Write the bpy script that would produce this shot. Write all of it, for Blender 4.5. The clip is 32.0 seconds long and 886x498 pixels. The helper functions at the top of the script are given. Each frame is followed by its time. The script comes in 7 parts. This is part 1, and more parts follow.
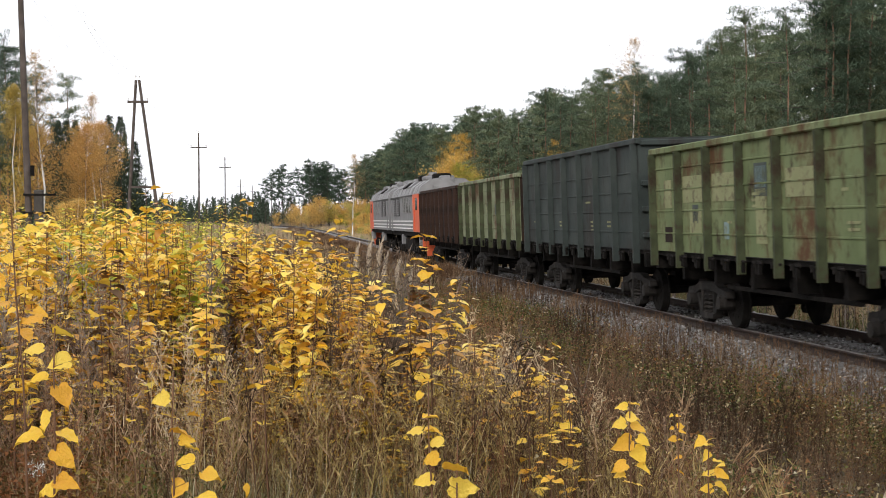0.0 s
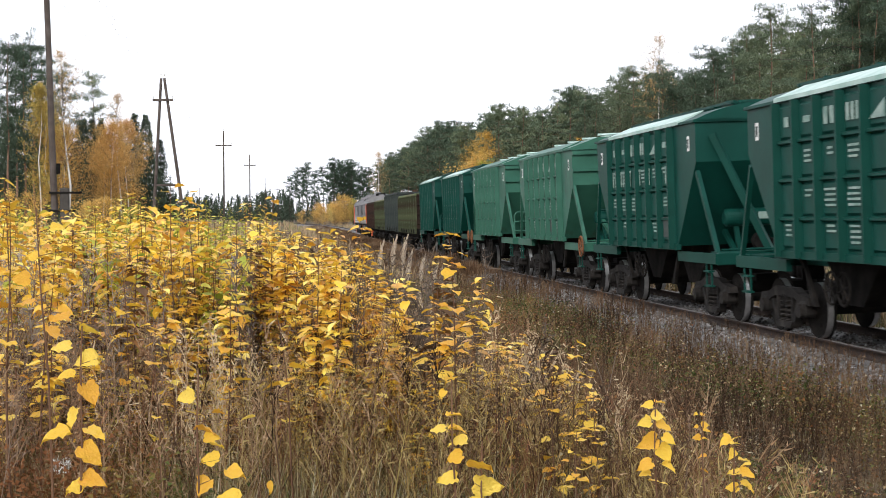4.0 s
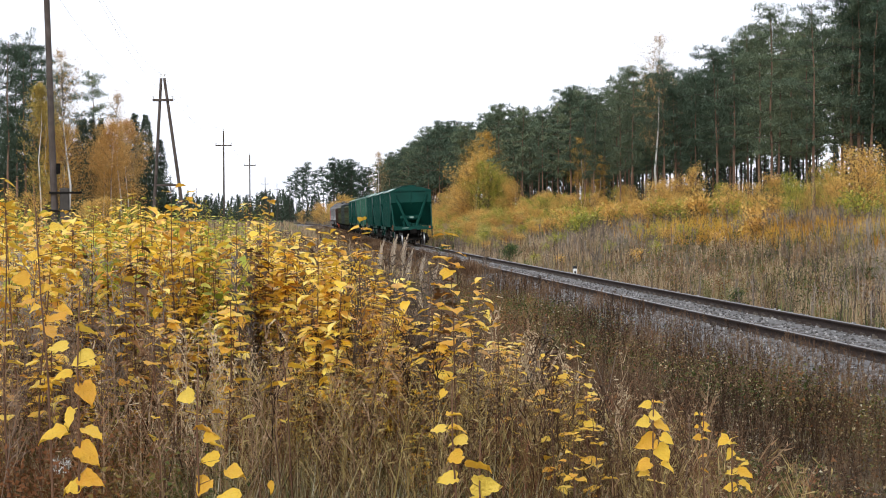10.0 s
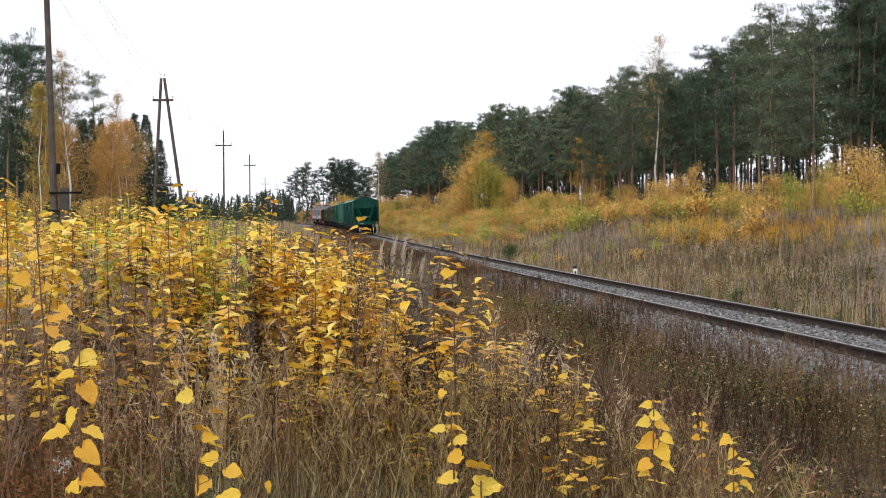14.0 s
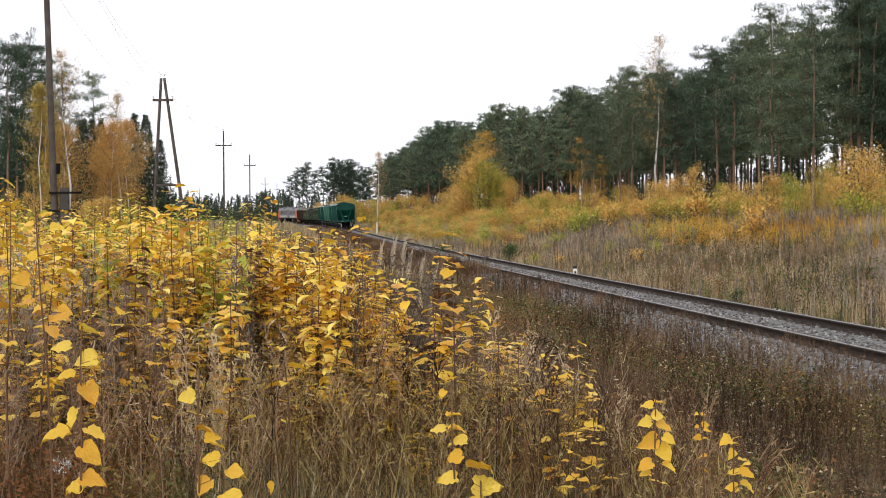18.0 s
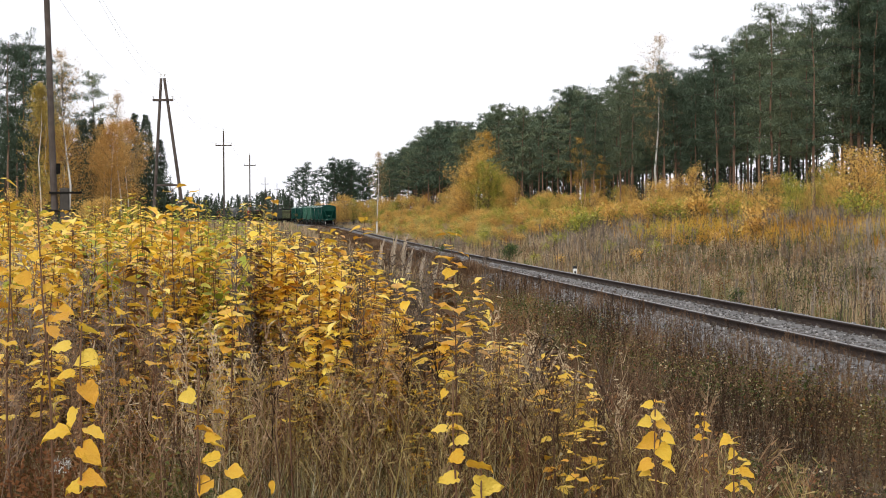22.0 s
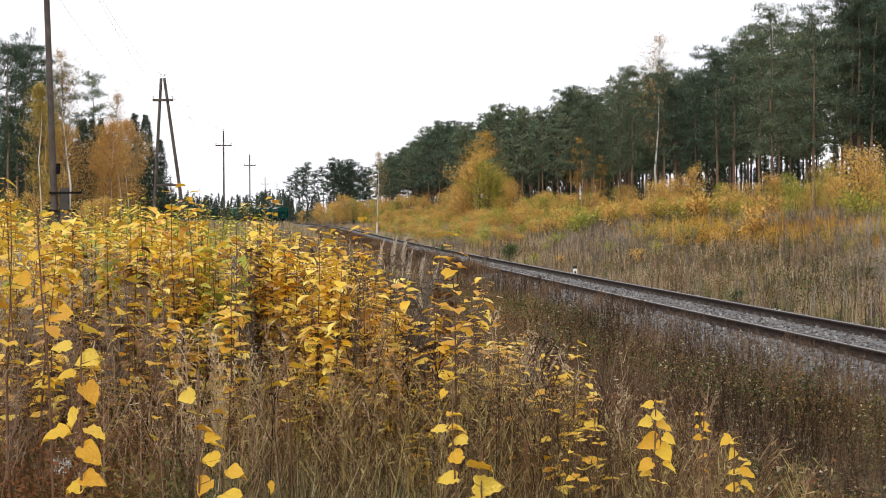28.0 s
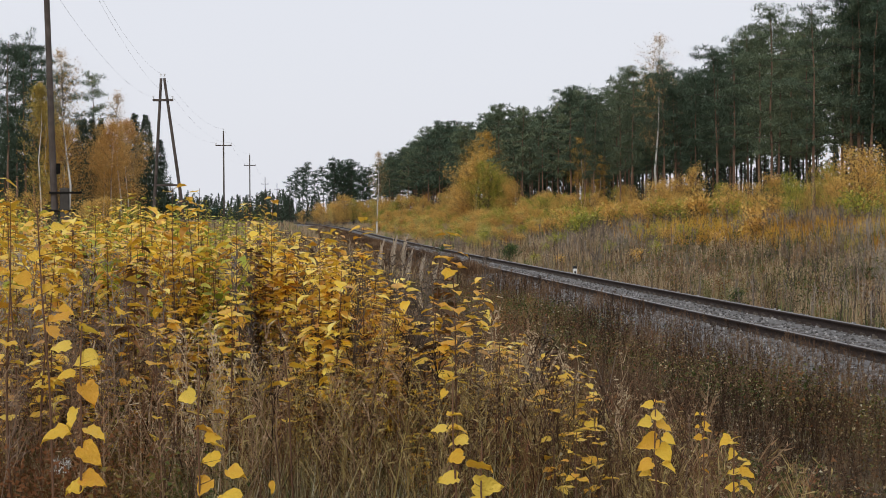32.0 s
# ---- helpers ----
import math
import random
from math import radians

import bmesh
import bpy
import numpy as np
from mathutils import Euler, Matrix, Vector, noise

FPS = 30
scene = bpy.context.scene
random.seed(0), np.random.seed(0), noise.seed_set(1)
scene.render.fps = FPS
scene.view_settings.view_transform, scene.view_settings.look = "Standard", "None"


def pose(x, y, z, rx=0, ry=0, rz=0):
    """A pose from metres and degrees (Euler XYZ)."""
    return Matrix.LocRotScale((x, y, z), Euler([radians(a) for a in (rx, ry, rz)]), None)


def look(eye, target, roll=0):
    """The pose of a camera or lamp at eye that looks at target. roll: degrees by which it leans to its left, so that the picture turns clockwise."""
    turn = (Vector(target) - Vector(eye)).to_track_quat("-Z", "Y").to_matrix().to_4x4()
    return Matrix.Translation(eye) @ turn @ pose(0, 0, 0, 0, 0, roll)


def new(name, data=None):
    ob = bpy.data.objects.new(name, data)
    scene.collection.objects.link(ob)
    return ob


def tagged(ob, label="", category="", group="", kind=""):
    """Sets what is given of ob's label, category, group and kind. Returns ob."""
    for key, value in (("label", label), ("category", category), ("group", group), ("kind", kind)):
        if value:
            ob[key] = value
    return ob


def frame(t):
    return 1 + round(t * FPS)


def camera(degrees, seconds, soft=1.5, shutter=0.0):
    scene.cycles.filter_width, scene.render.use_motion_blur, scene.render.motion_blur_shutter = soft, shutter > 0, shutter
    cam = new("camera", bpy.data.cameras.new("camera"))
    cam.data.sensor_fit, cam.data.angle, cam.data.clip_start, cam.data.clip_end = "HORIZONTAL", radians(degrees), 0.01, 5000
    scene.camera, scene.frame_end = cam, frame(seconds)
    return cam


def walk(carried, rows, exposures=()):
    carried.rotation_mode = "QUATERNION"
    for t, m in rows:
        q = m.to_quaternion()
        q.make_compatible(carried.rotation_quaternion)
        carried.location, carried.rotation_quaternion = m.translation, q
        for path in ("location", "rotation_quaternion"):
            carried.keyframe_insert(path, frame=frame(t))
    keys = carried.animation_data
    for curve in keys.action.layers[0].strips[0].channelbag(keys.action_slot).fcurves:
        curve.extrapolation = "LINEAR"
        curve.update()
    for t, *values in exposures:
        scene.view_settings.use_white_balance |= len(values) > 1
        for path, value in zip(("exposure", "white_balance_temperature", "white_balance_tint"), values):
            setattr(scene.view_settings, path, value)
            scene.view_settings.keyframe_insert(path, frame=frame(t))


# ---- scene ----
# ---------- the camera: a short pan, then it rests on its stand ----------
EYE = (0.0, 0.0, 2.04)
FOCAL = 2682.0
cam = camera(2 * math.degrees(math.atan(784 / FOCAL)), 32.0, soft=0.9, shutter=0.15)


def aim(right, up):
    """The camera's pose, turned by small shares of the focal length."""
    return look(EYE, (right / FOCAL * 100, 100, 2.04 - (54.8 - up) / FOCAL * 100), -0.28)


PATH = [(0.0, aim(43, 3.5)), (0.2, aim(28, 4)), (0.4, aim(15, 4.3)), (0.6, aim(6.5, 4.8)), (0.8, aim(-1, 5)), (1.0, aim(-4.7, 5)),
        (1.2, aim(-1, 1)), (1.4, aim(0, 0)), (1.6, aim(0, 0)), (32.0, aim(0, 0))]
EXPOSURES = [(0.0, 0.21, 6500, 10), (1.5, 0.31, 6450, 10), (3.0, 0.35, 6400, 10), (6.0, 0.37, 6050, 10), (8.0, 0.31, 6050, 10), (10.0, 0.11, 6150, 10), (13.0, 0.04, 6250, 10), (17.0, 0.03, 6450, 10),
             (22.0, 0.03, 6500, 10), (31.0, 0.03, 6500, 10), (31.5, -0.17, 6430, 10), (32.0, -0.44, 6330, 10)]
walk(cam, PATH, EXPOSURES)

# ---------- light: an overcast autumn sky with a weak broad sun ----------
SUN_EL, SUN_AZ = 26.0, 200.0
world = bpy.data.worlds.new("overcast_sky")
scene.world = world
world.use_nodes = True
wn, wl = world.node_tree.nodes, world.node_tree.links
sky = wn.new("ShaderNodeTexSky")
sky.sky_type = 'NISHITA'
sky.sun_disc = False
sky.sun_elevation, sky.sun_rotation = radians(SUN_EL), radians(SUN_AZ)
sky.dust_density, sky.air_density = 4.0, 1.0
back = wn["Background"]
back.inputs["Strength"].default_value = 0.10
cloud = wn.new("ShaderNodeMixRGB")
cloud.inputs["Fac"].default_value = 0.88
cloud.inputs["Color2"].default_value = (11.6, 11.65, 12.25, 1)
wl.new(sky.outputs["Color"], cloud.inputs["Color1"])
wl.new(cloud.outputs["Color"], back.inputs["Color"])
sun = new("sun", bpy.data.lights.new("sun", "SUN"))
sun.data.energy, sun.data.angle, sun.data.color = 1.5, radians(16), (1.0, 0.95, 0.88)
az, el = radians(SUN_AZ), radians(SUN_EL)
sun.matrix_world = look((0, 0, 0), (-math.sin(az) * math.cos(el), -math.cos(az) * math.cos(el), -math.sin(el)))


# ---------- materials ----------
def material(name, colors, scale=2.0, rough=0.8, metal=0.0, bump=0.0, fine=40.0, spread=0.0, by="", through_light=0.0, spec=0.3, stain=None, dirt=None, patchy=False):
    """colors: two to four base colours that noise (or the piece's own chance number: by = island, object) mixes."""
    m = bpy.data.materials.new(name)
    m.use_nodes = True
    n, l = m.node_tree.nodes, m.node_tree.links
    b = n["Principled BSDF"]
    b.inputs["Roughness"].default_value, b.inputs["Metallic"].default_value = rough, metal
    b.inputs["Specular IOR Level"].default_value = spec
    ramp = n.new("ShaderNodeValToRGB")
    e = ramp.color_ramp.elements
    while len(e) < len(colors):
        e.new(0.5)
    lo, hi = (0.3, 0.7) if not by else (0.05, 0.95)
    for i, c in enumerate(colors):
        e[i].position = lo + (hi - lo) * i / (len(colors) - 1)
        e[i].color = (*c, 1)
    coord = n.new("ShaderNodeTexCoord")
    tex = n.new("ShaderNodeTexNoise")
    tex.inputs["Scale"].default_value, tex.inputs["Detail"].default_value = scale, 6.0
    l.new(coord.outputs["Object"], tex.inputs["Vector"])
    if by:
        if by == "island":
            src = n.new("ShaderNodeNewGeometry").outputs["Random Per Island"]
        else:
            src = n.new("ShaderNodeObjectInfo").outputs["Random"]
        mix = n.new("ShaderNodeMath")
        mix.operation = 'MULTIPLY_ADD'
        l.new(tex.outputs["Fac"], mix.inputs[0])
        mix.inputs[1].default_value = 4.2 if patchy else 0.5
        sub = n.new("ShaderNodeMath")
        sub.operation = 'MULTIPLY_ADD'
        l.new(src, sub.inputs[0])
        sub.inputs[1].default_value = 0.45 if patchy else 1.0
        sub.inputs[2].default_value = -1.82 if patchy else -0.25
        l.new(sub.outputs[0], mix.inputs[2])
        l.new(mix.outputs[0], ramp.inputs["Fac"])
    else:
        l.new(tex.outputs["Fac"], ramp.inputs["Fac"])
    out = ramp.outputs["Color"]
    for stain in ([stain] if stain else []) + ([dirt] if dirt else []):
        tex2 = n.new("ShaderNodeTexNoise")
        tex2.inputs["Scale"].default_value, tex2.inputs["Detail"].default_value = stain[1], 8.0
        tex2.inputs["Roughness"].default_value = 0.7
        flow = n.new("ShaderNodeMapping")
        flow.inputs["Scale"].default_value = (1, 1, stain[3] if len(stain) > 3 else 1)
        l.new(coord.outputs["Object"], flow.inputs["Vector"])
        l.new(flow.outputs["Vector"], tex2.inputs["Vector"])
        r2 = n.new("ShaderNodeValToRGB")
        r2.color_ramp.elements[0].position, r2.color_ramp.elements[1].position = stain[2], min(1.0, stain[2] + 0.14)
        l.new(tex2.outputs["Fac"], r2.inputs["Fac"])
        mx = n.new("ShaderNodeMixRGB")
        l.new(r2.outputs["Color"], mx.inputs["Fac"])
        l.new(out, mx.inputs["Color1"])
        mx.inputs["Color2"].default_value = (*stain[0], 1)
        out = mx.outputs["Color"]
    l.new(out, b.inputs["Base Color"])
    if bump:
        t3 = n.new("ShaderNodeTexNoise")
        t3.inputs["Scale"].default_value, t3.inputs["Detail"].default_value = fine, 4.0
        l.new(coord.outputs["Object"], t3.inputs["Vector"])
        bp = n.new("ShaderNodeBump")
        bp.inputs["Strength"].default_value, bp.inputs["Distance"].default_value = bump, 0.02
        l.new(t3.outputs["Fac"], bp.inputs["Height"])
        l.new(bp.outputs["Normal"], b.inputs["Normal"])
    if through_light:
        tr = n.new("ShaderNodeBsdfTranslucent")
        l.new(out, tr.inputs["Color"])
        ms = n.new("ShaderNodeMixShader")
        ms.inputs["Fac"].default_value = through_light
        l.new(b.outputs[0], ms.inputs[1])
        l.new(tr.outputs[0], ms.inputs[2])
        l.new(ms.outputs[0], n["Material Output"].inputs["Surface"])
    return m


M = {}
M["soil"] = material("soil_and_litter", [(.05, .038, .026), (.09, .068, .042), (.13, .10, .055), (.075, .08, .035)], 1.3, 0.95, bump=.8, fine=14)
M["ballast"] = material("ballast_bed", [(.10, .095, .09), (.16, .155, .15), (.21, .205, .20)], 9, 0.95, bump=1.0, fine=22, stain=((.12, .09, .07), 1.5, .56))
M["stone"] = material("ballast_stone", [(.07, .066, .062), (.145, .14, .135), (.215, .21, .205), (.38, .37, .36)], 6, 0.9, by="island", bump=.3)
M["rail"] = material("rusty_rail_steel", [(.014, .009, .007), (.032, .018, .012), (.02, .014, .011)], 8, 0.75, bump=.3, fine=60)
M["railhead"] = material("worn_rail_head", [(.20, .185, .175), (.32, .30, .29)], 12, 0.42, metal=.7)
M["sleeper"] = material("weathered_sleeper", [(.07, .055, .045), (.13, .11, .09)], 4, 0.9, by="object", bump=.5)
M["leaf"] = material("yellow_leaf", [(.56, .28, .035), (.86, .52, .045), (.92, .63, .055), (.94, .71, .085), (.95, .80, .20)], 25, 0.38, by="island", through_light=.3, spec=.9, stain=((.42, .20, .05), 60, .68))
M["leaf1"] = material("yellow_single_leaf", [(.76, .39, .035), (.85, .52, .045), (.89, .60, .06), (.90, .65, .10)], 2.2, 0.45, by="object", bump=.5, fine=9, through_light=.3, spec=.5, stain=((.45, .19, .03), 7, .60))
M["leafg"] = material("greenish_yellow_leaf", [(.26, .33, .045), (.46, .48, .065), (.72, .61, .09)], 25, 0.5, by="island", through_light=.35, spec=.35)
M["leafd"] = material("withered_leaf", [(.10, .06, .035), (.20, .11, .05), (.34, .17, .06)], 25, 0.8, by="island", through_light=.1)
M["stem"] = material("sapling_bark", [(.10, .05, .03), (.16, .085, .045)], 20, 0.7, by="island")
M["dry"] = material("dry_weed_stalks", [(.07, .042, .026), (.25, .16, .09), (.40, .275, .165), (.33, .20, .11), (.62, .50, .33)], .6, 0.9, by="island", through_light=.15, patchy=True, spec=.06)
M["dryred"] = material("rusty_dry_weeds", [(.030, .020, .013), (.10, .060, .036), (.165, .092, .048), (.17, .112, .072), (.27, .19, .12)], .22, 0.9, by="island", through_light=.15, patchy=True, spec=.06)
M["greyweed"] = material("grey_dry_wormwood", [(.09, .072, .058), (.18, .145, .118), (.27, .225, .185), (.36, .31, .26)], .35, 0.9, by="island", through_light=.15, patchy=True, spec=.06)
M["brush"] = material("brown_mugwort", [(.03, .019, .012), (.08, .05, .031), (.14, .086, .050), (.26, .18, .11)], .45, 0.9, by="island", through_light=.12, patchy=True, spec=.06)
M["speck"] = material("withered_herb_leaves", [(.04, .027, .016), (.14, .09, .045), (.085, .10, .028), (.12, .12, .04), (.25, .11, .045), (.17, .11, .06), (.42, .32, .18)], .7, 0.85, by="island", through_light=.15, spec=.06)
M["brushdark"] = material("dark_brown_mugwort", [(.022, .014, .008), (.06, .036, .021), (.11, .062, .034), (.22, .145, .085)], .6, 0.9, by="island", through_light=.12, patchy=True, spec=.06)
M["palegrass"] = material("bleached_matted_grass", [(.12, .13, .05), (.28, .24, .12), (.46, .40, .25), (.62, .56, .40)], 2.5, 0.85, by="island", through_light=.25, spec=.06)
M["tawny"] = material("tawny_stalks", [(.10, .055, .025), (.26, .17, .07), (.34, .27, .10), (.50, .38, .18)], 2, 0.85, by="island", through_light=.2, spec=.06)
M["lace"] = material("bleached_seed_head", [(.62, .60, .55), (.80, .78, .74)], 6, 0.9, by="island")
M["umbel"] = material("dead_flower_heads", [(.025, .016, .012), (.06, .035, .024), (.10, .06, .04)], 3, 0.9, by="island", spec=.06)
M["dryrust"] = material("rust_red_dry_weeds", [(.05, .025, .016), (.16, .07, .04), (.28, .13, .07), (.40, .24, .14)], .5, 0.9, by="island", through_light=.15, patchy=True, spec=.06)
M["drydark"] = material("dark_brown_dry_weeds", [(.02, .014, .010), (.075, .046, .03), (.14, .078, .045), (.20, .14, .10)], .4, 0.9, by="island", through_light=.12, patchy=True, spec=.06)
M["straw"] = material("straw_grass", [(.24, .16, .08), (.40, .30, .16), (.58, .48, .29), (.26, .25, .11)], 3, 0.85, by="island", through_light=.25, spec=.06)
M["bankgold"] = material("golden_bank_grass", [(.42, .22, .045), (.62, .35, .06), (.70, .46, .10), (.42, .38, .08)], .25, 0.9, by="island", through_light=.3, patchy=True, spec=.06)
M["bankgrass"] = material("autumn_bank_grass", [(.20, .145, .10), (.40, .29, .18), (.62, .50, .34), (.50, .35, .20), (.34, .33, .16)], .12, 0.9, by="island", through_light=.25, patchy=True, spec=.06)
M["greenbush"] = material("dark_green_shrub_leaves", [(.04, .075, .025), (.07, .12, .035), (.11, .15, .04)], .8, 0.7, by="island", through_light=.25)
M["forb"] = material("green_forb_leaves", [(.045, .065, .02), (.10, .125, .035), (.20, .15, .045), (.20, .085, .035)], .5, 0.7, by="island", through_light=.3, patchy=True, spec=.06)
M["grass"] = material("green_grass_blades", [(.09, .12, .045), (.17, .20, .08), (.32, .31, .15)], 3, 0.8, by="island", through_light=.3, spec=.06)
M["plume"] = material("reed_plume", [(.44, .36, .27), (.64, .55, .44)], 6, 0.95, by="island", through_light=.3)
M["needle"] = material("pine_needles", [(.066, .10, .068), (.115, .156, .103), (.20, .235, .138)], .8, 0.95, by="object", through_light=.2, spec=.08)
M["spruce"] = material("spruce_needles", [(.075, .105, .075), (.115, .15, .10)], .5, 0.95, by="island", through_light=.2, spec=.08)
M["pinebark"] = material("pine_bark", [(.10, .065, .05), (.22, .135, .09), (.15, .10, .075)], 1.2, 0.9, bump=.5, fine=12)
M["darkbark"] = material("grey_bark", [(.05, .04, .034), (.10, .085, .07)], 3, 0.95, bump=.5, fine=12)
M["birchbark"] = material("birch_bark", [(.62, .60, .56), (.72, .70, .66)], 2, 0.75, stain=((.05, .045, .04), 4.5, .58))
M["birchrust"] = material("orange_birch_leaves", [(.54, .29, .08), (.68, .41, .12), (.76, .53, .20)], .7, 0.6, by="island", through_light=.35)
M["birchfaded"] = material("faded_birch_leaves", [(.46, .28, .10), (.58, .38, .15), (.66, .47, .22)], .7, 0.6, by="island", through_light=.35)
M["birchpale"] = material("greenish_birch_leaves", [(.30, .24, .06), (.46, .35, .08), (.60, .46, .12)], .7, 0.6, by="island", through_light=.35)
M["birchleaf"] = material("birch_leaves", [(.44, .25, .045), (.58, .36, .065), (.68, .46, .11)], .7, 0.6, by="island", through_light=.35)
M["bushleaf"] = material("yellow_bush_leaves", [(.52, .29, .08), (.70, .43, .11), (.78, .54, .16), (.50, .46, .15)], .3, 0.6, by="island", through_light=.35, patchy=True)
M["bushgreen"] = material("green_bush_leaves", [(.20, .24, .045), (.38, .39, .06), (.60, .51, .085)], .5, 0.6, by="island", through_light=.3)
M["pole"] = material("weathered_pole_wood", [(.05, .04, .035), (.085, .068, .058), (.12, .10, .088)], 3, 0.9, bump=.6, fine=30)
M["concrete"] = material("old_concrete", [(.05, .045, .04), (.09, .08, .07)], 4, 0.9, bump=.4)
M["wire"] = material("aluminium_wire", [(.35, .35, .36), (.42, .42, .43)], 4, 0.5, metal=.6)
M["porcelain"] = material("porcelain_insulator", [(.70, .71, .72), (.78, .78, .78)], 4, 0.2)
M["whitepaint"] = material("white_paint", [(.70, .70, .68), (.82, .82, .80)], 9, 0.6, stain=((.35, .33, .30), 9, .62))
M["blackpaint"] = material("black_paint", [(.02, .02, .02), (.04, .04, .04)], 5, 0.6)
M["hgreen"] = material("dark_green_wagon_paint", [(.004, .041, .031), (.005, .051, .039), (.006, .060, .046)], 1.2, 0.5, bump=.12, fine=5, spec=.14, stain=((.018, .04, .03), 2.2, .62))
M["hlight"] = material("light_green_wagon_paint", [(.022, .092, .062), (.031, .117, .08), (.041, .14, .097)], 1.2, 0.5, bump=.12, fine=5, spec=.25, stain=((.07, .125, .085), 2.2, .62), dirt=((.03, .06, .04), 1.4, .55, .3))
# pale tone paints the white sky's reflection on roof edges and hatch lids
M["hroof"] = material("pale_roof_edge", [(.22, .38, .32), (.50, .62, .57)], 1.5, 0.45, spec=.5)
M["gbrown"] = material("brown_wagon_paint", [(.026, .016, .013), (.042, .024, .018), (.02, .015, .013)], 1.4, 0.8, bump=.3, fine=6, spec=.12, stain=((.10, .045, .025), 3.0, .58, .4), dirt=((.02, .014, .012), 1.0, .5, .6))
M["ggreen"] = material("faded_green_wagon_paint", [(.10, .13, .060), (.14, .172, .083), (.18, .208, .108)], .9, 0.75, bump=.3, fine=6, spec=.12, stain=((.035, .022, .014), 3.2, .53, .45), dirt=((.085, .045, .022), .9, .50, .8))
M["glime"] = material("pale_green_wagon_paint", [(.14, .165, .095), (.19, .213, .128), (.23, .25, .16)], .9, 0.75, bump=.3, fine=6, spec=.12, stain=((.04, .032, .02), 3.4, .54, .25), dirt=((.09, .05, .028), .9, .50, .8))
M["gslate"] = material("slate_wagon_paint", [(.028, .036, .034), (.04, .05, .047), (.052, .062, .057)], 1.1, 0.7, bump=.25, fine=6, spec=.12, stain=((.025, .02, .018), 3.0, .56, .3), dirt=((.03, .028, .026), 1.0, .50, .6))
# the wall's green made darker: the posts' shaded sides put into colour, plus dirt
M["dirtygreen"] = material("grimy_green_post_paint", [(.03, .036, .02), (.052, .062, .033), (.085, .10, .054)], 1.6, 0.8, bump=.3, fine=6, spec=.12, stain=((.05, .035, .024), 3, .52), dirt=((.03, .022, .015), 1.2, .5))
M["grime"] = material("black_running_gear", [(.005, .0048, .0045), (.012, .011, .010), (.022, .019, .017)], 3, 0.9, bump=.4, fine=15, spec=.08)
M["bogiecast"] = material("dusty_cast_steel", [(.008, .0075, .007), (.018, .016, .0145), (.038, .033, .029)], 4, 0.85, bump=.4, fine=15, spec=.2)
M["gend"] = material("grimy_end_wall_paint", [(.016, .012, .010), (.026, .018, .014), (.036, .024, .018)], 1.6, 0.85, bump=.3, fine=6, spec=.08, stain=((.07, .035, .02), 3.0, .62))
M["steel"] = material("bright_wheel_tread", [(.42, .42, .42), (.58, .58, .58)], 6, 0.35, metal=.85)
M["marks"] = material("white_stencil_marks", [(.14, .24, .20), (.34, .42, .38)], 6, 0.7)
M["patch"] = material("dark_stencil_patch", [(.03, .045, .04), (.06, .07, .065)], 4, 0.7)
M["orange"] = material("orange_paint", [(.55, .10, .03), (.68, .15, .05)], 4, 0.6)
M["locored"] = material("red_locomotive_paint", [(.52, .075, .025), (.64, .115, .035)], 1.5, 0.5, spec=.5, stain=((.20, .06, .04), 2, .66))
M["locogrey"] = material("grey_locomotive_paint", [(.15, .15, .155), (.21, .21, .215)], 1.5, 0.6, spec=.3, stain=((.12, .11, .10), 1.6, .60))
M["locoroof"] = material("pale_roof_paint", [(.17, .17, .172), (.26, .26, .26)], 1.2, 0.6, stain=((.07, .066, .062), 1.3, .52))
M["glass"] = material("dark_window_glass", [(.015, .018, .02), (.03, .034, .038)], 2, 0.08, spec=.8)
M["ownpatch"] = material("faded_cream_paint", [(.19, .205, .10), (.25, .255, .135)], 2, 0.8, stain=((.09, .075, .04), 4, .50))
M["bluepatch"] = material("faded_blue_paint", [(.14, .21, .22), (.18, .25, .25)], 2, 0.8, stain=((.12, .14, .07), 4, .48))
M["rust"] = material("rust", [(.14, .055, .025), (.22, .09, .035)], 5, 0.95, bump=.4)


# ---------- mesh helpers ----------
def part(name, bm, mat, parent, label=""):
    me = bpy.data.meshes.new(name)
    bm.to_mesh(me)
    bm.free()
    return piece(name, me, mat, parent, label)


def piece(name, me, mat, parent=None, label=""):
    if mat is not None and not me.materials:
        me.materials.append(mat)
    ob = new(name, me)
    if parent is not None:
        ob.parent = parent
    if label:
        tagged(ob, label)
    return ob


def bx(bm, cx, cy, cz, sx, sy, sz, rot=None, bevel=0.0):
    """A box of the given size, centred, in bm."""
    r = bmesh.ops.create_cube(bm, size=1.0)
    vs = r["verts"]
    m = Matrix.Translation((cx, cy, cz)) @ (rot or Matrix.Identity(4)) @ Matrix.Diagonal((sx, sy, sz, 1))
    bmesh.ops.transform(bm, matrix=m, verts=vs)
    if bevel:
        es = list({e for v in vs for e in v.link_edges})
        bmesh.ops.bevel(bm, geom=es, offset=bevel, segments=1, affect='EDGES')


def cyl(bm, a, b, r1, r2=None, seg=12):
    a, b = Vector(a), Vector(b)
    d = b - a
    q = d.to_track_quat("Z", "Y").to_matrix().to_4x4()
    bmesh.ops.create_cone(bm, cap_ends=True, segments=seg, radius1=r1, radius2=r1 if r2 is None else r2, depth=d.length,
                          matrix=Matrix.Translation((a + b) / 2) @ q)


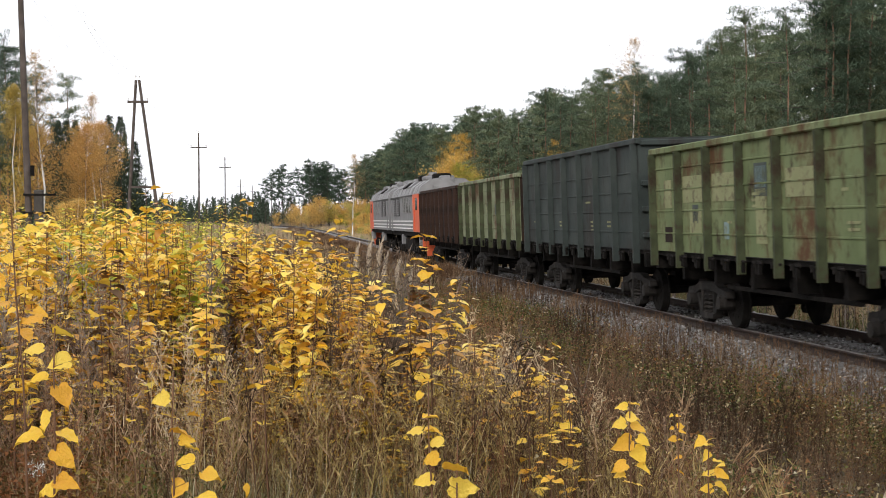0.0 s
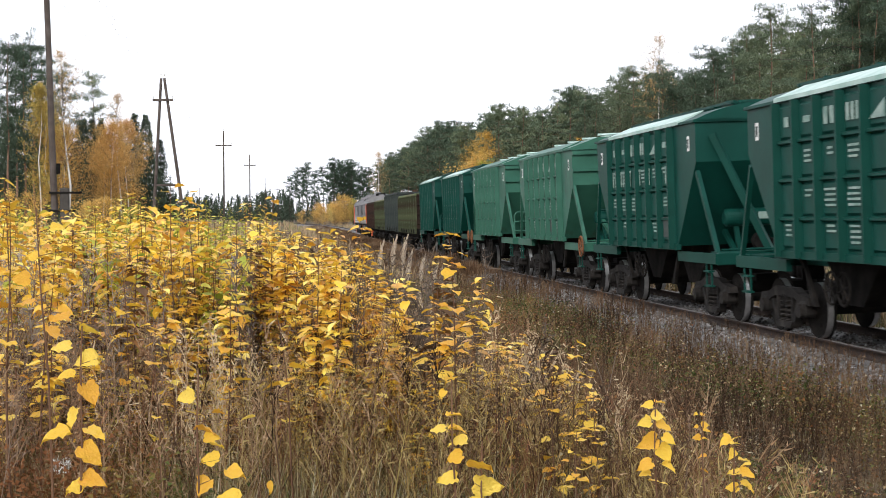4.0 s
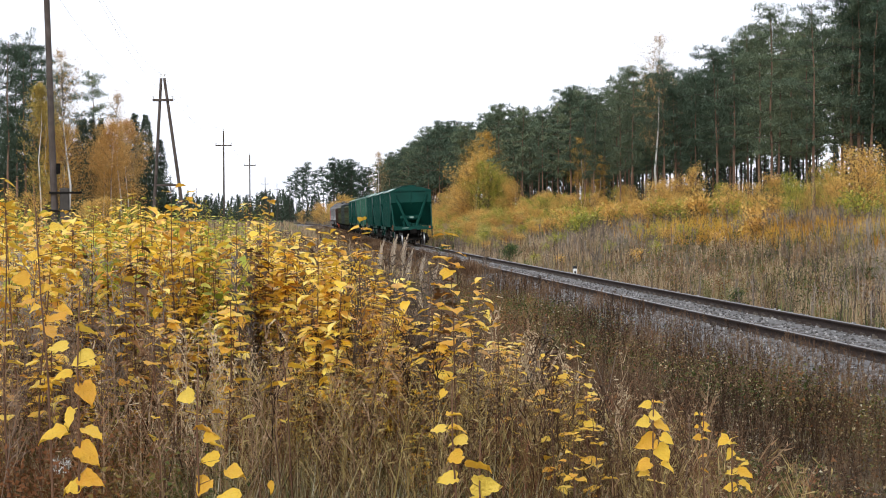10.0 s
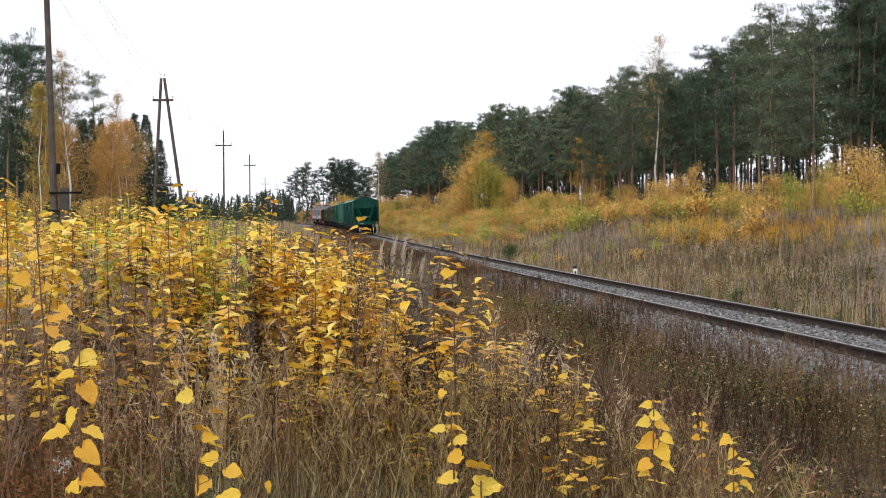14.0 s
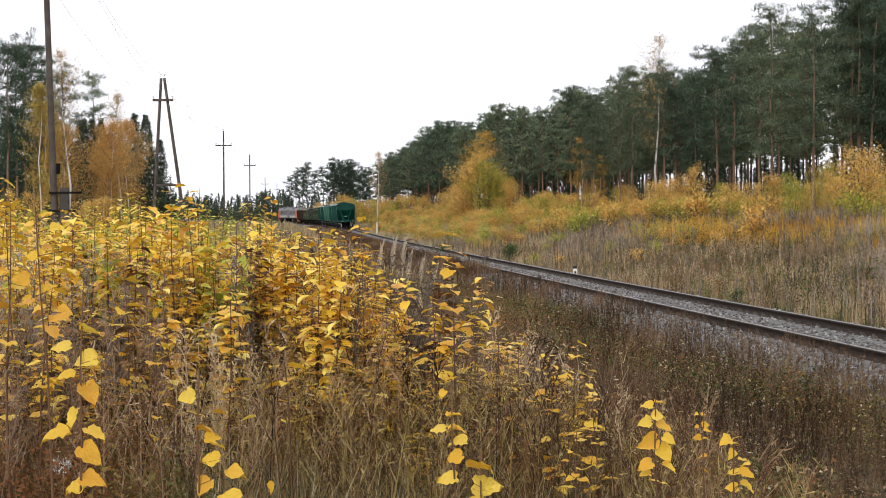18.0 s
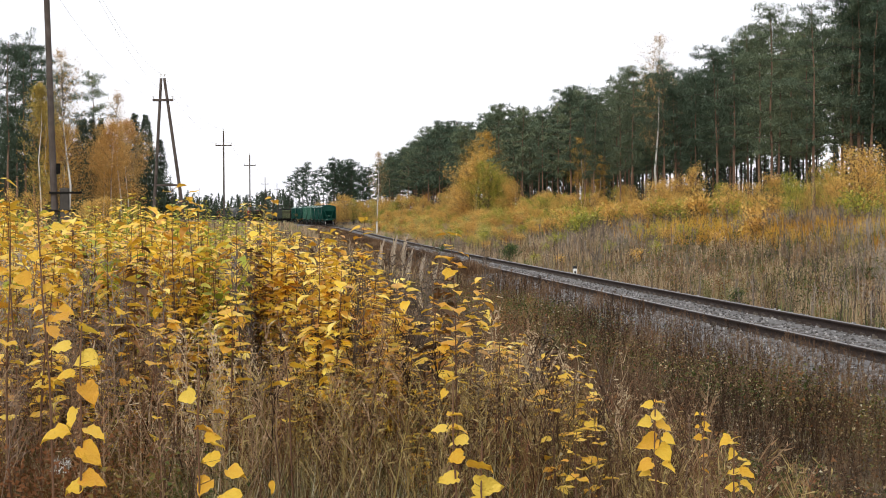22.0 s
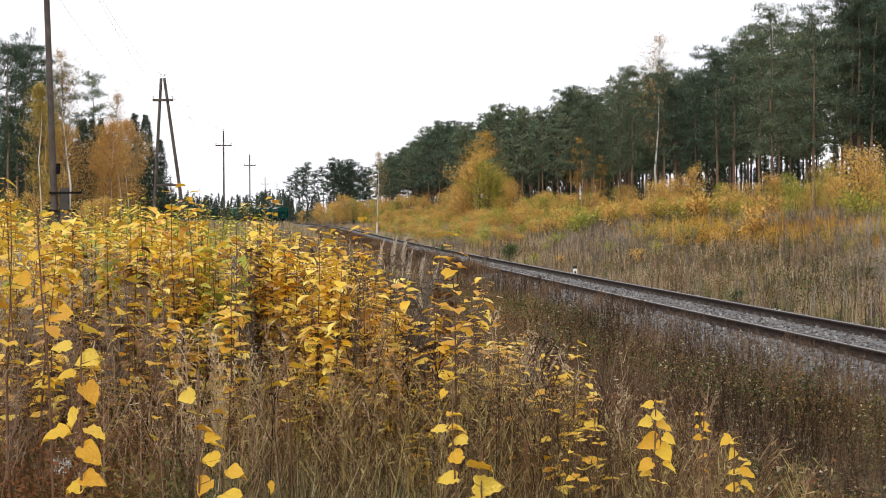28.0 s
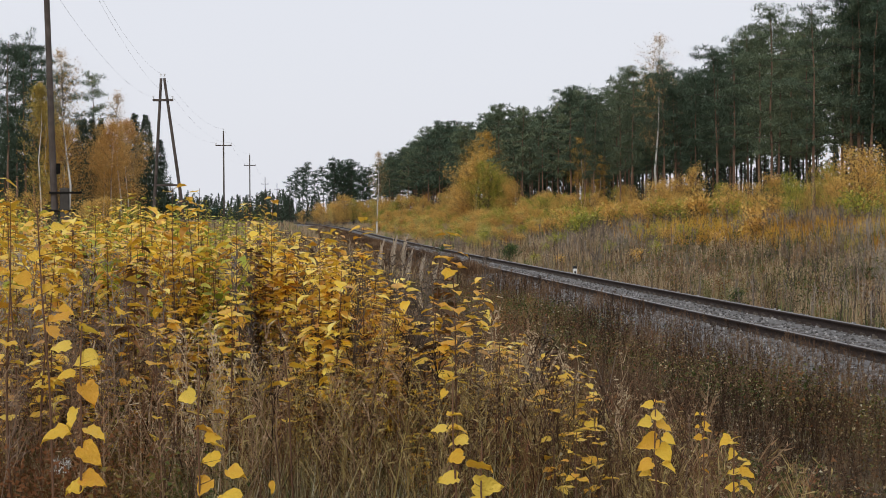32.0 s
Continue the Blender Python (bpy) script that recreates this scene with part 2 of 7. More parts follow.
def ring(bm, c, axis, R, r, seg=20, sub=6):
    """A torus round c with the given axis."""
    q = Vector(axis).to_track_quat("Z", "Y").to_matrix()
    vs = []
    for i in range(seg):
        u = 2 * math.pi * i / seg
        vs.append([bm.verts.new(Vector(c) + q @ Vector(((R + r * math.cos(w)) * math.cos(u), (R + r * math.cos(w)) * math.sin(u), r * math.sin(w))))
                   for w in [2 * math.pi * j / sub for j in range(sub)]])
    for i in range(seg):
        for j in range(sub):
            bm.faces.new((vs[i][j], vs[(i + 1) % seg][j], vs[(i + 1) % seg][(j + 1) % sub], vs[i][(j + 1) % sub]))


def prism(bm, pts, axis, lo, hi):
    """A polygon drawn in the two other axes, pushed from lo to hi along the axis."""
    def at(p, w):
        return (w, *p) if axis == "x" else (p[0], w, p[1]) if axis == "y" else (*p, w)
    a = [bm.verts.new(at(p, lo)) for p in pts]
    b = [bm.verts.new(at(p, hi)) for p in pts]
    n = len(pts)
    bm.faces.new(a)
    bm.faces.new(b[::-1])
    for i in range(n):
        bm.faces.new((a[i], b[i], b[(i + 1) % n], a[(i + 1) % n]))
    bmesh.ops.recalc_face_normals(bm, faces=bm.faces)


def bar(bm, a, b, w, h=None):
    """A square bar from a to b."""
    a, b = Vector(a), Vector(b)
    d = b - a
    q = d.to_track_quat("Z", "X").to_matrix().to_4x4()
    r = bmesh.ops.create_cube(bm, size=1.0)
    bmesh.ops.transform(bm, matrix=Matrix.Translation((a + b) / 2) @ q @ Matrix.Diagonal((w, h or w, d.length, 1)), verts=r["verts"])


def empty(name, label, category, group="", m=None):
    ob = tagged(new(name), label, category, group)
    ob.empty_display_size = 0.2
    if m is not None:
        ob.matrix_world = m
    return ob


def raw_mesh(name, verts, faces, smooth=False):
    """A mesh from arrays: verts (n, 3), faces (m, 3 or 4)."""
    me = bpy.data.meshes.new(name)
    verts, faces = np.asarray(verts, np.float32), np.asarray(faces, np.int32)
    k = faces.shape[1]
    me.vertices.add(len(verts))
    me.vertices.foreach_set("co", verts.ravel())
    me.loops.add(faces.size)
    me.loops.foreach_set("vertex_index", faces.ravel())
    me.polygons.add(len(faces))
    me.polygons.foreach_set("loop_start", np.arange(0, faces.size, k, dtype=np.int32))
    me.update(calc_edges=True)
    if smooth:
        me.polygons.foreach_set("use_smooth", np.ones(len(faces), bool))
    return me


def turns(rz, rx, ry=None):
    """Rotation matrices Rz Rx (Ry), one for each entry."""
    n = len(rz)
    z, o = np.zeros(n), np.ones(n)
    c, s = np.cos(rz), np.sin(rz)
    A = np.stack([np.stack([c, -s, z], 1), np.stack([s, c, z], 1), np.stack([z, z, o], 1)], 1)
    c, s = np.cos(rx), np.sin(rx)
    B = np.stack([np.stack([o, z, z], 1), np.stack([z, c, -s], 1), np.stack([z, s, c], 1)], 1)
    R = A @ B
    if ry is not None:
        c, s = np.cos(ry), np.sin(ry)
        R = R @ np.stack([np.stack([c, z, s], 1), np.stack([z, o, z], 1), np.stack([-s, z, c], 1)], 1)
    return R


def strew(template, at, R, size):
    """Many copies of one small form in one mesh's arrays. size: (n,) or (n, 3)."""
    tv, tf = template
    size = np.asarray(size)
    if size.ndim == 1:
        size = np.repeat(size[:, None], 3, 1)
    v = np.einsum("nij,nkj->nki", R, tv[None] * size[:, None, :]) + np.asarray(at)[:, None, :]
    f = tf[None] + (np.arange(len(at)) * len(tv))[:, None, None]
    return v.reshape(-1, 3), f.reshape(-1, tf.shape[1])


def joined(chunks):
    vs, fs, base = [], [], 0
    mixed = len({f.shape[1] for v, f in chunks}) > 1
    for v, f in chunks:
        if mixed and f.shape[1] == 4:
            f = np.concatenate([f[:, :3], f[:, [0, 2, 3]]])
        vs.append(v)
        fs.append(f + base)
        base += len(v)
    return np.concatenate(vs), np.concatenate(fs)


# ---------- the track's line, as seen from above ----------
TS = np.arange(-220, 760, 1.0)


def heading(s):
    q = np.clip(s, -60, 400)
    a = -0.115894 + 2.9935e-4 * q - 4.0611e-6 * q ** 2 / 2 + 5.6461e-8 * q ** 3 / 6 - 5.7617e-10 * q ** 4 / 24
    return a + np.where(s > 400, (s - 400) * -0.0032, 0) + np.where(s < -60, (s + 60) * 0.0008, 0)


_mid = heading(TS[:-1] + 0.5)
_x = np.concatenate([[0], np.cumsum(np.sin(_mid))])
_y = np.concatenate([[0], np.cumsum(np.cos(_mid))])
_o = 220
TX, TY, TA = _x - _x[_o] + 5.728, _y - _y[_o] + 36.969, heading(TS)
TZ = np.where(TS > 0, 1.283e-5 * np.minimum(TS, 380) ** 2 / 2 + np.maximum(TS - 380, 0) * 0.0048, 0)
CANT = 0.0466


def on_track(s, off=0.0, up=0.0):
    """A point off metres to the right of the centre line at s, up metres over the near rail's head."""
    a = np.interp(s, TS, TA)
    return (float(np.interp(s, TS, TX) + off * math.cos(a)), float(np.interp(s, TS, TY) - off * math.sin(a)), float(np.interp(s, TS, TZ) + up))


def lateral(x, y):
    """Signed distance to the track (right is positive) and the place along it."""
    x, y = np.asarray(x, float), np.asarray(y, float)
    sh = x.shape
    x, y = x.ravel(), y.ravel()
    best = np.empty(len(x), int)
    for i in range(0, len(x), 20000):
        d2 = (x[i:i + 20000, None] - TX[None, ::2]) ** 2 + (y[i:i + 20000, None] - TY[None, ::2]) ** 2
        best[i:i + 20000] = d2.argmin(1) * 2
    a = TA[best]
    dx, dy = x - TX[best], y - TY[best]
    d = dx * np.cos(a) - dy * np.sin(a)
    s = TS[best] + dx * np.sin(a) + dy * np.cos(a)
    return d.reshape(sh), s.reshape(sh)


def wavy(x, y, seed=0.0):
    return (np.sin(x * .37 + seed) * np.cos(y * .29 - seed * 2) + .6 * np.sin(x * .83 - y * .61 + seed) + .4 * np.sin(x * 1.7 + y * 1.3 + 2 * seed)) / 2


PROFILE_D = [-400, -60, -25, -12, -9.2, -7.6, -5.5, -4.2, -3.2, -2, 2, 3.0, 4.2, 7, 11, 16, 24, 60, 400]
PROFILE_Z = [6, 1.6, 0.9, 0.62, 0.52, 0.15, -0.40, -0.52, -0.50, -.50, -.55, -.55, -.45, .25, 1.2, 1.75, 2.15, 2.9, 8]


def ground_z(x, y):
    d, s = lateral(x, y)
    z = np.interp(d, PROFILE_D, PROFILE_Z)
    fade = np.clip((s - 130) / 200, 0, 1)
    z = np.where(d > 3, -.5 + (z + .5) * (1 - .62 * fade), z)
    amp = np.clip((np.abs(d) - 3) / 4, 0, 1)
    return z + wavy(x, y, 1.0) * .10 * amp + wavy(x * .2, y * .2, 3.0) * .25 * np.clip((np.abs(d) - 12) / 15, 0, 1) + np.interp(s, TS, TZ)


def axis_steps(near, far, step, grow):
    out, w = [near], step
    while out[-1] < far:
        out.append(out[-1] + w)
        w *= grow
    return np.array(out)


gx = np.concatenate([-axis_steps(14, 1600, 1.0, 1.09)[::-1], np.arange(-13.5, 14, 0.5), axis_steps(14, 1600, 0.7, 1.05)])
gy = np.concatenate([-axis_steps(6, 900, 1.0, 1.2)[::-1], np.arange(-5.5, 60, 0.5), axis_steps(60, 3000, 0.8, 1.035)])
GX, GY = np.meshgrid(gx, gy)
GZ = ground_z(GX, GY)
nx, ny = len(gx), len(gy)
idx = np.arange(nx * ny).reshape(ny, nx)
quads = np.stack([idx[:-1, :-1], idx[:-1, 1:], idx[1:, 1:], idx[1:, :-1]], -1).reshape(-1, 4)
ground = piece("ground", raw_mesh("ground", np.stack([GX, GY, GZ], -1).reshape(-1, 3), quads, True), M["soil"])
tagged(ground, "brown autumn soil with leaf litter and thin turf", "ground", kind="structure")


def sweep(name, outline, s0, s1, step, mat, parent=None, canted=True):
    """An outline of (offset, height) drawn along the track."""
    ss = np.arange(s0, s1 + .01, step)
    x, y, a, z = (np.interp(ss, TS, t) for t in (TX, TY, TA, TZ))
    o = np.array(outline)
    lift = CANT * (o[:, 0] / 1.59 + .5) if canted else np.zeros(len(o))
    v = np.stack([x[:, None] + o[None, :, 0] * np.cos(a)[:, None], y[:, None] - o[None, :, 0] * np.sin(a)[:, None],
                  z[:, None] + (o[:, 1] + lift)[None, :]], -1)
    k = len(o)
    i = np.arange((len(ss) - 1) * k).reshape(-1, k)
    j = np.roll(i, -1, 1)
    f = np.stack([i, j, j + k, i + k], -1).reshape(-1, 4)
    return piece(name, raw_mesh(name, v.reshape(-1, 3), f), mat, parent)


bed = sweep("ballast_bed", [(-3.3, -.75), (-2.35, -.42), (-1.75, -.19), (-.95, -.168), (-.6, -.172), (0, -.178), (.6, -.172), (.95, -.168), (1.75, -.20), (2.5, -.42), (3.2, -.75)], -150, 600, 3, M["ballast"])
tagged(bed, "grey crushed stone ballast under the single track", "ballast", kind="structure")
HEADW = .036
for side, nm in ((-.795, "near"), (.795, "far")):
    prof = [(side - .075, -.185), (side + .075, -.185), (side + .07, -.17), (side + .012, -.145), (side + .012, -.05), (side + HEADW, -.038),
            (side + HEADW, -.006), (side - HEADW, -.006), (side - HEADW, -.038), (side - .012, -.05), (side - .012, -.145), (side - .07, -.17)]
    rail = tagged(sweep("rail", prof, -150, 600, 2, M["rail"]), "rusty steel rail with a bright worn head", "rail", "rails of the track")
    head = sweep("railhead", [(side - .034, -.008), (side - .034, 0), (side + .034, 0), (side + .034, -.008)], -150, 600, 2, M["railhead"], rail)
# ---------- the train ----------
def wheel_pair():
    bm = bmesh.new()
    cyl(bm, (-1.05, 0, 0), (1.05, 0, 0), .085, seg=14)
    for sx in (-1, 1):
        cyl(bm, (sx * .735, 0, 0), (sx * .86, 0, 0), .462, seg=36)
        cyl(bm, (sx * .705, 0, 0), (sx * .738, 0, 0), .492, seg=36)
        cyl(bm, (sx * .865, 0, 0), (sx * .90, 0, 0), .16, .12, seg=18)
        for k in range(6):
            a = k * math.pi / 3
            cyl(bm, (sx * .85, .27 * math.cos(a), .27 * math.sin(a)), (sx * .872, .27 * math.cos(a), .27 * math.sin(a)), .05, seg=8)
    me = bpy.data.meshes.new("wheelset")
    bm.to_mesh(me)
    bm.free()
    bt = bmesh.new()
    bmesh.ops.create_cone(bt, cap_ends=False, segments=36, radius1=.4635, radius2=.4635, depth=.105, matrix=pose(0, 0, 0, 0, 90))
    mt = bpy.data.meshes.new("tread")
    bt.to_mesh(mt)
    bt.free()
    me.materials.append(M["grime"])
    mt.materials.append(M["steel"])
    return me, mt


def side_frame_mesh():
    """Cast side frame with axle boxes, pushed along x; its middle at the origin."""
    bm = bmesh.new()
    prism(bm, [(-1.22, .10), (-1.16, .22), (-.72, .27), (-.45, .36), (.45, .36), (.72, .27), (1.16, .22), (1.22, .10), (.78, .10), (.45, .20), (-.45, .20), (-.78, .10)], "x", -.08, .08)
    for sy in (-1, 1):
        prism(bm, [(sy * .70, .12), (sy * .58, .14), (sy * .33, -.24), (sy * .42, -.30)], "x", -.07, .07)
        prism(bm, [(sy * .40, .21), (sy * .32, .21), (sy * .30, -.24), (sy * .38, -.24)], "x", -.07, .07)
    prism(bm, [(-.44, -.22), (.44, -.22), (.34, -.33), (-.34, -.33)], "x", -.10, .10)
    for sy in (-.925, .925):
        bx(bm, 0, sy, 0.03, .24, .28, .26, bevel=.04)
        cyl(bm, (-.17, sy, 0), (.17, sy, 0), .12, seg=14)
    me = bpy.data.meshes.new("side_frame")
    bm.to_mesh(me)
    bm.free()
    me.materials.append(M["bogiecast"])
    return me


def spring_mesh():
    bm = bmesh.new()
    loops = []
    for k in range(67):
        t = k / 66 * 5.5 * 2 * math.pi
        o, z = Vector((math.cos(t), math.sin(t), 0)), -.23 + .43 * k / 66
        loops.append([bm.verts.new(o * (.085 + .02 * math.cos(q)) + Vector((0, 0, z + .022 * math.sin(q)))) for q in (0, 1.257, 2.513, 3.770, 5.027)])
    for p, q in zip(loops, loops[1:]):
        for i in range(5):
            bm.faces.new((p[i], q[i], q[(i + 1) % 5], p[(i + 1) % 5]))
    me = bpy.data.meshes.new("spring")
    bm.to_mesh(me)
    bm.free()
    me.materials.append(M["bogiecast"])
    return me


WHEELSET, TREAD = wheel_pair()
SIDE_FRAME, SPRING = side_frame_mesh(), spring_mesh()
bmx = bmesh.new()
bx(bmx, 0, 0, .62, 2.2, .42, .26, bevel=.04)
bx(bmx, 0, 0, .80, .5, .5, .16)
for sx in (-.5, .5):
    bar(bmx, (sx, -.55, .45), (sx, .55, .45), .08)
bar(bmx, (-.7, -.42, .42), (.7, -.42, .42), .10)
bar(bmx, (-.7, .42, .42), (.7, .42, .42), .10)
BOLSTER = bpy.data.meshes.new("bolster")
bmx.to_mesh(BOLSTER)
bmx.free()
BOLSTER.materials.append(M["grime"])
WHEELS = []          # (wheel pair, wagon's index), to be turned in motions()


def bogie(wagon, y, turning=None, base=1.85, bright=True):
    b = piece("bogie", BOLSTER, None, wagon)
    b.location = (0, y, 0)
    for dy in (-base / 2, base / 2):
        w = piece("wheelset", WHEELSET, None, b)
        w.location = (0, dy, .475)
        for sx in (-.797, .797) if bright else ():
            t = piece("tread", TREAD, None, b, "bright worn wheel tread")
            t.location = (sx, dy, .475)
        if turning is not None:
            turning.append(w)
    for sx in (-1.02, 1.02):
        f = piece("side_frame", SIDE_FRAME, None, b)
        f.location = (sx, 0, .475)
        for dy in (-.13, .13):
            sp = piece("spring", SPRING, None, b)
            sp.location = (sx, dy, .46)
    return b


def coupler(wagon, y, sgn):
    bm = bmesh.new()
    bx(bm, 0, y - sgn * .25, 1.04, .2, .5, .2)
    bx(bm, .04, y + sgn * .06, 1.04, .36, .26, .34, bevel=.06)
    bx(bm, -.16, y + sgn * .22, 1.04, .1, .22, .26, bevel=.03)
    bx(bm, 0, y - sgn * .42, 1.06, .42, .06, .40)
    cyl(bm, (.32, y - sgn * .1, 1.0), (.30, y + sgn * .3, .62), .03, seg=8)
    return part("coupler", bm, M["grime"], wagon)


def handwheel(wagon, x, y, z, mat, axis=(1, 0, 0), R=.27, label=""):
    bm = bmesh.new()
    ring(bm, (x, y, z), axis, R, .022, 20, 6)
    a = Vector(axis)
    u = a.orthogonal().normalized()
    v = a.cross(u)
    for k in range(3):
        d = u * math.cos(k * math.pi / 3) + v * math.sin(k * math.pi / 3)
        cyl(bm, Vector((x, y, z)) - d * R, Vector((x, y, z)) + d * R, .015, seg=6)
    return part("handwheel", bm, mat, wagon, label)


def mark_rows(wagon, rows, mat, x, name="stencil_mark"):
    """Small blocks of unreadable stencilling: rows of (y, z, length, height)."""
    for y, z, w, h in rows:
        n = max(1, round(w / .2)) if h > .1 else 1
        for k in range(n):
            bm = bmesh.new()
            bx(bm, x, y - w / 2 + (k + .5) * w / n, z, .006, w / n * (.62 if n > 1 else 1), h)
            part(name, bm, mat, wagon)


# --- covered hopper: half lengths and heights over the rail ---
RIBS, BAY, EAVE, PEAK, SILL = 7, 0.917, 3.95, 4.30, 1.27
WALL, BEAM = 4.40, 5.40


def hopper(kind, seed):
    rnd = random.Random(seed)
    light = kind == "light"
    rear = 1 if seed in (2, 5, 7) else -1        # the end with the brake gear
    paint = M["hlight"] if light else M["hgreen"]
    lab = "light green four-axle covered hopper wagon with flat ribbed ends" if light else "dark green four-axle covered hopper wagon with braced sloping ends"
    w = empty("hopper_wagon", lab, "freight wagon", "wagons of the train")
    half = RIBS // 2 * BAY
    W = 1.49
    drop = 3.14 if not light else 2.95
    # shell: sides, end walls, slopes down to the outlets
    bm = bmesh.new()
    side = [(-WALL, EAVE), (WALL, EAVE), (WALL, drop), (half + .25, 1.62), (half, 1.42), (2.1, .72), (.9, .55), (.25, 1.2), (-.25, 1.2), (-.9, .55), (-2.1, .72), (-half, 1.42), (-half - .25, 1.62), (-WALL, drop)]
    prism(bm, [(-WALL, EAVE), (WALL, EAVE), (WALL, drop), (half + .2, 1.46), (-half - .2, 1.46), (-WALL, drop)], "x", -W, W)
    part("body", bm, paint, w)
    bm = bmesh.new()
    for sy in (-1, 1):
        prism(bm, [(sy * (half + .1), 1.46), (sy * 1.9, .62), (sy * 1.2, .62), (sy * .35, 1.46)], "x", -.78, .78)
        for sx in (-1, 1):
            prism(bm, [(sy * (half - .1), 1.46), (sy * (half - .5), 1.2), (sy * 1.95, .62), (sy * 1.75, .62), (sy * 2.4, 1.46)], "x", sx * 1.30 - .03, sx * 1.30 + .03)
    part("outlet_chute", bm, M["grime"], w)
    # roof
    bm = bmesh.new()
    L = WALL + .06
    if light:
        prof = [(-W - .05, EAVE - .03), (-W - .05, EAVE + .03), (-.75, PEAK - .05), (.75, PEAK - .05), (W + .05, EAVE + .03), (W + .05, EAVE - .03)]
    else:
        prof = [(-W - .05, EAVE - .03), (-W - .05, EAVE + .02)] + [(W * math.sin(a), EAVE + .02 + (PEAK - EAVE - .02) * (1 - (abs(math.sin(a))) ** 2.2)) for a in [x * math.pi / 12 for x in range(-5, 6)]] + [(W + .05, EAVE + .02), (W + .05, EAVE - .03)]
    prism(bm, prof, "y", -L, L)
    part("roof", bm, paint, w)
    bm = bmesh.new()
    for sx in (-1, 1):
        pts = [(sx * (W + .062), EAVE - .02), (sx * (W + .062), EAVE + .05), (sx * 1.0, PEAK - .085), (sx * 1.0, PEAK - .11)]
        prism(bm, pts, "y", -half - .6, half + .1)
    # on dark wagons the eave's sky reflection is painted as a pale strip
    part("roof_edge", bm, M["hroof"] if not light else paint, w, "pale sun-bleached roof edge" if not light else "")
    for k in range(4):
        bm = bmesh.new()
        yy = -3.3 + k * 2.2
        cyl(bm, (0, yy, PEAK - .08), (0, yy, PEAK + .05), .42 if light else .34, seg=20)
        cyl(bm, (0, yy, PEAK + .05), (0, yy, PEAK + .09), .46 if light else .36, .36, seg=20)
        bar(bm, (-.5, yy, PEAK + .07), (.5, yy, PEAK + .07), .06)
        part("hatch", bm, M["hroof"] if light else paint, w, "pale sun-bleached hatch lid" if light else "")
    if not light:
        bm = bmesh.new()
        for sx in (-.62, -.5):
            bar(bm, (sx, -4.2, PEAK + .02), (sx, 4.2, PEAK + .02), .05)
        for k in range(8):
            bar(bm, (-.66, -4.1 + k * 1.17, PEAK + .0), (-.46, -4.1 + k * 1.17, PEAK + .0), .05)
        part("roof_walkway", bm, paint, w)
    # ribs and pressed panels on both sides
    bm = bmesh.new()
    prism(bm, [(-.045, 0), (-.03, .15), (.03, .15), (.045, 0)], "z", 1.40, EAVE - .04)
    rib = bpy.data.meshes.new("side_rib")
    bm.to_mesh(rib)
    bm.free()
    rib.materials.append(paint)
    rows_z = [1.50, 2.02, 2.64, 3.26, 3.90]
    panels = []
    for i in range(4):
        bm = bmesh.new()
        h = rows_z[i + 1] - rows_z[i] - .10
        prism(bm, [(-BAY / 2 + .09, -h / 2), (BAY / 2 - .09, -h / 2), (BAY / 2 - .09, h / 2), (-BAY / 2 + .09, h / 2)], "x", 0, .04)
        bmesh.ops.bevel(bm, geom=[e for e in bm.edges if all(v.co.x > .02 for v in e.verts)], offset=.035, segments=1, affect='EDGES')
        me = bpy.data.meshes.new("panel")
        bm.to_mesh(me)
        bm.free()
        me.materials.append(paint)
        panels.append((me, (rows_z[i] + rows_z[i + 1]) / 2))
    for sx in (-1, 1):
        for k in range(RIBS):
            r = piece("side_rib", rib, None, w)
            r.matrix_basis = pose(sx * W, -half + k * BAY, 0, 0, 0, 90 * -sx)
        for k in range(RIBS - 1):
            for me, z in panels:
                q = piece("panel", me, None, w)
                q.matrix_basis = pose(sx * W, -half + (k + .5) * BAY, z, 0, 0, 0 if sx > 0 else 180)
    for sx in (-1, 1):
        for z in rows_z[1:-1]:
            bm = bmesh.new()
            prism(bm, [(sx * (W - .01), z - .045), (sx * (W + .075), z - .02), (sx * (W + .075), z + .02), (sx * (W - .01), z + .045)], "y", -half, half)
            part("side_stiffener", bm, paint, w)
    bm = bmesh.new()
    for sx in (-1, 1):
        bx(bm, sx * (W + .005), 0, 1.44, .10, 2 * half + .5, .12)
    part("side_sill", bm, paint, w)
    # ends
    for sy in (-1, 1):
        bm = bmesh.new()
        bx(bm, 0, sy * (BEAM - .08), SILL - .02, 2.80, .16, .24, bevel=.015)
        part("end_sill", bm, paint, w)
        bm = bmesh.new()
        bx(bm, 0, sy * (half + BEAM) / 2, SILL - .02, .5, BEAM - half + .1, .2)
        for sx in (-1, 1):
            bx(bm, sx * 1.40, sy * (half + BEAM) / 2, SILL - .02, .1, BEAM - half, .2)
            bx(bm, sx * .8, sy * (BEAM - .55), SILL + .08, .9, .8, .04)
        part("platform", bm, paint, w)
        for sx in (-1, 1):
            bm = bmesh.new()
            bar(bm, (sx * 1.45, sy * (WALL - .05), 2.95), (sx * 1.36, sy * (BEAM - .12), SILL + .08), .09, .08)
            part("end_post", bm, paint, w)
            bm = bmesh.new()
            if light:
                bar(bm, (sx * .62, sy * (WALL - .9), 2.2), (sx * .5, sy * (BEAM - .3), SILL + .08), .1)
            else:
                bar(bm, (sx * 1.15, sy * (WALL + .03), EAVE - .28), (sx * .28, sy * (BEAM - .25), SILL + .1), .13)
            part("end_brace", bm, paint, w)
            bm = bmesh.new()
            bar(bm, (sx * .62, sy * (WALL - 1.4), 1.95), (sx * .5, sy * (WALL - .75), SILL + .05), .09)
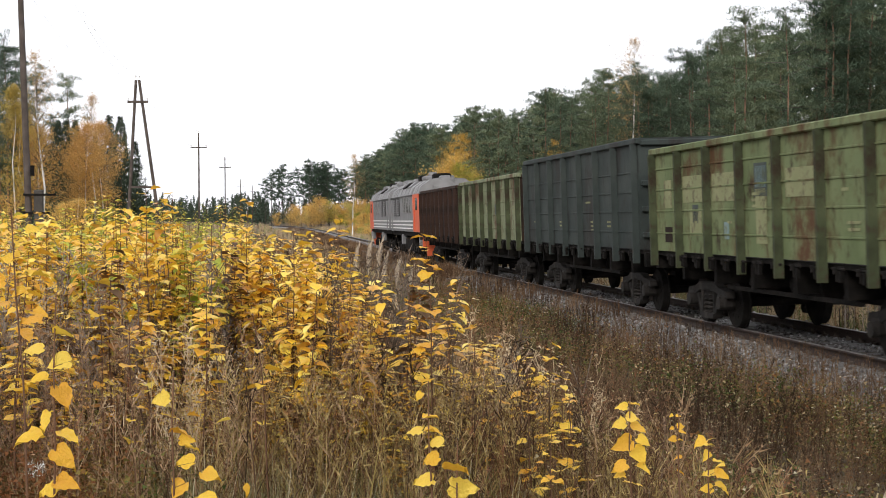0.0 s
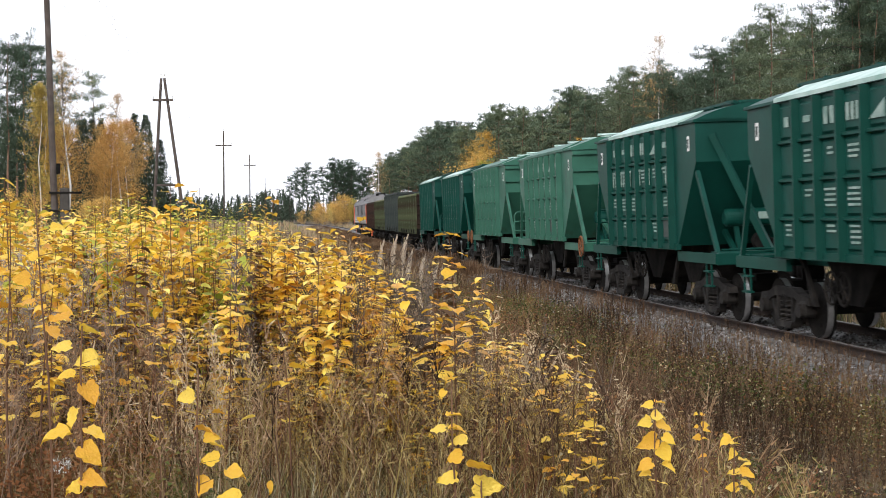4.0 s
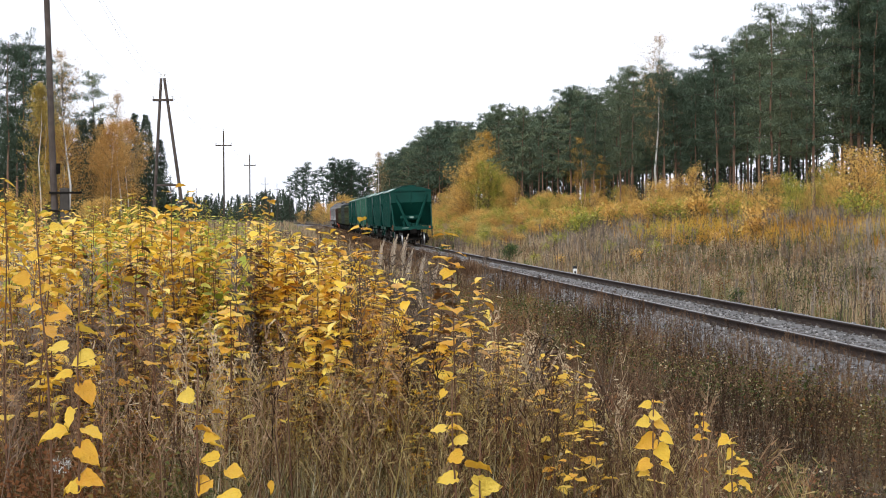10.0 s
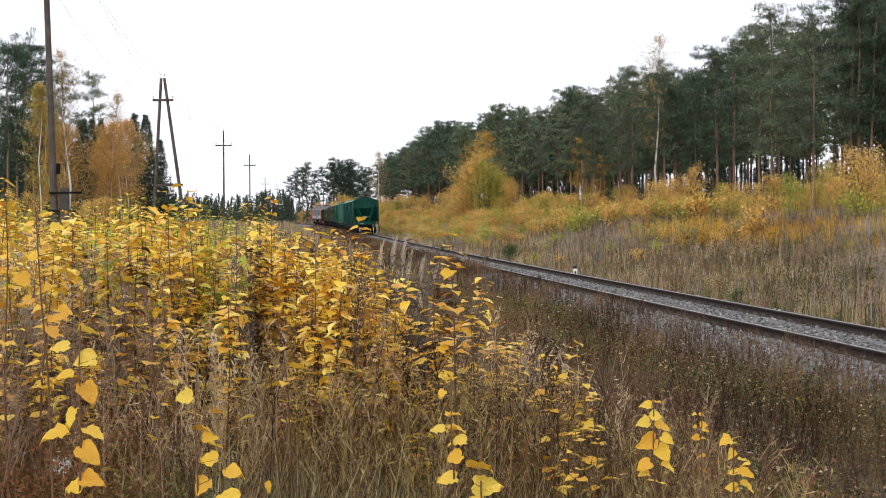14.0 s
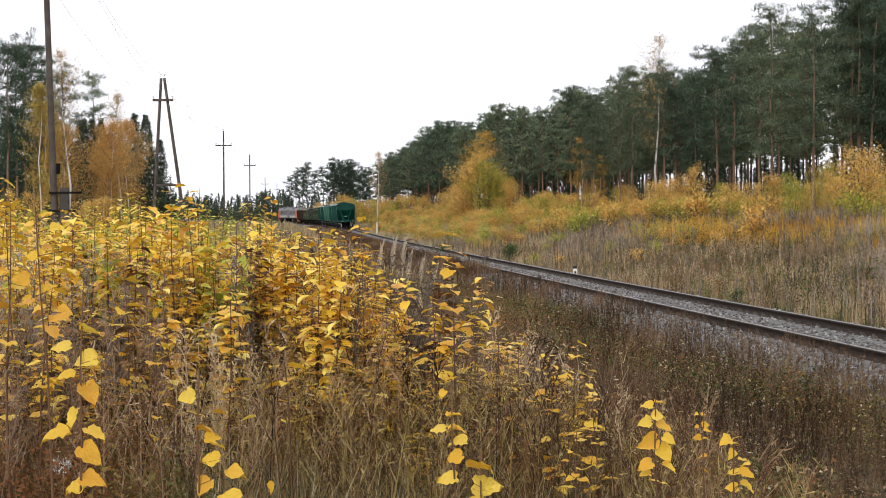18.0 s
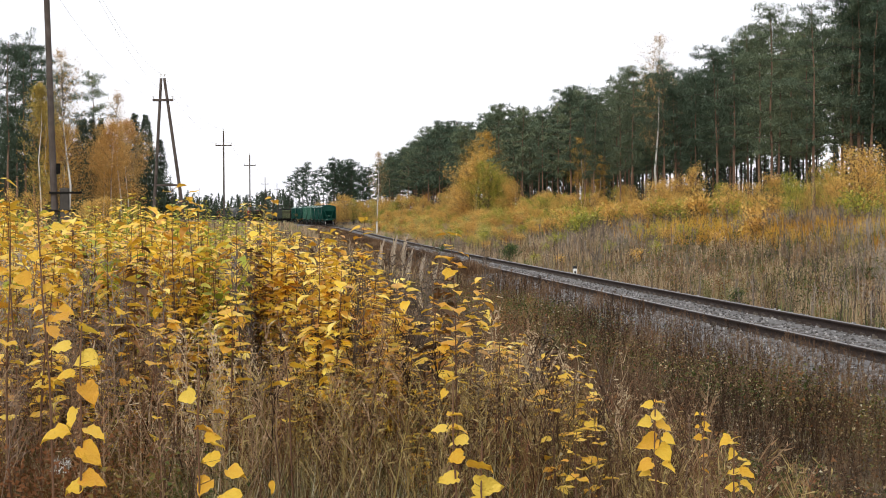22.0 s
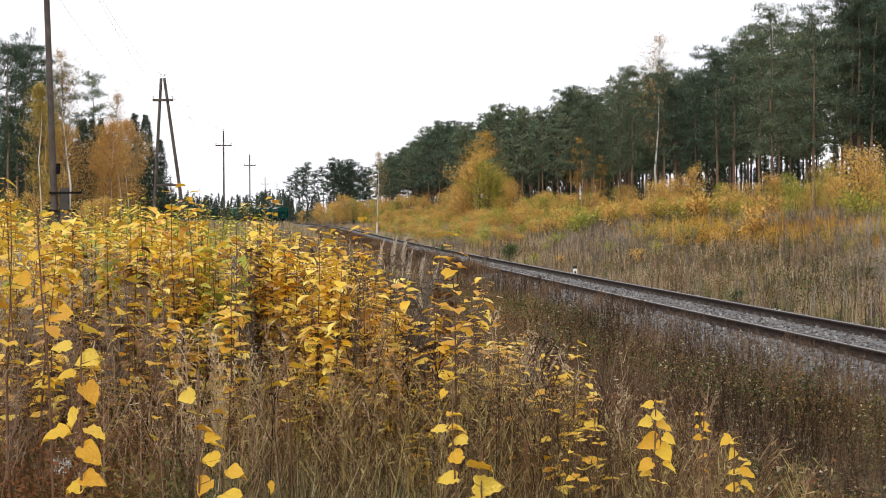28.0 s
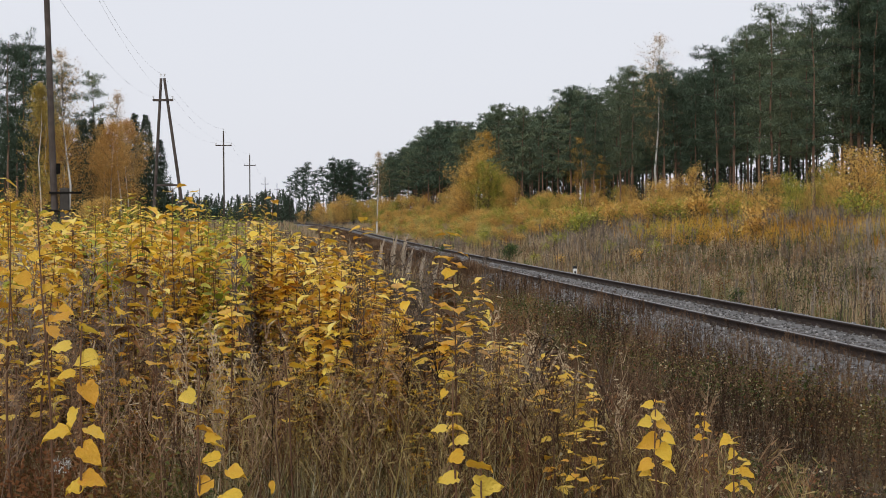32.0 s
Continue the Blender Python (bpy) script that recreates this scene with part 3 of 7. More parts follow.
            part("strut", bm, M["hgreen"], w)
        bm = bmesh.new()
        if light:
            bx(bm, 0, sy * (WALL + .04), EAVE - .12, 2.98, .10, .10)
            bx(bm, 0, sy * (WALL + .04), 3.36, 2.98, .10, .08)
            bx(bm, 0, sy * (WALL + .05), (EAVE + drop) / 2, .1, .12, EAVE - drop)
            bx(bm, 0, sy * (WALL - .05), 2.1, .09, .1, 1.5)
        else:
            bx(bm, 0, sy * (WALL + .03), EAVE + .0, 2.94, .06, .05)
            bx(bm, 0, sy * (WALL + .02), 3.5, .05, .05, 1.05)
            bx(bm, 0, sy * (WALL - .85), 2.22, 2.9, .05, .05)
        part("end_stiffener", bm, paint, w)
        bm = bmesh.new()
        bx(bm, -W - .004, sy * (half + 1.15), 3.52, .006, .16, .30)
        part("plate", bm, M["whitepaint"], w, "small white plate")
        bm = bmesh.new()
        bx(bm, -W - .009, sy * (half + 1.15), 3.52, .006, .09, .18)
        part("plate_mark", bm, M["patch"], w)
        coupler(w, sy * 5.82, sy)
        # hand rail at the corner of the platform
        if sy == -rear:
            bm = bmesh.new()
            pts = [(-1.34, sy * (BEAM - .15), SILL), (-1.34, sy * (BEAM - .15), 2.12), (-1.26, sy * (BEAM - .15), 2.24), (-.35, sy * (BEAM - .15), 2.24), (-.30, sy * (BEAM - .15), SILL)]
            for a, b in zip(pts, pts[1:]):
                cyl(bm, a, b, .024, seg=8)
            for z in (1.6, 1.92):
                cyl(bm, (-1.34, sy * (BEAM - .15), z), (-.35, sy * (BEAM - .15), z), .018, seg=8)
            part("handrail", bm, paint, w)
        bogie(w, sy * 3.9, turning=WHEELS if kind == "tank" else None)
    # brake reservoir, cylinder and rigging on the rear platform
    bm = bmesh.new()
    cyl(bm, (-.75, rear * (WALL - .55), 2.02), (.55, rear * (WALL - .55), 2.02), .18, seg=20)
    for sx in (-.79, .59):
        cyl(bm, (sx, rear * (WALL - .55), 2.02), (sx + (.04 if sx < 0 else -.04), rear * (WALL - .55), 2.02), .13, .17, seg=20)
    for sx in (-.5, .3):
        ring(bm, (sx, rear * (WALL - .55), 2.02), (1, 0, 0), .185, .012, 20, 5)
    tank = part("air_reservoir", bm, M["hgreen"] if light else paint, w)
    bm = bmesh.new()
    bx(bm, .02, rear * (WALL - .365), 2.05, .3, .01, .14)
    part("stencil_mark", bm, M["marks"], tank)
    for sx in (-.55, .4):
        bm = bmesh.new()
        bar(bm, (sx, rear * (WALL - .55), 1.86), (sx + .08, rear * (WALL - .55), SILL + .05), .09)
        part("reservoir_bracket", bm, M["hgreen"], w)
    bm = bmesh.new()
    cyl(bm, (-.2, rear * (WALL - .15), 1.55), (-.2, rear * (WALL + .05), 1.55), .17, seg=16)
    bx(bm, .1, rear * (WALL - .1), 1.5, .24, .2, .2, bevel=.03)
    part("brake_cylinder", bm, paint if kind == "tank" else M["grime"], w)
    bm = bmesh.new()
    for k in range(4):
        cyl(bm, (-.3 + .1 * k, rear * (WALL - .1), 1.38 + .07 * k), (1.0, rear * (WALL - .0), 1.36 + .05 * k), .016, seg=6)
    cyl(bm, (-1.3, rear * (BEAM - .1), 1.42), (1.4, rear * (BEAM - .1), 1.42), .02, seg=6)
    part("brake_pipe", bm, paint, w)
    if seed in (1, 6):
        handwheel(w, -1.46, rear * (BEAM - .05), 1.28, M["rust"], R=.22, label="rusty orange hand brake wheel")
    elif light:
        handwheel(w, -1.50, rear * (BEAM - .12), 1.28, M["rust"], label="rusty brown hand brake wheel")
    handwheel(w, -1.35, .55, .95, M["grime"], R=.25)
    handwheel(w, -1.35, 1.05, .95, M["grime"], R=.25)
    bm = bmesh.new()
    for k in range(9):
        bar(bm, (.95, -rear * (WALL + .05), 1.5 + k * .3), (1.3, -rear * (WALL + .05), 1.5 + k * .3), .025)
    for sx in (.95, 1.3):
        bar(bm, (sx, -rear * (WALL + .05), 1.3), (sx, -rear * (WALL + .05), 4.0), .03)
    part("ladder", bm, paint, w)
    for sx in (-1.42, 1.42):
        for sy in (-1, 1):
            bm = bmesh.new()
            for z in (.72, 1.0):
                bx(bm, sx, sy * (BEAM - .55), z, .12, .34, .03)
            for dy in (-.17, .17):
                bar(bm, (sx, sy * (BEAM - .55) + dy, .7), (sx, sy * (BEAM - .55) + dy, 1.25), .03)
            part("step", bm, M["hgreen"], w)
    # stencilling, kept as plain bars, on the side by the weeds
    x = -W - .060
    rows = []
    for k in range(6):
        yc = half - (k + .5) * BAY
        rows.append((yc, 3.58, [.2, .3, .5, .55, .0, .3][k], [.16, .10, .26, .26, 0, .12][k]))
        for z, chance in ((2.95, .6), (2.33, .75), (1.78, .5)):
            if rnd.random() < chance:
                wide, lines = rnd.choice([.3, .42, .5]), rnd.choice([2, 3, 4])
                for i in range(lines):
                    rows.append((yc + rnd.uniform(-.03, .03), z + .14 - .08 * i, wide * rnd.uniform(.6, 1), .036))
    mark_rows(w, [r for r in rows if r[2]], M["marks"], x)
    bm = bmesh.new()
    yc = half - 4.5 * BAY
    prism(bm, [(yc + .32, 3.42), (yc - .3, 3.42), (yc - .3, 3.72)], "x", x - .004, x + .004)
    part("painted_triangle", bm, M["marks"], w)
    bm = bmesh.new()
    bx(bm, x, half - (4.5 if light else 5.5) * BAY, 1.85, .006, .5, .42)
    part("stencil_patch", bm, M["patch"], w)
    if kind in ("tank", "named"):
        for k, wd in enumerate((.32, .32, .10, .26, .32, .32, .36)):
            yy = half - .4 - k * .80
            bm = bmesh.new()
            for dy in (-wd / 2 + .05, wd / 2 - .05):
                bx(bm, x, yy + dy, 2.95, .006, .06, .36)
            bx(bm, x, yy, 3.10, .006, wd, .055)
            part("painted_sign", bm, M["marks"], w)
    for sx in (-.55, 1.2):
        bm = bmesh.new()
        if sx < 0:
            bx(bm, sx, -BEAM - .004, SILL + .02, .45, .006, .06)
            part("stencil_mark", bm, M["marks"], w)
        else:
            cyl(bm, (sx, -BEAM + .01, SILL + .02), (sx, -BEAM - .02, SILL + .02), .07, seg=14)
            part("tail_disc", bm, M["orange"], w, "orange tail disc")
    return w


def gondola(paint, lab, top, seed, bays=7, patches=()):
    """Open-top wagon, 13.92 m over the couplers."""
    rnd = random.Random(seed)
    w = empty("gondola_wagon", lab, "freight wagon", "wagons of the train")
    L, W, low = 6.37, 1.50, 1.42
    for sx in (-1, 1):
        bm = bmesh.new()
        bx(bm, sx * W, 0, (low + top) / 2, .03, 2 * L, top - low)
        part("side_wall", bm, paint, w)
        for z in (low + .36, low + .80, low + 1.22, low + 1.64):
            if z < top - .2:
                bm = bmesh.new()
                prism(bm, [(sx * (W + .013), z - .018), (sx * (W + .032), z - .012), (sx * (W + .032), z + .012), (sx * (W + .013), z + .018)], "y", -L, L)
                part("side_stiffener", bm, paint, w)
    bm = bmesh.new()
    bx(bm, 0, 0, low - .06, 2.9, 2 * L, .08)
    part("floor", bm, M["grime"], w)
    for sy in (-1, 1):
        bm = bmesh.new()
        bx(bm, 0, sy * L, (low + top) / 2, 2 * W, .04, top - low)
        for z in (low + .3, low + .85, low + 1.4, top - .1):
            bx(bm, 0, sy * (L + .06), z, 2 * W - .06, .12, .12, bevel=.02)
        part("end_wall", bm, M["gend"] if paint != M["gslate"] else paint, w)
        bm = bmesh.new()
        bx(bm, 0, sy * (L + .12), 1.2, 2.9, .2, .3)
        part("end_sill", bm, M["grime"], w)
        coupler(w, sy * 6.72, sy)
        bogie(w, sy * 4.33, bright=False)
    bm = bmesh.new()
    for sx in (-1, 1):
        bx(bm, sx * (W + .02), 0, top - .06, .14, 2 * L + .16, .13, bevel=.02)
    for sy in (-1, 1):
        bx(bm, 0, sy * (L + .02), top - .06, 2 * W, .12, .12)
    part("top_rail", bm, paint, w)
    bm = bmesh.new()
    prism(bm, [(-.055, 0), (-.045, .14), (.045, .14), (.055, 0)], "z", 1.12, top - .12)
    post = bpy.data.meshes.new("side_post")
    bm.to_mesh(post)
    bm.free()
    # posts of the green wagons carry their shade in a darker paint
    post.materials.append(M["dirtygreen"] if paint in (M["ggreen"], M["glime"]) else paint)
    bm = bmesh.new()
    bx(bm, 0, 0, 0, .08, .07, .24, bevel=.015)
    bx(bm, .04, .10, -.03, .06, .06, .16)
    bx(bm, .05, -.10, .05, .05, .05, .10)
    cyl(bm, (.05, -.18, .08), (.05, .26, .08), .022, seg=6)
    cyl(bm, (.06, .0, -.10), (.06, .0, .12), .02, seg=6)
    latch = bpy.data.meshes.new("hatch_latch")
    bm.to_mesh(latch)
    bm.free()
    latch.materials.append(M["grime"])
    for sx in (-1, 1):
        for k in range(bays + 1):
            r = piece("side_post", post, None, w)
            r.matrix_basis = pose(sx * (W + .012), -L + .12 + k * (2 * L - .24) / bays, 0, 0, 0, 90 * -sx)
        for k in range(bays * 2):
            q = piece("hatch_latch", latch, None, w)
            q.matrix_basis = pose(sx * (W + .03), -L + .6 + k * (2 * L - 1.0) / (bays * 2), low - .16, 0, 0, 0 if sx > 0 else 180)
    bm = bmesh.new()
    # sill and crossmembers deepened to stand for the dark shade under the wagon
    bx(bm, 0, 0, 1.12, .5, 2 * L, .34)
    for k in range(6):
        bx(bm, 0, -5 + k * 2, 1.08, 2.7, .16, .42)
    cyl(bm, (-.8, -1.2, .95), (-.8, .2, .95), .2, seg=14)
    cyl(bm, (-1.0, 1.0, .95), (-1.0, 1.7, .95), .16, seg=14)
    for sx in (-1.1, 1.0):
        bar(bm, (sx, -3.0, .8), (sx, 3.0, .8), .07)
    # added black block, fills the shaded gap between the bogies
    bx(bm, .2, 0, .82, .9, 3.6, .3, bevel=.03)
    part("underframe", bm, M["grime"], w)
    bw = (2 * L - .24) / bays
    for b, z, wd, h, m in patches:
        bm = bmesh.new()
        bx(bm, -W - .019, L - .12 - (b + .5) * bw, z, .008, wd, h)
        part("paint_patch", bm, M[m], w)
    rows = []
    for k in range(bays):
        for z in (low + 1.05, low + .58):
            if rnd.random() < .55:
                yc, wd = L - .12 - (k + .5) * bw + rnd.uniform(-.25, .25), rnd.choice([.25, .4, .55])
                for i in range(rnd.choice([1, 2, 3])):
                    rows.append((yc, z - i * .1, wd * rnd.uniform(.7, 1), .045))
    mark_rows(w, rows, M["ownpatch"], -W - .022)
    return w


def locomotive(seed, rear):
    """One section of a two-section diesel locomotive, 17.4 m; its cab stands at +y."""
    w = empty("locomotive_section", "grey and red diesel locomotive section with silver roof and cab", "locomotive", "sections of the locomotive")
    L, W = 8.05, 1.47
    shape = [(-W, 1.45), (-W, 3.35), (-1.30, 3.72), (-.85, 4.02), (0, 4.12), (.85, 4.02), (1.30, 3.72), (W, 3.35), (W, 1.45)]
    bm = bmesh.new()
    prism(bm, [p for p in shape if p[1] < 3.5], "y", -L, L - 3.3)
    part("body", bm, M["locogrey"], w)
    bm = bmesh.new()
    prism(bm, [(-W - .012, 3.34)] + shape[2:7] + [(W + .012, 3.34)], "y", -L + .02, L - .45)
    part("roof", bm, M["locoroof"], w, "pale grey roof with soot stains")
    bm = bmesh.new()
    prism(bm, [(L - 3.3, 1.45), (L - 3.3, 3.36), (L - .45, 3.36), (L - .1, 2.75), (L + .1, 2.3), (L + .1, 1.45)], "x", -W - .006, W + .006)
    bmesh.ops.bevel(bm, geom=[e for e in bm.edges if abs(e.verts[0].co.x) > 1 and abs(e.verts[1].co.x) > 1 and e.verts[0].co.x * e.verts[1].co.x > 0 and min(v.co.y for v in e.verts) > L - .5],
                    offset=.14, segments=2, affect='EDGES')
    part("cab", bm, M["locored"], w, "red painted cab")
    for sx in (-1, 1):
        bm = bmesh.new()
        bx(bm, sx * (W + .012), L - 1.6, 2.85, .02, .8, .6)
        part("cab_window", bm, M["glass"], w)
        bm = bmesh.new()
        bx(bm, sx * .62, L - .22, 3.02, .9, .05, .5, pose(0, 0, 0, -30))
        part("windscreen", bm, M["glass"], w)
        bm = bmesh.new()
        bx(bm, sx * (W + .02), L - 2.75, 2.35, .05, .62, 1.7, bevel=.01)
        part("cab_door", bm, M["locored"], w)
        for k in range(5):
            bm = bmesh.new()
            bx(bm, sx * (W + .01), 3.3 - k * .85, 2.85, .03, .5, .75, bevel=.01)
            win = part("engine_room_window", bm, M["glass"], w)
            bm = bmesh.new()
            for dy in (-.29, .29):
                bx(bm, sx * (W + .02), 3.3 - k * .85 + dy, 2.85, .05, .07, .85)
            part("window_frame", bm, M["locoroof"], win)
        for k in range(2):
            bm = bmesh.new()
            yy = -3.0 - k * 2.1
            bx(bm, sx * (W + .01), yy, 2.75, .04, 1.2, .95)
            lou = part("louvre_frame", bm, M["blackpaint"], w)
            bm = bmesh.new()
            for i in range(7):
                bx(bm, sx * (W + .03), yy, 2.36 + i * .13, .05, 1.12, .05)
            part("louvre_slats", bm, M["locogrey"], lou)
        bm = bmesh.new()
        bx(bm, sx * (W + .02), -6.9, 2.3, .05, .65, 1.75, bevel=.01)
        part("side_door", bm, M["locogrey"], w)
        for z in (1.62, 1.8, 2.0):
            bm = bmesh.new()
            bx(bm, sx * (W + .015), -1.6, z, .02, 2 * L - 3.8, .06)
            part("stripe", bm, M["whitepaint"], w)
    bm = bmesh.new()
    bx(bm, 0, 0, 1.32, 2.7, 2 * L + .2, .22)
    bx(bm, 0, 0, .75, 2.5, 4.2, .8, bevel=.12)
    part("underframe", bm, M["grime"], w)
    bm = bmesh.new()
    bx(bm, 0, L + .22, 1.05, 2.8, .12, .6)
    bx(bm, 0, L + .25, .55, 2.4, .08, .5)
    part("buffer_beam", bm, M["locored"], w)
    for k in range(8):
        bm = bmesh.new()
        yy = -L + .4 + k * 2.05
        for a, b in zip(shape[1:8], shape[2:8]):
            bar(bm, (a[0] * 1.005, yy, a[1] + .01), (b[0] * 1.005, yy, b[1] + .01), .05)
        part("roof_seam", bm, M["locogrey"], w)
    for sx in (-1, 1):
        for k in range(3):
            bm = bmesh.new()
            bx(bm, sx * 1.12, -3.6 + k * 2.6, 3.90, .5, 1.3, .06, pose(0, 0, 0, 0, sx * 36))
            part("roof_hatch", bm, M["grime"] if k == 1 else M["locogrey"], w)
    for k, (yy, wd, ln, ht) in enumerate(((-6.6, 1.5, 1.3, .22), (.2, 1.2, 1.0, .30), (3.6, 1.5, 1.6, .20), (5.2, .9, .7, .26))):
        bm = bmesh.new()
        bx(bm, 0, yy, 4.08 + ht / 2, wd, ln, ht, bevel=.04)
        for i in range(4):
            bx(bm, 0, yy - ln * .36 + i * ln * .24, 4.09 + ht, wd * .86, .05, .03)
        part("roof_housing", bm, M["grime"] if k % 2 else M["locogrey"], w)
    for sx in (-1, 1):
        bm = bmesh.new()
        bx(bm, sx * (W + .018), -1.6, 3.3, .03, 2 * L - 3.6, .09)
        part("gutter", bm, M["blackpaint"], w)
    for yy, r, h in ((-4.6, .75, .28), (-1.8, .75, .28)):
        bm = bmesh.new()
        cyl(bm, (0, yy, 4.0), (0, yy, 4.0 + h), r, r * .92, seg=24)
        bx(bm, 0, yy, 4.06, 1.9, 1.9, .18, bevel=.05)
        part("roof_fan", bm, M["locoroof"], w)
    bm = bmesh.new()
    bx(bm, 0, 1.7, 4.18, .9, 1.7, .32, bevel=.06)
    cyl(bm, (0, 1.4, 4.2), (0, 1.4, 4.55), .26, .22, seg=16)
    part("exhaust", bm, M["locoroof"], w)
    bm = bmesh.new()
    bx(bm, 0, L - 1.6, 4.14, .5, .7, .16, bevel=.04)
    cyl(bm, (0, L - .75, 4.0), (0, L - .5, 4.0), .16, seg=16)
    part("roof_lamp", bm, M["locogrey"], w)
    for yy in (-4.6, 4.6):
        for dy in (-2.1, 0, 2.1):
            q = piece("wheelset", WHEELSET, None, w)
            q.location = (0, yy + dy, .5)
        for sx in (-1, 1):
            bm = bmesh.new()
            bx(bm, sx * 1.06, yy, .62, .14, 5.2, .34, bevel=.05)
            for dy in (-2.1, 0, 2.1):
                bx(bm, sx * 1.1, yy + dy, .5, .26, .42, .4, bevel=.05)
            for dy in (-1.05, 1.05):
                cyl(bm, (sx * 1.12, yy + dy, .45), (sx * 1.12, yy + dy, .85), .12, seg=10)
            part("bogie_frame", bm, M["grime"], w)
            bm = bmesh.new()
            bx(bm, sx * 1.3, yy + 2.75, 1.0, .3, .45, .55, bevel=.04)
            part("sand_box", bm, M["locogrey"], w)
    coupler(w, 8.35, 1)
    coupler(w, -8.35, -1)
    return w


# the train from its tail to its head: (thing, metres from the tail coupling to its middle)
TRAIN = []
_at = 0.0
for kind, seed in (("tank", 1), ("plain", 2), ("named", 3), ("light", 4), ("light", 5), ("plain", 6), ("plain", 7)):
    TRAIN.append((hopper(kind, seed), _at + 6.02))
    _at += 12.04
for paint, lab, top, seed, bays, patches in (
        (M["ggreen"], "faded moss-green open-top gondola wagon with cream and blue paint patches", 3.48, 21, 7,
         ((0, 2.55, .5, .55, "ownpatch"), (1, 2.62, 1.5, .5, "ownpatch"), (2, 2.62, 1.5, .5, "ownpatch"), (3, 2.7, .6, .55, "patch"), (3, 2.75, .5, .35, "bluepatch"), (3, 2.1, .5, .9, "ownpatch"),
          (1, 2.15, .35, .35, "patch"), (1, 2.0, .7, .5, "ownpatch"), (2, 1.85, .25, .3, "bluepatch"), (4, 2.62, 1.3, .45, "ownpatch"), (6, 1.75, .9, .35, "gend"), (0, 1.75, .5, .3, "gend"))),
        (M["gslate"], "slate grey open-top gondola wagon with white stencils", 3.78, 22, 7, ()),
        (M["glime"], "pale green open-top gondola wagon streaked with grime", 3.48, 23, 7, ((4, 2.4, .3, .35, "patch"),)),
        (M["gbrown"], "rusty brown open-top gondola wagon", 3.42, 24, 8, ())):
    TRAIN.append((gondola(paint, lab, top, seed, bays, patches), _at + 6.96))
    _at += 13.92
sec = locomotive(31, True)
TRAIN.append((sec, _at + 8.7))
REVERSED = [sec]
_at += 17.4
TRAIN.append((locomotive(32, False), _at + 8.7))
# seconds and the place of the tail coupling along the track
TAIL = [(0, -103.45), (3, -50.4), (6, 2.60), (8, 37.65), (13, 124.1), (20, 245.05), (32, 452.25)]
# ---------- poles and wires ----------
def lift(x, y):
    return float(ground_z(np.array([x]), np.array([y]))[0])


def insulator(bm, x, y, z):
    cyl(bm, (x, y, z), (x, y, z + .10), .035, seg=8)
    cyl(bm, (x, y, z + .10), (x, y, z + .16), .06, .04, seg=10)


def line_pole(x, y, top, r=.075, lean=0.0, arm=True, stub=False, label="weathered wooden power line pole with a short crossarm"):
    """A plain pole whose top stands top metres over the rail's level."""
    z0 = lift(x, y)
    p = empty("power_pole", label, "utility pole", "poles of the power line", pose(x, y, z0, 0, 0, 8))
    h = top - z0
    dx = math.tan(radians(lean)) * h
    bm = bmesh.new()
    cyl(bm, (0, 0, -.4), (-dx, 0, h), r * 1.12, r * .8, seg=14)
    part("pole", bm, M["pole"], p)
    if arm:
        bm = bmesh.new()
        bx(bm, -dx * .85, .08, h - 1.25, 1.40, .08, .09, bevel=.01)
        part("crossarm", bm, M["pole"], p)
        for k in (-.66, .66):
            bm = bmesh.new()
            insulator(bm, k - dx * .85, .1, h - 1.19)
            part("insulator", bm, M["porcelain"], p)
    bm = bmesh.new()
    insulator(bm, -dx, 0, h + .06)
    part("insulator", bm, M["porcelain"], p)
    if stub:
        bm = bmesh.new()
        bx(bm, .20, -.02, .86, .22, .22, 2.52, bevel=.02)
        part("footing_stub", bm, M["concrete"], p, "square grey concrete stub")
        for z in (1.55, 2.0):
            bm = bmesh.new()
            bx(bm, .14, 0, z, .62, .30, .05)
            if z > 1.8:
                bx(bm, .38, -.08, z, .5, .05, .05)
            part("clamp_band", bm, M["grime"], p)
        bm = bmesh.new()
        bx(bm, .06, -.11, 2.6, .1, .03, .26)
        part("plate", bm, M["grime"], p)
    return p


def a_pole(x, y, top):
    z0 = lift(x, y)
    p = empty("a_frame_pole", "weathered wooden A-frame power pole with a crossarm", "utility pole", "poles of the power line", pose(x, y, z0))
    h = top - z0
    for a, b in ((-.66, -.07), (1.35, .10)):
        bm = bmesh.new()
        cyl(bm, (a, 0, -.4), (b, 0, h), .10, .075, seg=14)
        part("leg", bm, M["pole"], p)
    bm = bmesh.new()
    bx(bm, .05, -.16, h - 1.2, 1.12, .10, .13, bevel=.01)
    part("crossarm", bm, M["pole"], p)
    bm = bmesh.new()
    bx(bm, .36, -.12, 3.2, 1.45, .09, .11, bevel=.01)
    part("brace_beam", bm, M["pole"], p)
    for k in (-.47, .57):
        bm = bmesh.new()
        insulator(bm, k, -.16, h - 1.13)
        part("insulator", bm, M["porcelain"], p)
    bm = bmesh.new()
    insulator(bm, -.09, 0, h + .1)
    insulator(bm, .12, 0, h + .1)
    part("insulator", bm, M["porcelain"], p)
    return p


def at_sight(px, Y):
    """X of the plumb line seen at the sideways share px of the focal length, Y metres out."""
    return (px - 784) / FOCAL * Y


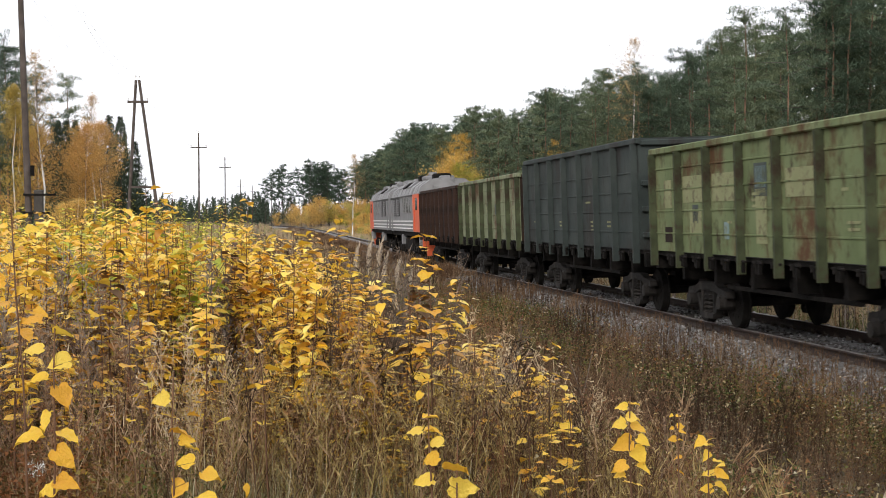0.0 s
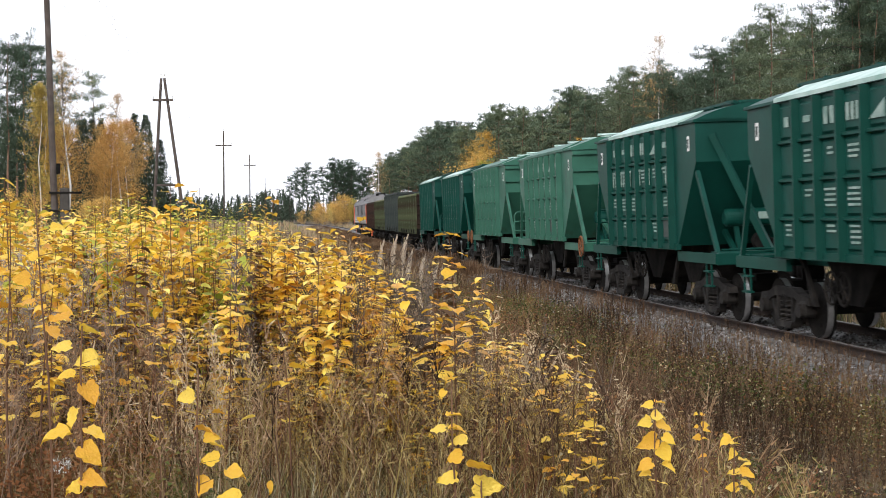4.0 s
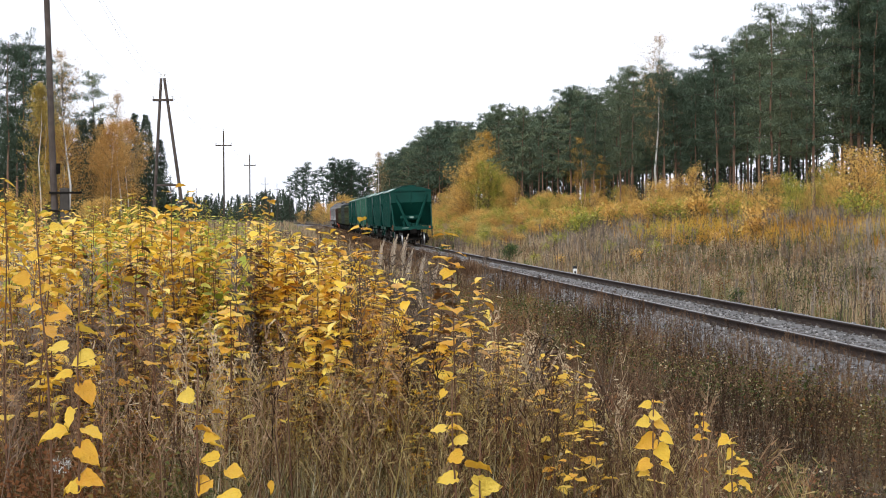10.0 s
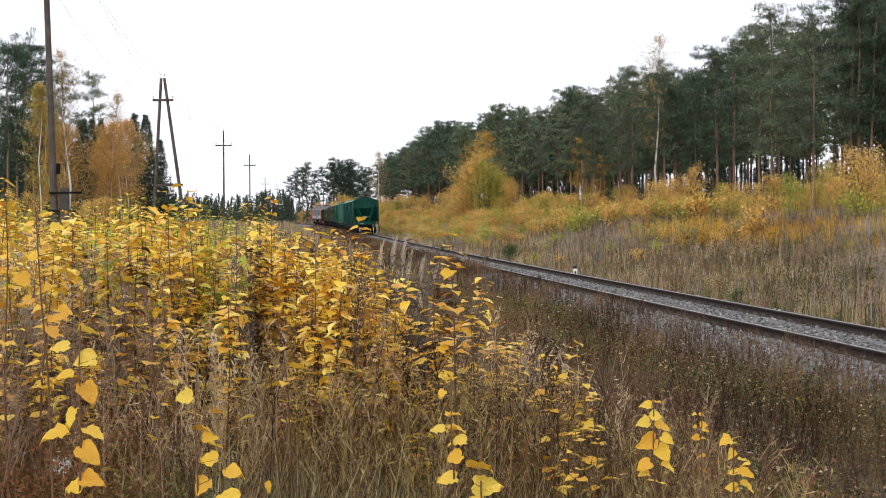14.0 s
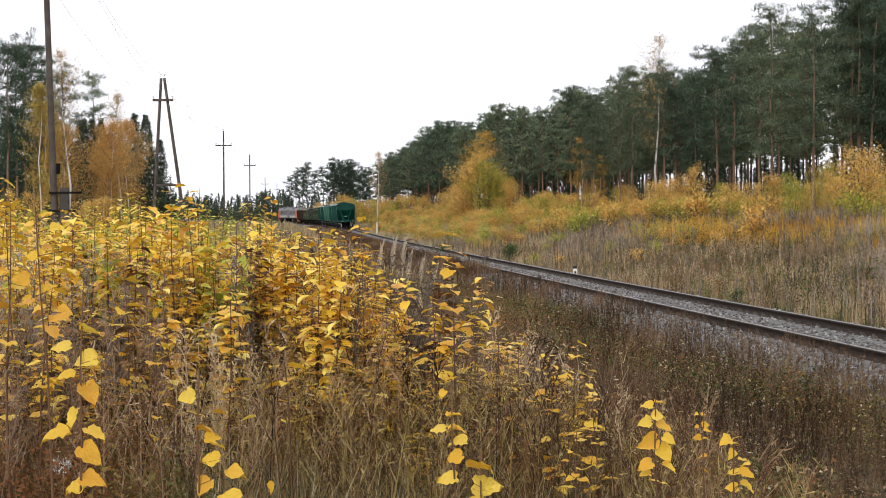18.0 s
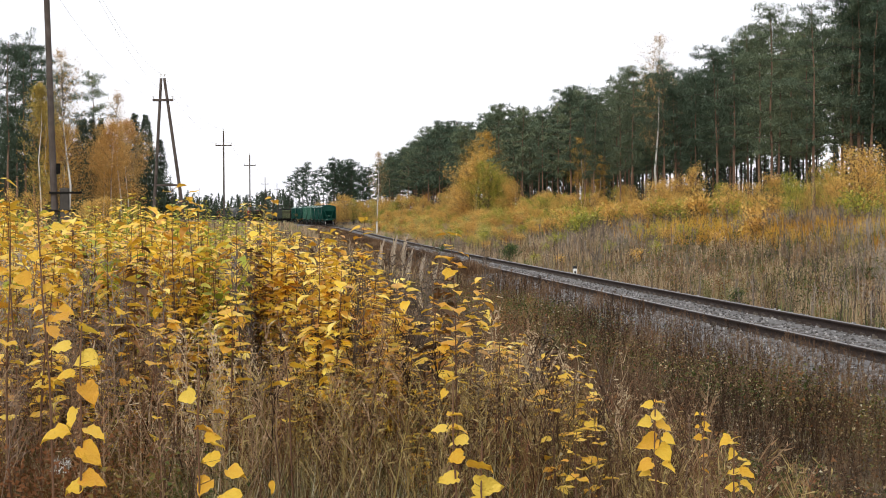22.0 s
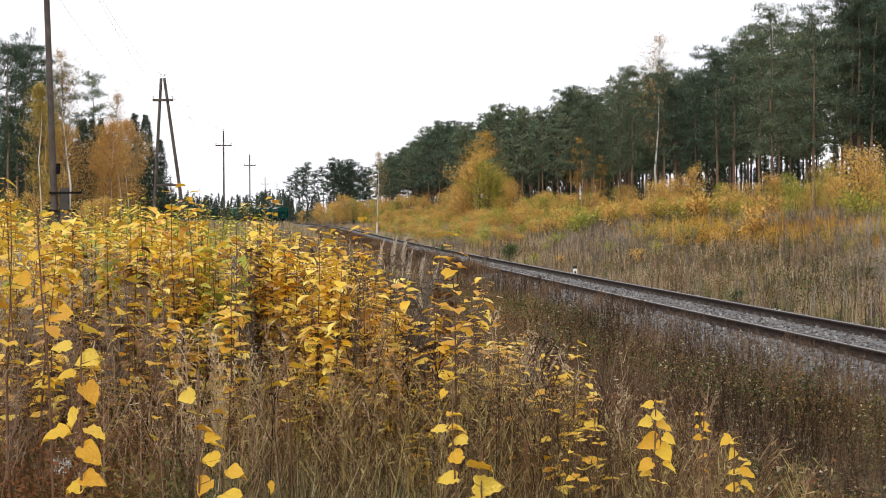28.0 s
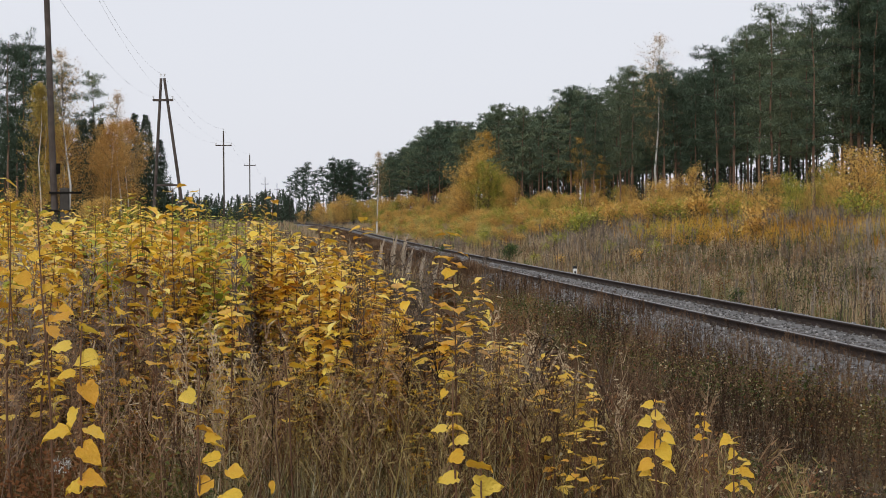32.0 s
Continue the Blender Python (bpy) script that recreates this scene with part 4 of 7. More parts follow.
POLES = [(at_sight(101, 38), 38.0, 9.6), (at_sight(290, 83), 83.0, 9.75), (at_sight(397, 133), 133.0, 9.75), (at_sight(443, 183), 183.0, 9.75),
         (at_sight(470, 281), 281.0, 9.75), (at_sight(491, 333), 333.0, 9.8)]
line_pole(*POLES[0], r=.082, lean=1.6, stub=True, label="dark wooden power pole lashed to a concrete stub")
a_pole(*POLES[1])
for p in POLES[2:]:
    line_pole(*p)
SPAN = [(at_sight(-500, 14), -12.0, 9.6)] + POLES
for k, off, dz in ((0, -.55, -1.0), (1, .55, -1.0), (2, 0, .2)):
    bm = bmesh.new()
    for a, b in zip(SPAN, SPAN[1:]):
        pts = []
        for i in range(13):
            u = i / 12
            pts.append(Vector((a[0] + (b[0] - a[0]) * u + off, a[1] + (b[1] - a[1]) * u, a[2] + (b[2] - a[2]) * u + dz - 1.0 * 4 * u * (1 - u) * .7)))
        for u, v in zip(pts, pts[1:]):
            cyl(bm, u, v, .003, seg=5)
    tagged(part("power_wire", bm, M["wire"], None), "thin bare aluminium wire sagging between the poles", "power line", "wires of the power line")


# ---------- small posts by the track ----------
def track_post(s, off, h, lab):
    x, y, z = on_track(s, off, 0)
    z = lift(x, y)
    p = empty("marker_post", lab, "track marker", "marker posts by the track", pose(x, y, z))
    bm = bmesh.new()
    bx(bm, 0, 0, h / 2 - .1, .15, .15, h + .2, bevel=.02)
    part("post", bm, M["whitepaint"], p)
    bm = bmesh.new()
    bx(bm, 0, 0, h + .04, .152, .152, .12, bevel=.02)
    part("cap", bm, M["blackpaint"], p)
    bm = bmesh.new()
    for k in (0, 1):
        bx(bm, 0, -.079, h - .16 - .13 * k, .07, .006, .09)
    part("painted_bars", bm, M["blackpaint"], p)


track_post(25.0, 2.5, .50, "small white painted marker post with black bars beside the track")
track_post(181, 3.3, 1.9, "white painted post standing by the curve")

# ---------- forms of leaves and stalks ----------
LEAF_V = np.array([(0, 0, 0), (0, .3, -.03), (0, .62, -.05), (0, 1, -.16), (-.26, -.06, .05), (-.46, .24, .07), (-.38, .58, .04), (-.15, .84, -.05),
                   (.26, -.06, .05), (.46, .24, .07), (.38, .58, .04), (.15, .84, -.05)], float)
LEAF_F = np.array([(0, 1, 5, 4), (1, 2, 6, 5), (2, 3, 7, 6), (0, 8, 9, 1), (1, 9, 10, 2), (2, 10, 11, 3)])
LEAF2_V = LEAF_V * (.92, 1.12, 1.1) + np.array([(0, 0, 0), (0, 0, 0), (0, 0, -.05), (.05, -.05, -.16), (0, 0, .04), (0, .02, .10), (.04, 0, .06), (.04, 0, -.08), (0, 0, 0), (.04, 0, .02), (.02, .03, -.03), (.05, 0, -.1)])
LEAF3_V = LEAF_V * (1.05, .92, .6) + np.array([(0, 0, 0), (0, 0, .04), (0, 0, .05), (-.06, 0, -.08), (.03, .04, -.05), (.02, 0, -.12), (0, 0, -.06), (-.04, 0, 0), (0, 0, .06), (-.05, .03, .12), (0, 0, .05), (-.05, .03, .02)])
LEAVES = (LEAF_V, LEAF2_V, LEAF3_V)
FLAT_V = np.array([(0, 0, 0), (0, 1, -.14), (-.46, .3, .07), (.46, .3, .07)], float)
FLAT_F = np.array([(0, 3, 1), (0, 1, 2)])
BLADE_V = np.array([(-.5, 0, 0), (.5, 0, 0), (-.4, .04, .5), (.4, .04, .5), (0, .16, 1.0)], float)
BLADE_F = np.array([(0, 1, 3), (0, 3, 2), (2, 3, 4)])
SLIM_V = np.array([(-.5, 0, 0), (.5, 0, 0), (0, .16, 1.0)], float)
SLIM_F = np.array([(0, 1, 2)])
LF_V = np.array([(-.5, -.2, 0), (.5, -.3, 0), (.05, .7, .1)], float)
LF_F = np.array([(0, 1, 2)])


def stalk_form(seed, twigs, spread=.22, heads=True, thick=1.0):
    """A dry weed of unit height: a thin stalk with upward twigs and small dry tufts."""
    r = np.random.default_rng(seed)
    vs, fs = [], []

    def sliver(a, b, w):
        a, b = np.array(a), np.array(b)
        side = np.cross(b - a, r.normal(size=3))
        side = side / np.linalg.norm(side) * w * thick
        k = len(vs)
        vs.extend([a - side, a + side, b])
        fs.append((k, k + 1, k + 2))
    top = np.array([r.normal(0, .06), r.normal(0, .06), 1.0])
    sliver((0, 0, 0), top * .8, .0055)
    sliver(top * .4, top, .004)
    for _ in range(twigs):
        u = r.uniform(.35, .98)
        a = top * u
        ang, ln = r.uniform(0, 6.28), r.uniform(.08, spread) * (1.2 - .5 * u)
        b = a + np.array([math.cos(ang) * ln * .6, math.sin(ang) * ln * .6, ln])
        sliver(a, b, .0028)
        if heads:
            for _ in range(1 if thick > 1 else 2):
                c = a + (b - a) * r.uniform(.4, 1.1)
                sliver(c - r.normal(0, .010, 3), c + r.normal(0, .016, 3), .0075 if thick > 1 else .0045)
    return np.array(vs), np.array(fs)


def tuft_form(seed, n, width=.012, lean=.35, form=(BLADE_V, BLADE_F)):
    """A tuft of n grass blades of unit height."""
    r = np.random.default_rng(seed)
    return joined([strew(form, r.normal(0, .06, (n, 3)) * (1, 1, 0), turns(r.uniform(0, 6.28, n), r.normal(0, lean, n)),
                         np.stack([np.full(n, width), r.uniform(.5, 1.6, n), r.uniform(.5, 1.0, n)], 1))])


def field(name, label, category, forms, mat, pts, lo, hi, tilt=.12, seed=3):
    """Many weeds of several forms in one mesh, standing on the ground."""
    r = np.random.default_rng(seed)
    pts = np.asarray(pts)
    z = ground_z(pts[:, 0], pts[:, 1])
    d, s = lateral(pts[:, 0], pts[:, 1])
    bed = np.interp(np.abs(d), [0, .9, 1.75, 2.45, 3.1, 3.2], [-.19, -.20, -.225, -.42, -.75, -9]) + np.interp(s, TS, TZ) + CANT * (d / 1.59 + .5)
    z = np.maximum(z, bed)
    at = np.stack([pts[:, 0], pts[:, 1], z - .02], 1)
    which = r.integers(0, len(forms), len(pts))
    chunks = []
    for k, form in enumerate(forms):
        sel = which == k
        n = int(sel.sum())
        h = r.uniform(lo, hi, n)
        wide = h * r.uniform(.8, 1.25, n)
        chunks.append(strew(form, at[sel], turns(r.uniform(0, 6.28, n), r.normal(0, tilt, n)), np.stack([wide, wide, h], 1)))
    v, f = joined(chunks)
    return tagged(piece(name, raw_mesh(name, v, f), mat), label, category, kind="stuff")


def spots(n, y0, y1, d0, d1, seed, power=1.0, margin=1.25, patch=None):
    """Places in view between two distances from the camera and two from the track; patch: a seed and a threshold for scattered patches."""
    r = np.random.default_rng(seed)
    out = np.empty((0, 2))
    while len(out) < n:
        y = y0 + (y1 - y0) * r.random(n * 2) ** power
        x = y * r.uniform(-.2923, .2923, n * 2) * margin
        d, s = lateral(x, y)
        ok = (d > d0) & (d < d1)
        if patch:
            ok &= wavy(d * .55, s * .22, patch[0]) + r.normal(0, .15, len(x)) > patch[1]
        out = np.concatenate([out, np.stack([x, y], 1)[ok]])
    return out[:n]


# ---------- saplings: single shoots with large yellow leaves ----------
SWAY = []


def toothed_leaf(seed):
    """A heart-shaped leaf with a midrib fold, a wavy toothed rim and a hanging tip."""
    r = np.random.default_rng(seed)
    y = np.array([-.10, 0, .12, .26, .40, .54, .67, .79, .90])
    w = np.array([.16, .36, .46, .47, .43, .36, .27, .17, .08])
    vs, fs = [(0, 0, 0)], []
    skew = r.normal(0, .04)
    mid = [(skew * q * q, max(0, q), -.12 * q * q) for q in y] + [(skew + .02, 1.0, -.18)]
    vs = [tuple(m) for m in mid]
    for side in (-1, 1):
        lift, curl = r.normal(.10, .07), r.normal(0, .06)
        k = len(vs)
        for i, (yy, ww) in enumerate(zip(y, w)):
            tooth = 1 + r.normal(0, .07) + (.06 if i % 2 else -.04)
            vs.append((side * ww * tooth + skew * yy * yy, yy + r.normal(0, .012), lift * ww * 2 - .12 * yy * yy + r.normal(0, .025) + curl * math.sin(yy * 5)))
        for i in range(8):
            f = (i, i + 1, k + i + 1, k + i)
            fs.append(f if side < 0 else f[::-1])
        fs.append((8, 9, k + 8))
    me = bpy.data.meshes.new("leaf")
    me.from_pydata(vs, [], fs)
    me.shade_smooth()
    return me


LEAF_MESH = [toothed_leaf(600 + q) for q in range(6)]
for q in LEAF_MESH:
    q.materials.append(M["leaf1"])


def shoot(seed, h, count, leaf, low=.2, droop=-.05):
    """Stem arrays and leaf placements (place, Rz, Rx, Ry, size) of one shoot."""
    r = np.random.default_rng(seed)
    bend = r.normal(0, .035, 2) * h
    us = np.linspace(0, 1, 9)

    def mid(u):
        u = np.asarray(u)
        return np.stack([bend[0] * u ** 2 + .006 * np.sin(u * 9 + seed), bend[1] * u ** 2 + .006 * np.cos(u * 8 + seed), h * u], -1)
    c = mid(us)
    rad = np.interp(us, [0, 1], [.0055 + .002 * h, .0015])
    vs = np.concatenate([c + np.stack([rad * math.cos(a), rad * math.sin(a), 0 * rad], 1) for a in (0, 2.094, 4.189)]).reshape(3, 9, 3)
    fs = []
    for j in range(3):
        for i in range(8):
            k = (j + 1) % 3
            fs.append((j * 9 + i, k * 9 + i, k * 9 + i + 1, j * 9 + i + 1))
    sv, sf = vs.reshape(-1, 3), np.array(fs)
    u = low + (1 - low) * np.sort(r.random(count) ** .8)
    ang = np.arange(count) * 2.4 + r.normal(0, .5, count)
    pet = r.uniform(.008, .032, count)
    node = mid(u)
    base = node + np.stack([np.sin(-ang) * pet, np.cos(-ang) * pet, pet * r.uniform(.1, .7, count)], 1)
    size = leaf * r.uniform(.45, 1.35, count) * np.interp(u, [0, .85, 1], [1.05, 1.0, .7])
    rx = r.normal(droop, .16 - .6 * droop, count)
    ry = r.normal(0, .14, count)
    # leaf stalks
    pv, pf = [], []
    for a, b in zip(node, base):
        k = len(pv)
        pv += [a - (0, 0, .0012), a + (0, 0, .0012), b + (0, 0, .001), b - (0, 0, .001)]
        pf.append((k, k + 1, k + 2, k + 3))
    sv, sf = joined([(sv, sf), (np.array(pv), np.array(pf))])
    return sv, sf, base, ang, rx, ry, size


SAP = "young aspen shoot with yellow heart-shaped leaves"


def hero_sapling(px, Y, top_px, seed, count, leaf=.062, low=.2, sway=1.0, label=SAP):
    """A shoot near the camera; each leaf is a part."""
    x = at_sight(px, Y)
    z0 = lift(x, Y)
    h = 2.04 + (386 - top_px) / FOCAL * Y - z0
    low = max(low, (2.04 - 495 / FOCAL * Y - z0) / h - .04)
    sv, sf, base, ang, rx, ry, size = shoot(seed, h, count, leaf, low, -.5 if Y < 5.6 else -.04)
    p = empty("sapling", label, "sapling", "saplings in the thicket", pose(x, Y, z0 - .02))
    piece("stem", raw_mesh("stem", sv, sf), M["stem"], p)
    for k, (b, a, i, j, q) in enumerate(zip(base, ang, rx, ry, size)):
        lf = piece("leaf", LEAF_MESH[(k * 5 + seed) % 6], None, p)
        lf.matrix_basis = Matrix.Translation(b) @ Matrix.Rotation(a, 4, 'Z') @ Matrix.Rotation(i, 4, 'X') @ Matrix.Rotation(j, 4, 'Y') @ Matrix.Diagonal((q, q, q, 1))
    if sway:
        r = random.Random(seed)
        rows = []
        for t in range(0, 33):
            gust = .25 + (1.0 if 9.5 < t < 14.5 else .3 if 5 < t < 9 else .12 if t > 20 else .4)
            rows.append((t, pose(x, Y, z0 - .02, .25 * gust * sway * math.sin(t * 1.9 + seed), (-.55 * (gust - .35) + .28 * gust * math.sin(t * 2.6 + seed * 1.7)) * sway, 0)))
        SWAY.append((p, rows))
    return p


def posed_sapling(px, Y, top_px, seed, leaves, lean=0.0):
    """A shoot right before the camera: leaves of (across, down, length, way its tip points, tilt of its face)."""
    r = np.random.default_rng(seed)
    x = at_sight(px, Y)
    z0 = lift(x, Y)
    h = 2.04 + (386 - top_px) / FOCAL * Y - z0
    p = empty("sapling", "tall aspen shoot with large yellow heart-shaped leaves", "sapling", "saplings in the thicket", pose(x, Y, z0 - .02))
    bm = bmesh.new()
    for k in range(6):
        a, b = k / 6, (k + 1) / 6
        cyl(bm, (lean * a * a + .004 * math.sin(k * 2.1), 0, h * a), (lean * b * b + .004 * math.sin(k * 2.1 + 2.1), 0, h * b), .0052 - .0032 * a, .0052 - .0032 * b, seg=8)
    part("stem", bm, M["stem"], p)
    for k, (lx, ly, size, way, tilt) in enumerate(leaves):
        q = .86 * size / FOCAL * Y
        c = Vector((at_sight(lx, Y) - x, r.normal(0, .012), 2.04 + (386 - ly) / FOCAL * Y - z0))
        a = radians(way)
        along, face = Vector((math.cos(a), 0, math.sin(a))), Vector((0, -1, 0))
        turn = Matrix.Rotation(-radians(min(80, tilt + 14)), 3, 'X') @ Matrix.Rotation(r.normal(0, .3), 3, along)
        along, face = turn @ along, turn @ face
        R = Matrix((along.cross(face), along, face)).transposed().to_4x4()
        base = c - along * q * .5
        lf = piece("leaf", LEAF_MESH[(k * 5 + seed) % 6], None, p)
        lf.matrix_basis = Matrix.Translation(base) @ R @ Matrix.Diagonal((q * .86, q, q * 1.6, 1))
        bm = bmesh.new()
        u = min(1, max(0, base.z - .01) / h)
        cyl(bm, (lean * u * u, 0, base.z - .012), base, .0012, .0009, seg=5)
        part("leaf_stalk", bm, M["stem"], p)
    rows = []
    for t in range(0, 33):
        gust = .25 + (1.0 if 9.5 < t < 14.5 else .3 if 5 < t < 9 else .12 if t > 20 else .4)
        rows.append((t, pose(x, Y, z0 - .02, 0, (-.3 * (gust - .35) + .16 * gust * math.sin(t * 2.6 + seed * 1.7)), 0)))
    SWAY.append((p, rows))


posed_sapling(134, 4.3, 500, 701, ((102, 599, 44, 195, 62), (146, 623, 50, 192, 50), (107, 654, 46, 188, 48), (157, 685, 54, -62, 12), (124, 726, 44, -105, 18), (91, 759, 60, 201, 74), (170, 750, 52, -33, 48), (159, 792, 58, -46, 8),
                                   (163, 838, 52, -20, 35), (128, 852, 46, 200, 40), (97, 548, 46, 186, 60), (160, 572, 44, -8, 62)), .02)
posed_sapling(96, 4.5, 352, 707, ((36, 478, 40, 184, 50), (120, 468, 42, 5, 55), (118, 536, 36, -20, 40), (60, 440, 42, 175, 58), (88, 412, 38, 190, 45), (128, 430, 34, 0, 60), (40, 520, 40, 190, 62), (75, 500, 34, 200, 50), (104, 388, 30, 10, 50), (80, 366, 28, 170, 40)), -.05)
posed_sapling(345, 4.6, 640, 702, ((327, 690, 38, 190, 40), (346, 719, 40, -10, 45), (363, 749, 44, -8, 60), (374, 764, 34, 0, 50), (368, 803, 40, 185, 20), (418, 825, 46, -22, 45), (357, 852, 44, 235, 25), (398, 871, 56, 180, 15), (392, 716, 30, 0, 62), (436, 727, 30, 190, 60), (385, 775, 30, -15, 60)), .01)
posed_sapling(806, 4.5, 660, 703, ((783, 687, 22, 240, 25), (806, 723, 34, 20, 55), (773, 748, 34, 188, 58), (811, 750, 38, -5, 40), (808, 773, 40, 180, 62), (803, 800, 36, 200, 20), (789, 838, 44, 190, 10), (836, 880, 44, 180, 30)), -.01)
posed_sapling(852, 4.4, 770, 704, ((850, 816, 52, 0, 66), (865, 850, 62, -10, 15)))
posed_sapling(1160, 4.9, 690, 705, ((1144, 710, 26, 170, 45), (1169, 704, 22, 10, 55), (1166, 728, 30, -15, 48), (1139, 741, 30, 190, 35), (1177, 746, 36, -25, 20), (1184, 771, 30, -40, 25), (1144, 776, 46, 205, 5), (1178, 797, 42, -60, 8), (1138, 815, 36, 210, 25), (1183, 819, 32, -40, 45),
                                   (1168, 845, 40, -8, 62), (1140, 832, 26, 180, 50)))
posed_sapling(1246, 5.2, 722, 706, ((1232, 726, 10, 200, 40), (1246, 727, 12, 0, 40), (1233, 749, 10, 200, 40), (1251, 745, 18, 0, 58), (1252, 755, 16, -10, 20), (1234, 768, 18, 190, 30), (1250, 769, 14, 0, 40), (1244, 802, 18, 180, 50), (1250, 828, 16, -30, 40)))
posed_sapling(1300, 5.0, 755, 708, ((1284, 776, 30, 205, 20), (1302, 764, 18, 40, 50), (1302, 777, 22, 20, 50), (1296, 800, 24, 240, 20), (1322, 811, 24, 0, 40), (1300, 829, 30, 182, 50), (1322, 831, 34, -25, 20), (1295, 857, 28, 185, 40), (1326, 858, 34, -30, 15), (1318, 815, 20, 170, 40)))

HEROES = [(470, 4.4, 850, 3, .05, .3), (812, 6.6, 402, 34, .080, .35),
          (912, 7.2, 590, 22, .070, .3), (1005, 7.0, 592, 26, .070, .3), (960, 7.6, 600, 20, .07, .3), (700, 7.6, 500, 22, .075, .35),
          (760, 7.0, 455, 24, .075, .4), (560, 7.4, 400, 28, .085, .45), (605, 9.5, 380, 30, .085, .4), (470, 8.5, 345, 28, .085, .4), (350, 9.0, 325, 30, .09, .4), (312, 8.0, 322, 16, .105, .6),
          (30, 7.2, 305, 30, .085, .35), (65, 6.4, 430, 24, .085, .4), (230, 7.0, 450, 22, .085, .4), (400, 6.6, 480, 20, .085, .45), (1060, 6.4, 690, 18, .06, .3), (1020, 6.0, 760, 14, .06, .3), (1045, 6.7, 640, 22, .065, .3), (985, 6.6, 620, 20, .065, .3),
          (774, 6.9, 470, 22, .07, .4), (840, 7.2, 520, 20, .07, .4), (690, 8.6, 520, 26, .07, .3), (722, 8.2, 545, 24, .07, .3), (668, 9.6, 440, 30, .07, .3), (735, 8.8, 590, 22, .07, .3), (880, 7.6, 560, 20, .065, .35),
          (520, 6.2, 520, 16, .08, .5), (640, 8.2, 440, 26, .08, .4), (280, 6.0, 560, 12, .08, .5), (228, 9.0, 326, 26, .08, .4), (165, 8.5, 370, 26, .08, .4), (10, 6.0, 345, 20, .085, .4)]
for k, (px, Y, top, n, lf, low) in enumerate(HEROES):
    hero_sapling(px, Y, top, 100 + k, n, lf * .84, low)

# the rest of the thicket: shared shoots
SHOOTS, SHAPES = [], []
for k in range(14):
    h = 1.0 + .04 * k
    sv, sf, base, ang, rx, ry, size = shoot(300 + k, 1.25, 44 + (k * 7) % 18, .062, (.5, .36, .44, .28)[k % 4])
    tri = np.arange(len(base)) % 3
    v, f = joined([strew((LEAVES[q], LEAF_F), base[tri == q], turns(ang[tri == q], rx[tri == q], ry[tri == q]), size[tri == q]) for q in range(3)])
    SHAPES.append(((sv, sf), strew((FLAT_V, FLAT_F), base, turns(ang, rx, ry), size), (v, f)))
    sm = raw_mesh("stem", sv, sf)
    sm.materials.append(M["stem"])
    greenish = k % 7 == 3
    lm = raw_mesh("foliage", v, f, True)
    lm.materials.append(M["leafg"] if greenish else M["leafd"] if k == 12 else M["leaf"])
    SHOOTS.append((sm, lm, "young shoot with greenish yellow leaves" if greenish else "young shoot with dark withered leaves" if k == 12 else SAP))


def canopy(x, y, z0, h, r):
    """The height of a shoot, held under the thicket's uneven upper edge."""
    px = 784 + FOCAL * x / y
    edge = np.interp(px, [-60, 0, 25, 60, 110, 200, 228, 262, 318, 350, 395, 445, 468, 492, 560, 620, 660, 700, 800], [312, 308, 312, 352, 362, 352, 330, 348, 332, 340, 358, 338, 342, 384, 390, 400, 425, 440, 480])
    return max(.45, min(h, 2.04 - (edge + 95 * r.random() ** 1.6 - 386) / FOCAL * y - z0))


def thicket(n, y0, y1, d0, d1, seed, power, lo, hi, greens=0.5):
    r = np.random.default_rng(seed)
    for x, y in spots(n, y0, y1, d0, d1, seed, power, 1.1):
        k = int(r.choice([0, 1, 2, 4, 5, 6, 7, 8, 9, 11, 13, 0, 5, 1, 2, 4, 6, 7, 8, 9, 12, 12]))
        if r.random() < greens * np.clip((y - 7) / 4, 0, 1.3) and -.235 * y < x < -.12 * y:
            k = 3 if r.random() < .5 else 10
        sm, lm, lab = SHOOTS[k]
        z = lift(x, y)
        h = canopy(x, y, z, r.uniform(lo, hi), r)
        p = empty("sapling", lab, "sapling", "saplings in the thicket", pose(x, y, z - .02, r.normal(0, 2.5), r.normal(0, 2.5), r.uniform(0, 360)))
        p.scale = (1, 1, h / 1.25)
        piece("stem", sm, None, p)
        piece("foliage", lm, None, p)


thicket(42, 6.8, 8.6, -40, -9.0, 10, 1.0, .8, 1.3)
thicket(46, 7.6, 10.5, -11.5, -8.3, 15, 1.0, .55, .95)
thicket(44, 6.7, 8.8, -40, -9.2, 17, 1.0, .5, .85)
thicket(135, 8.2, 13, -40, -9.45, 11, 1.0, .95, 1.62)


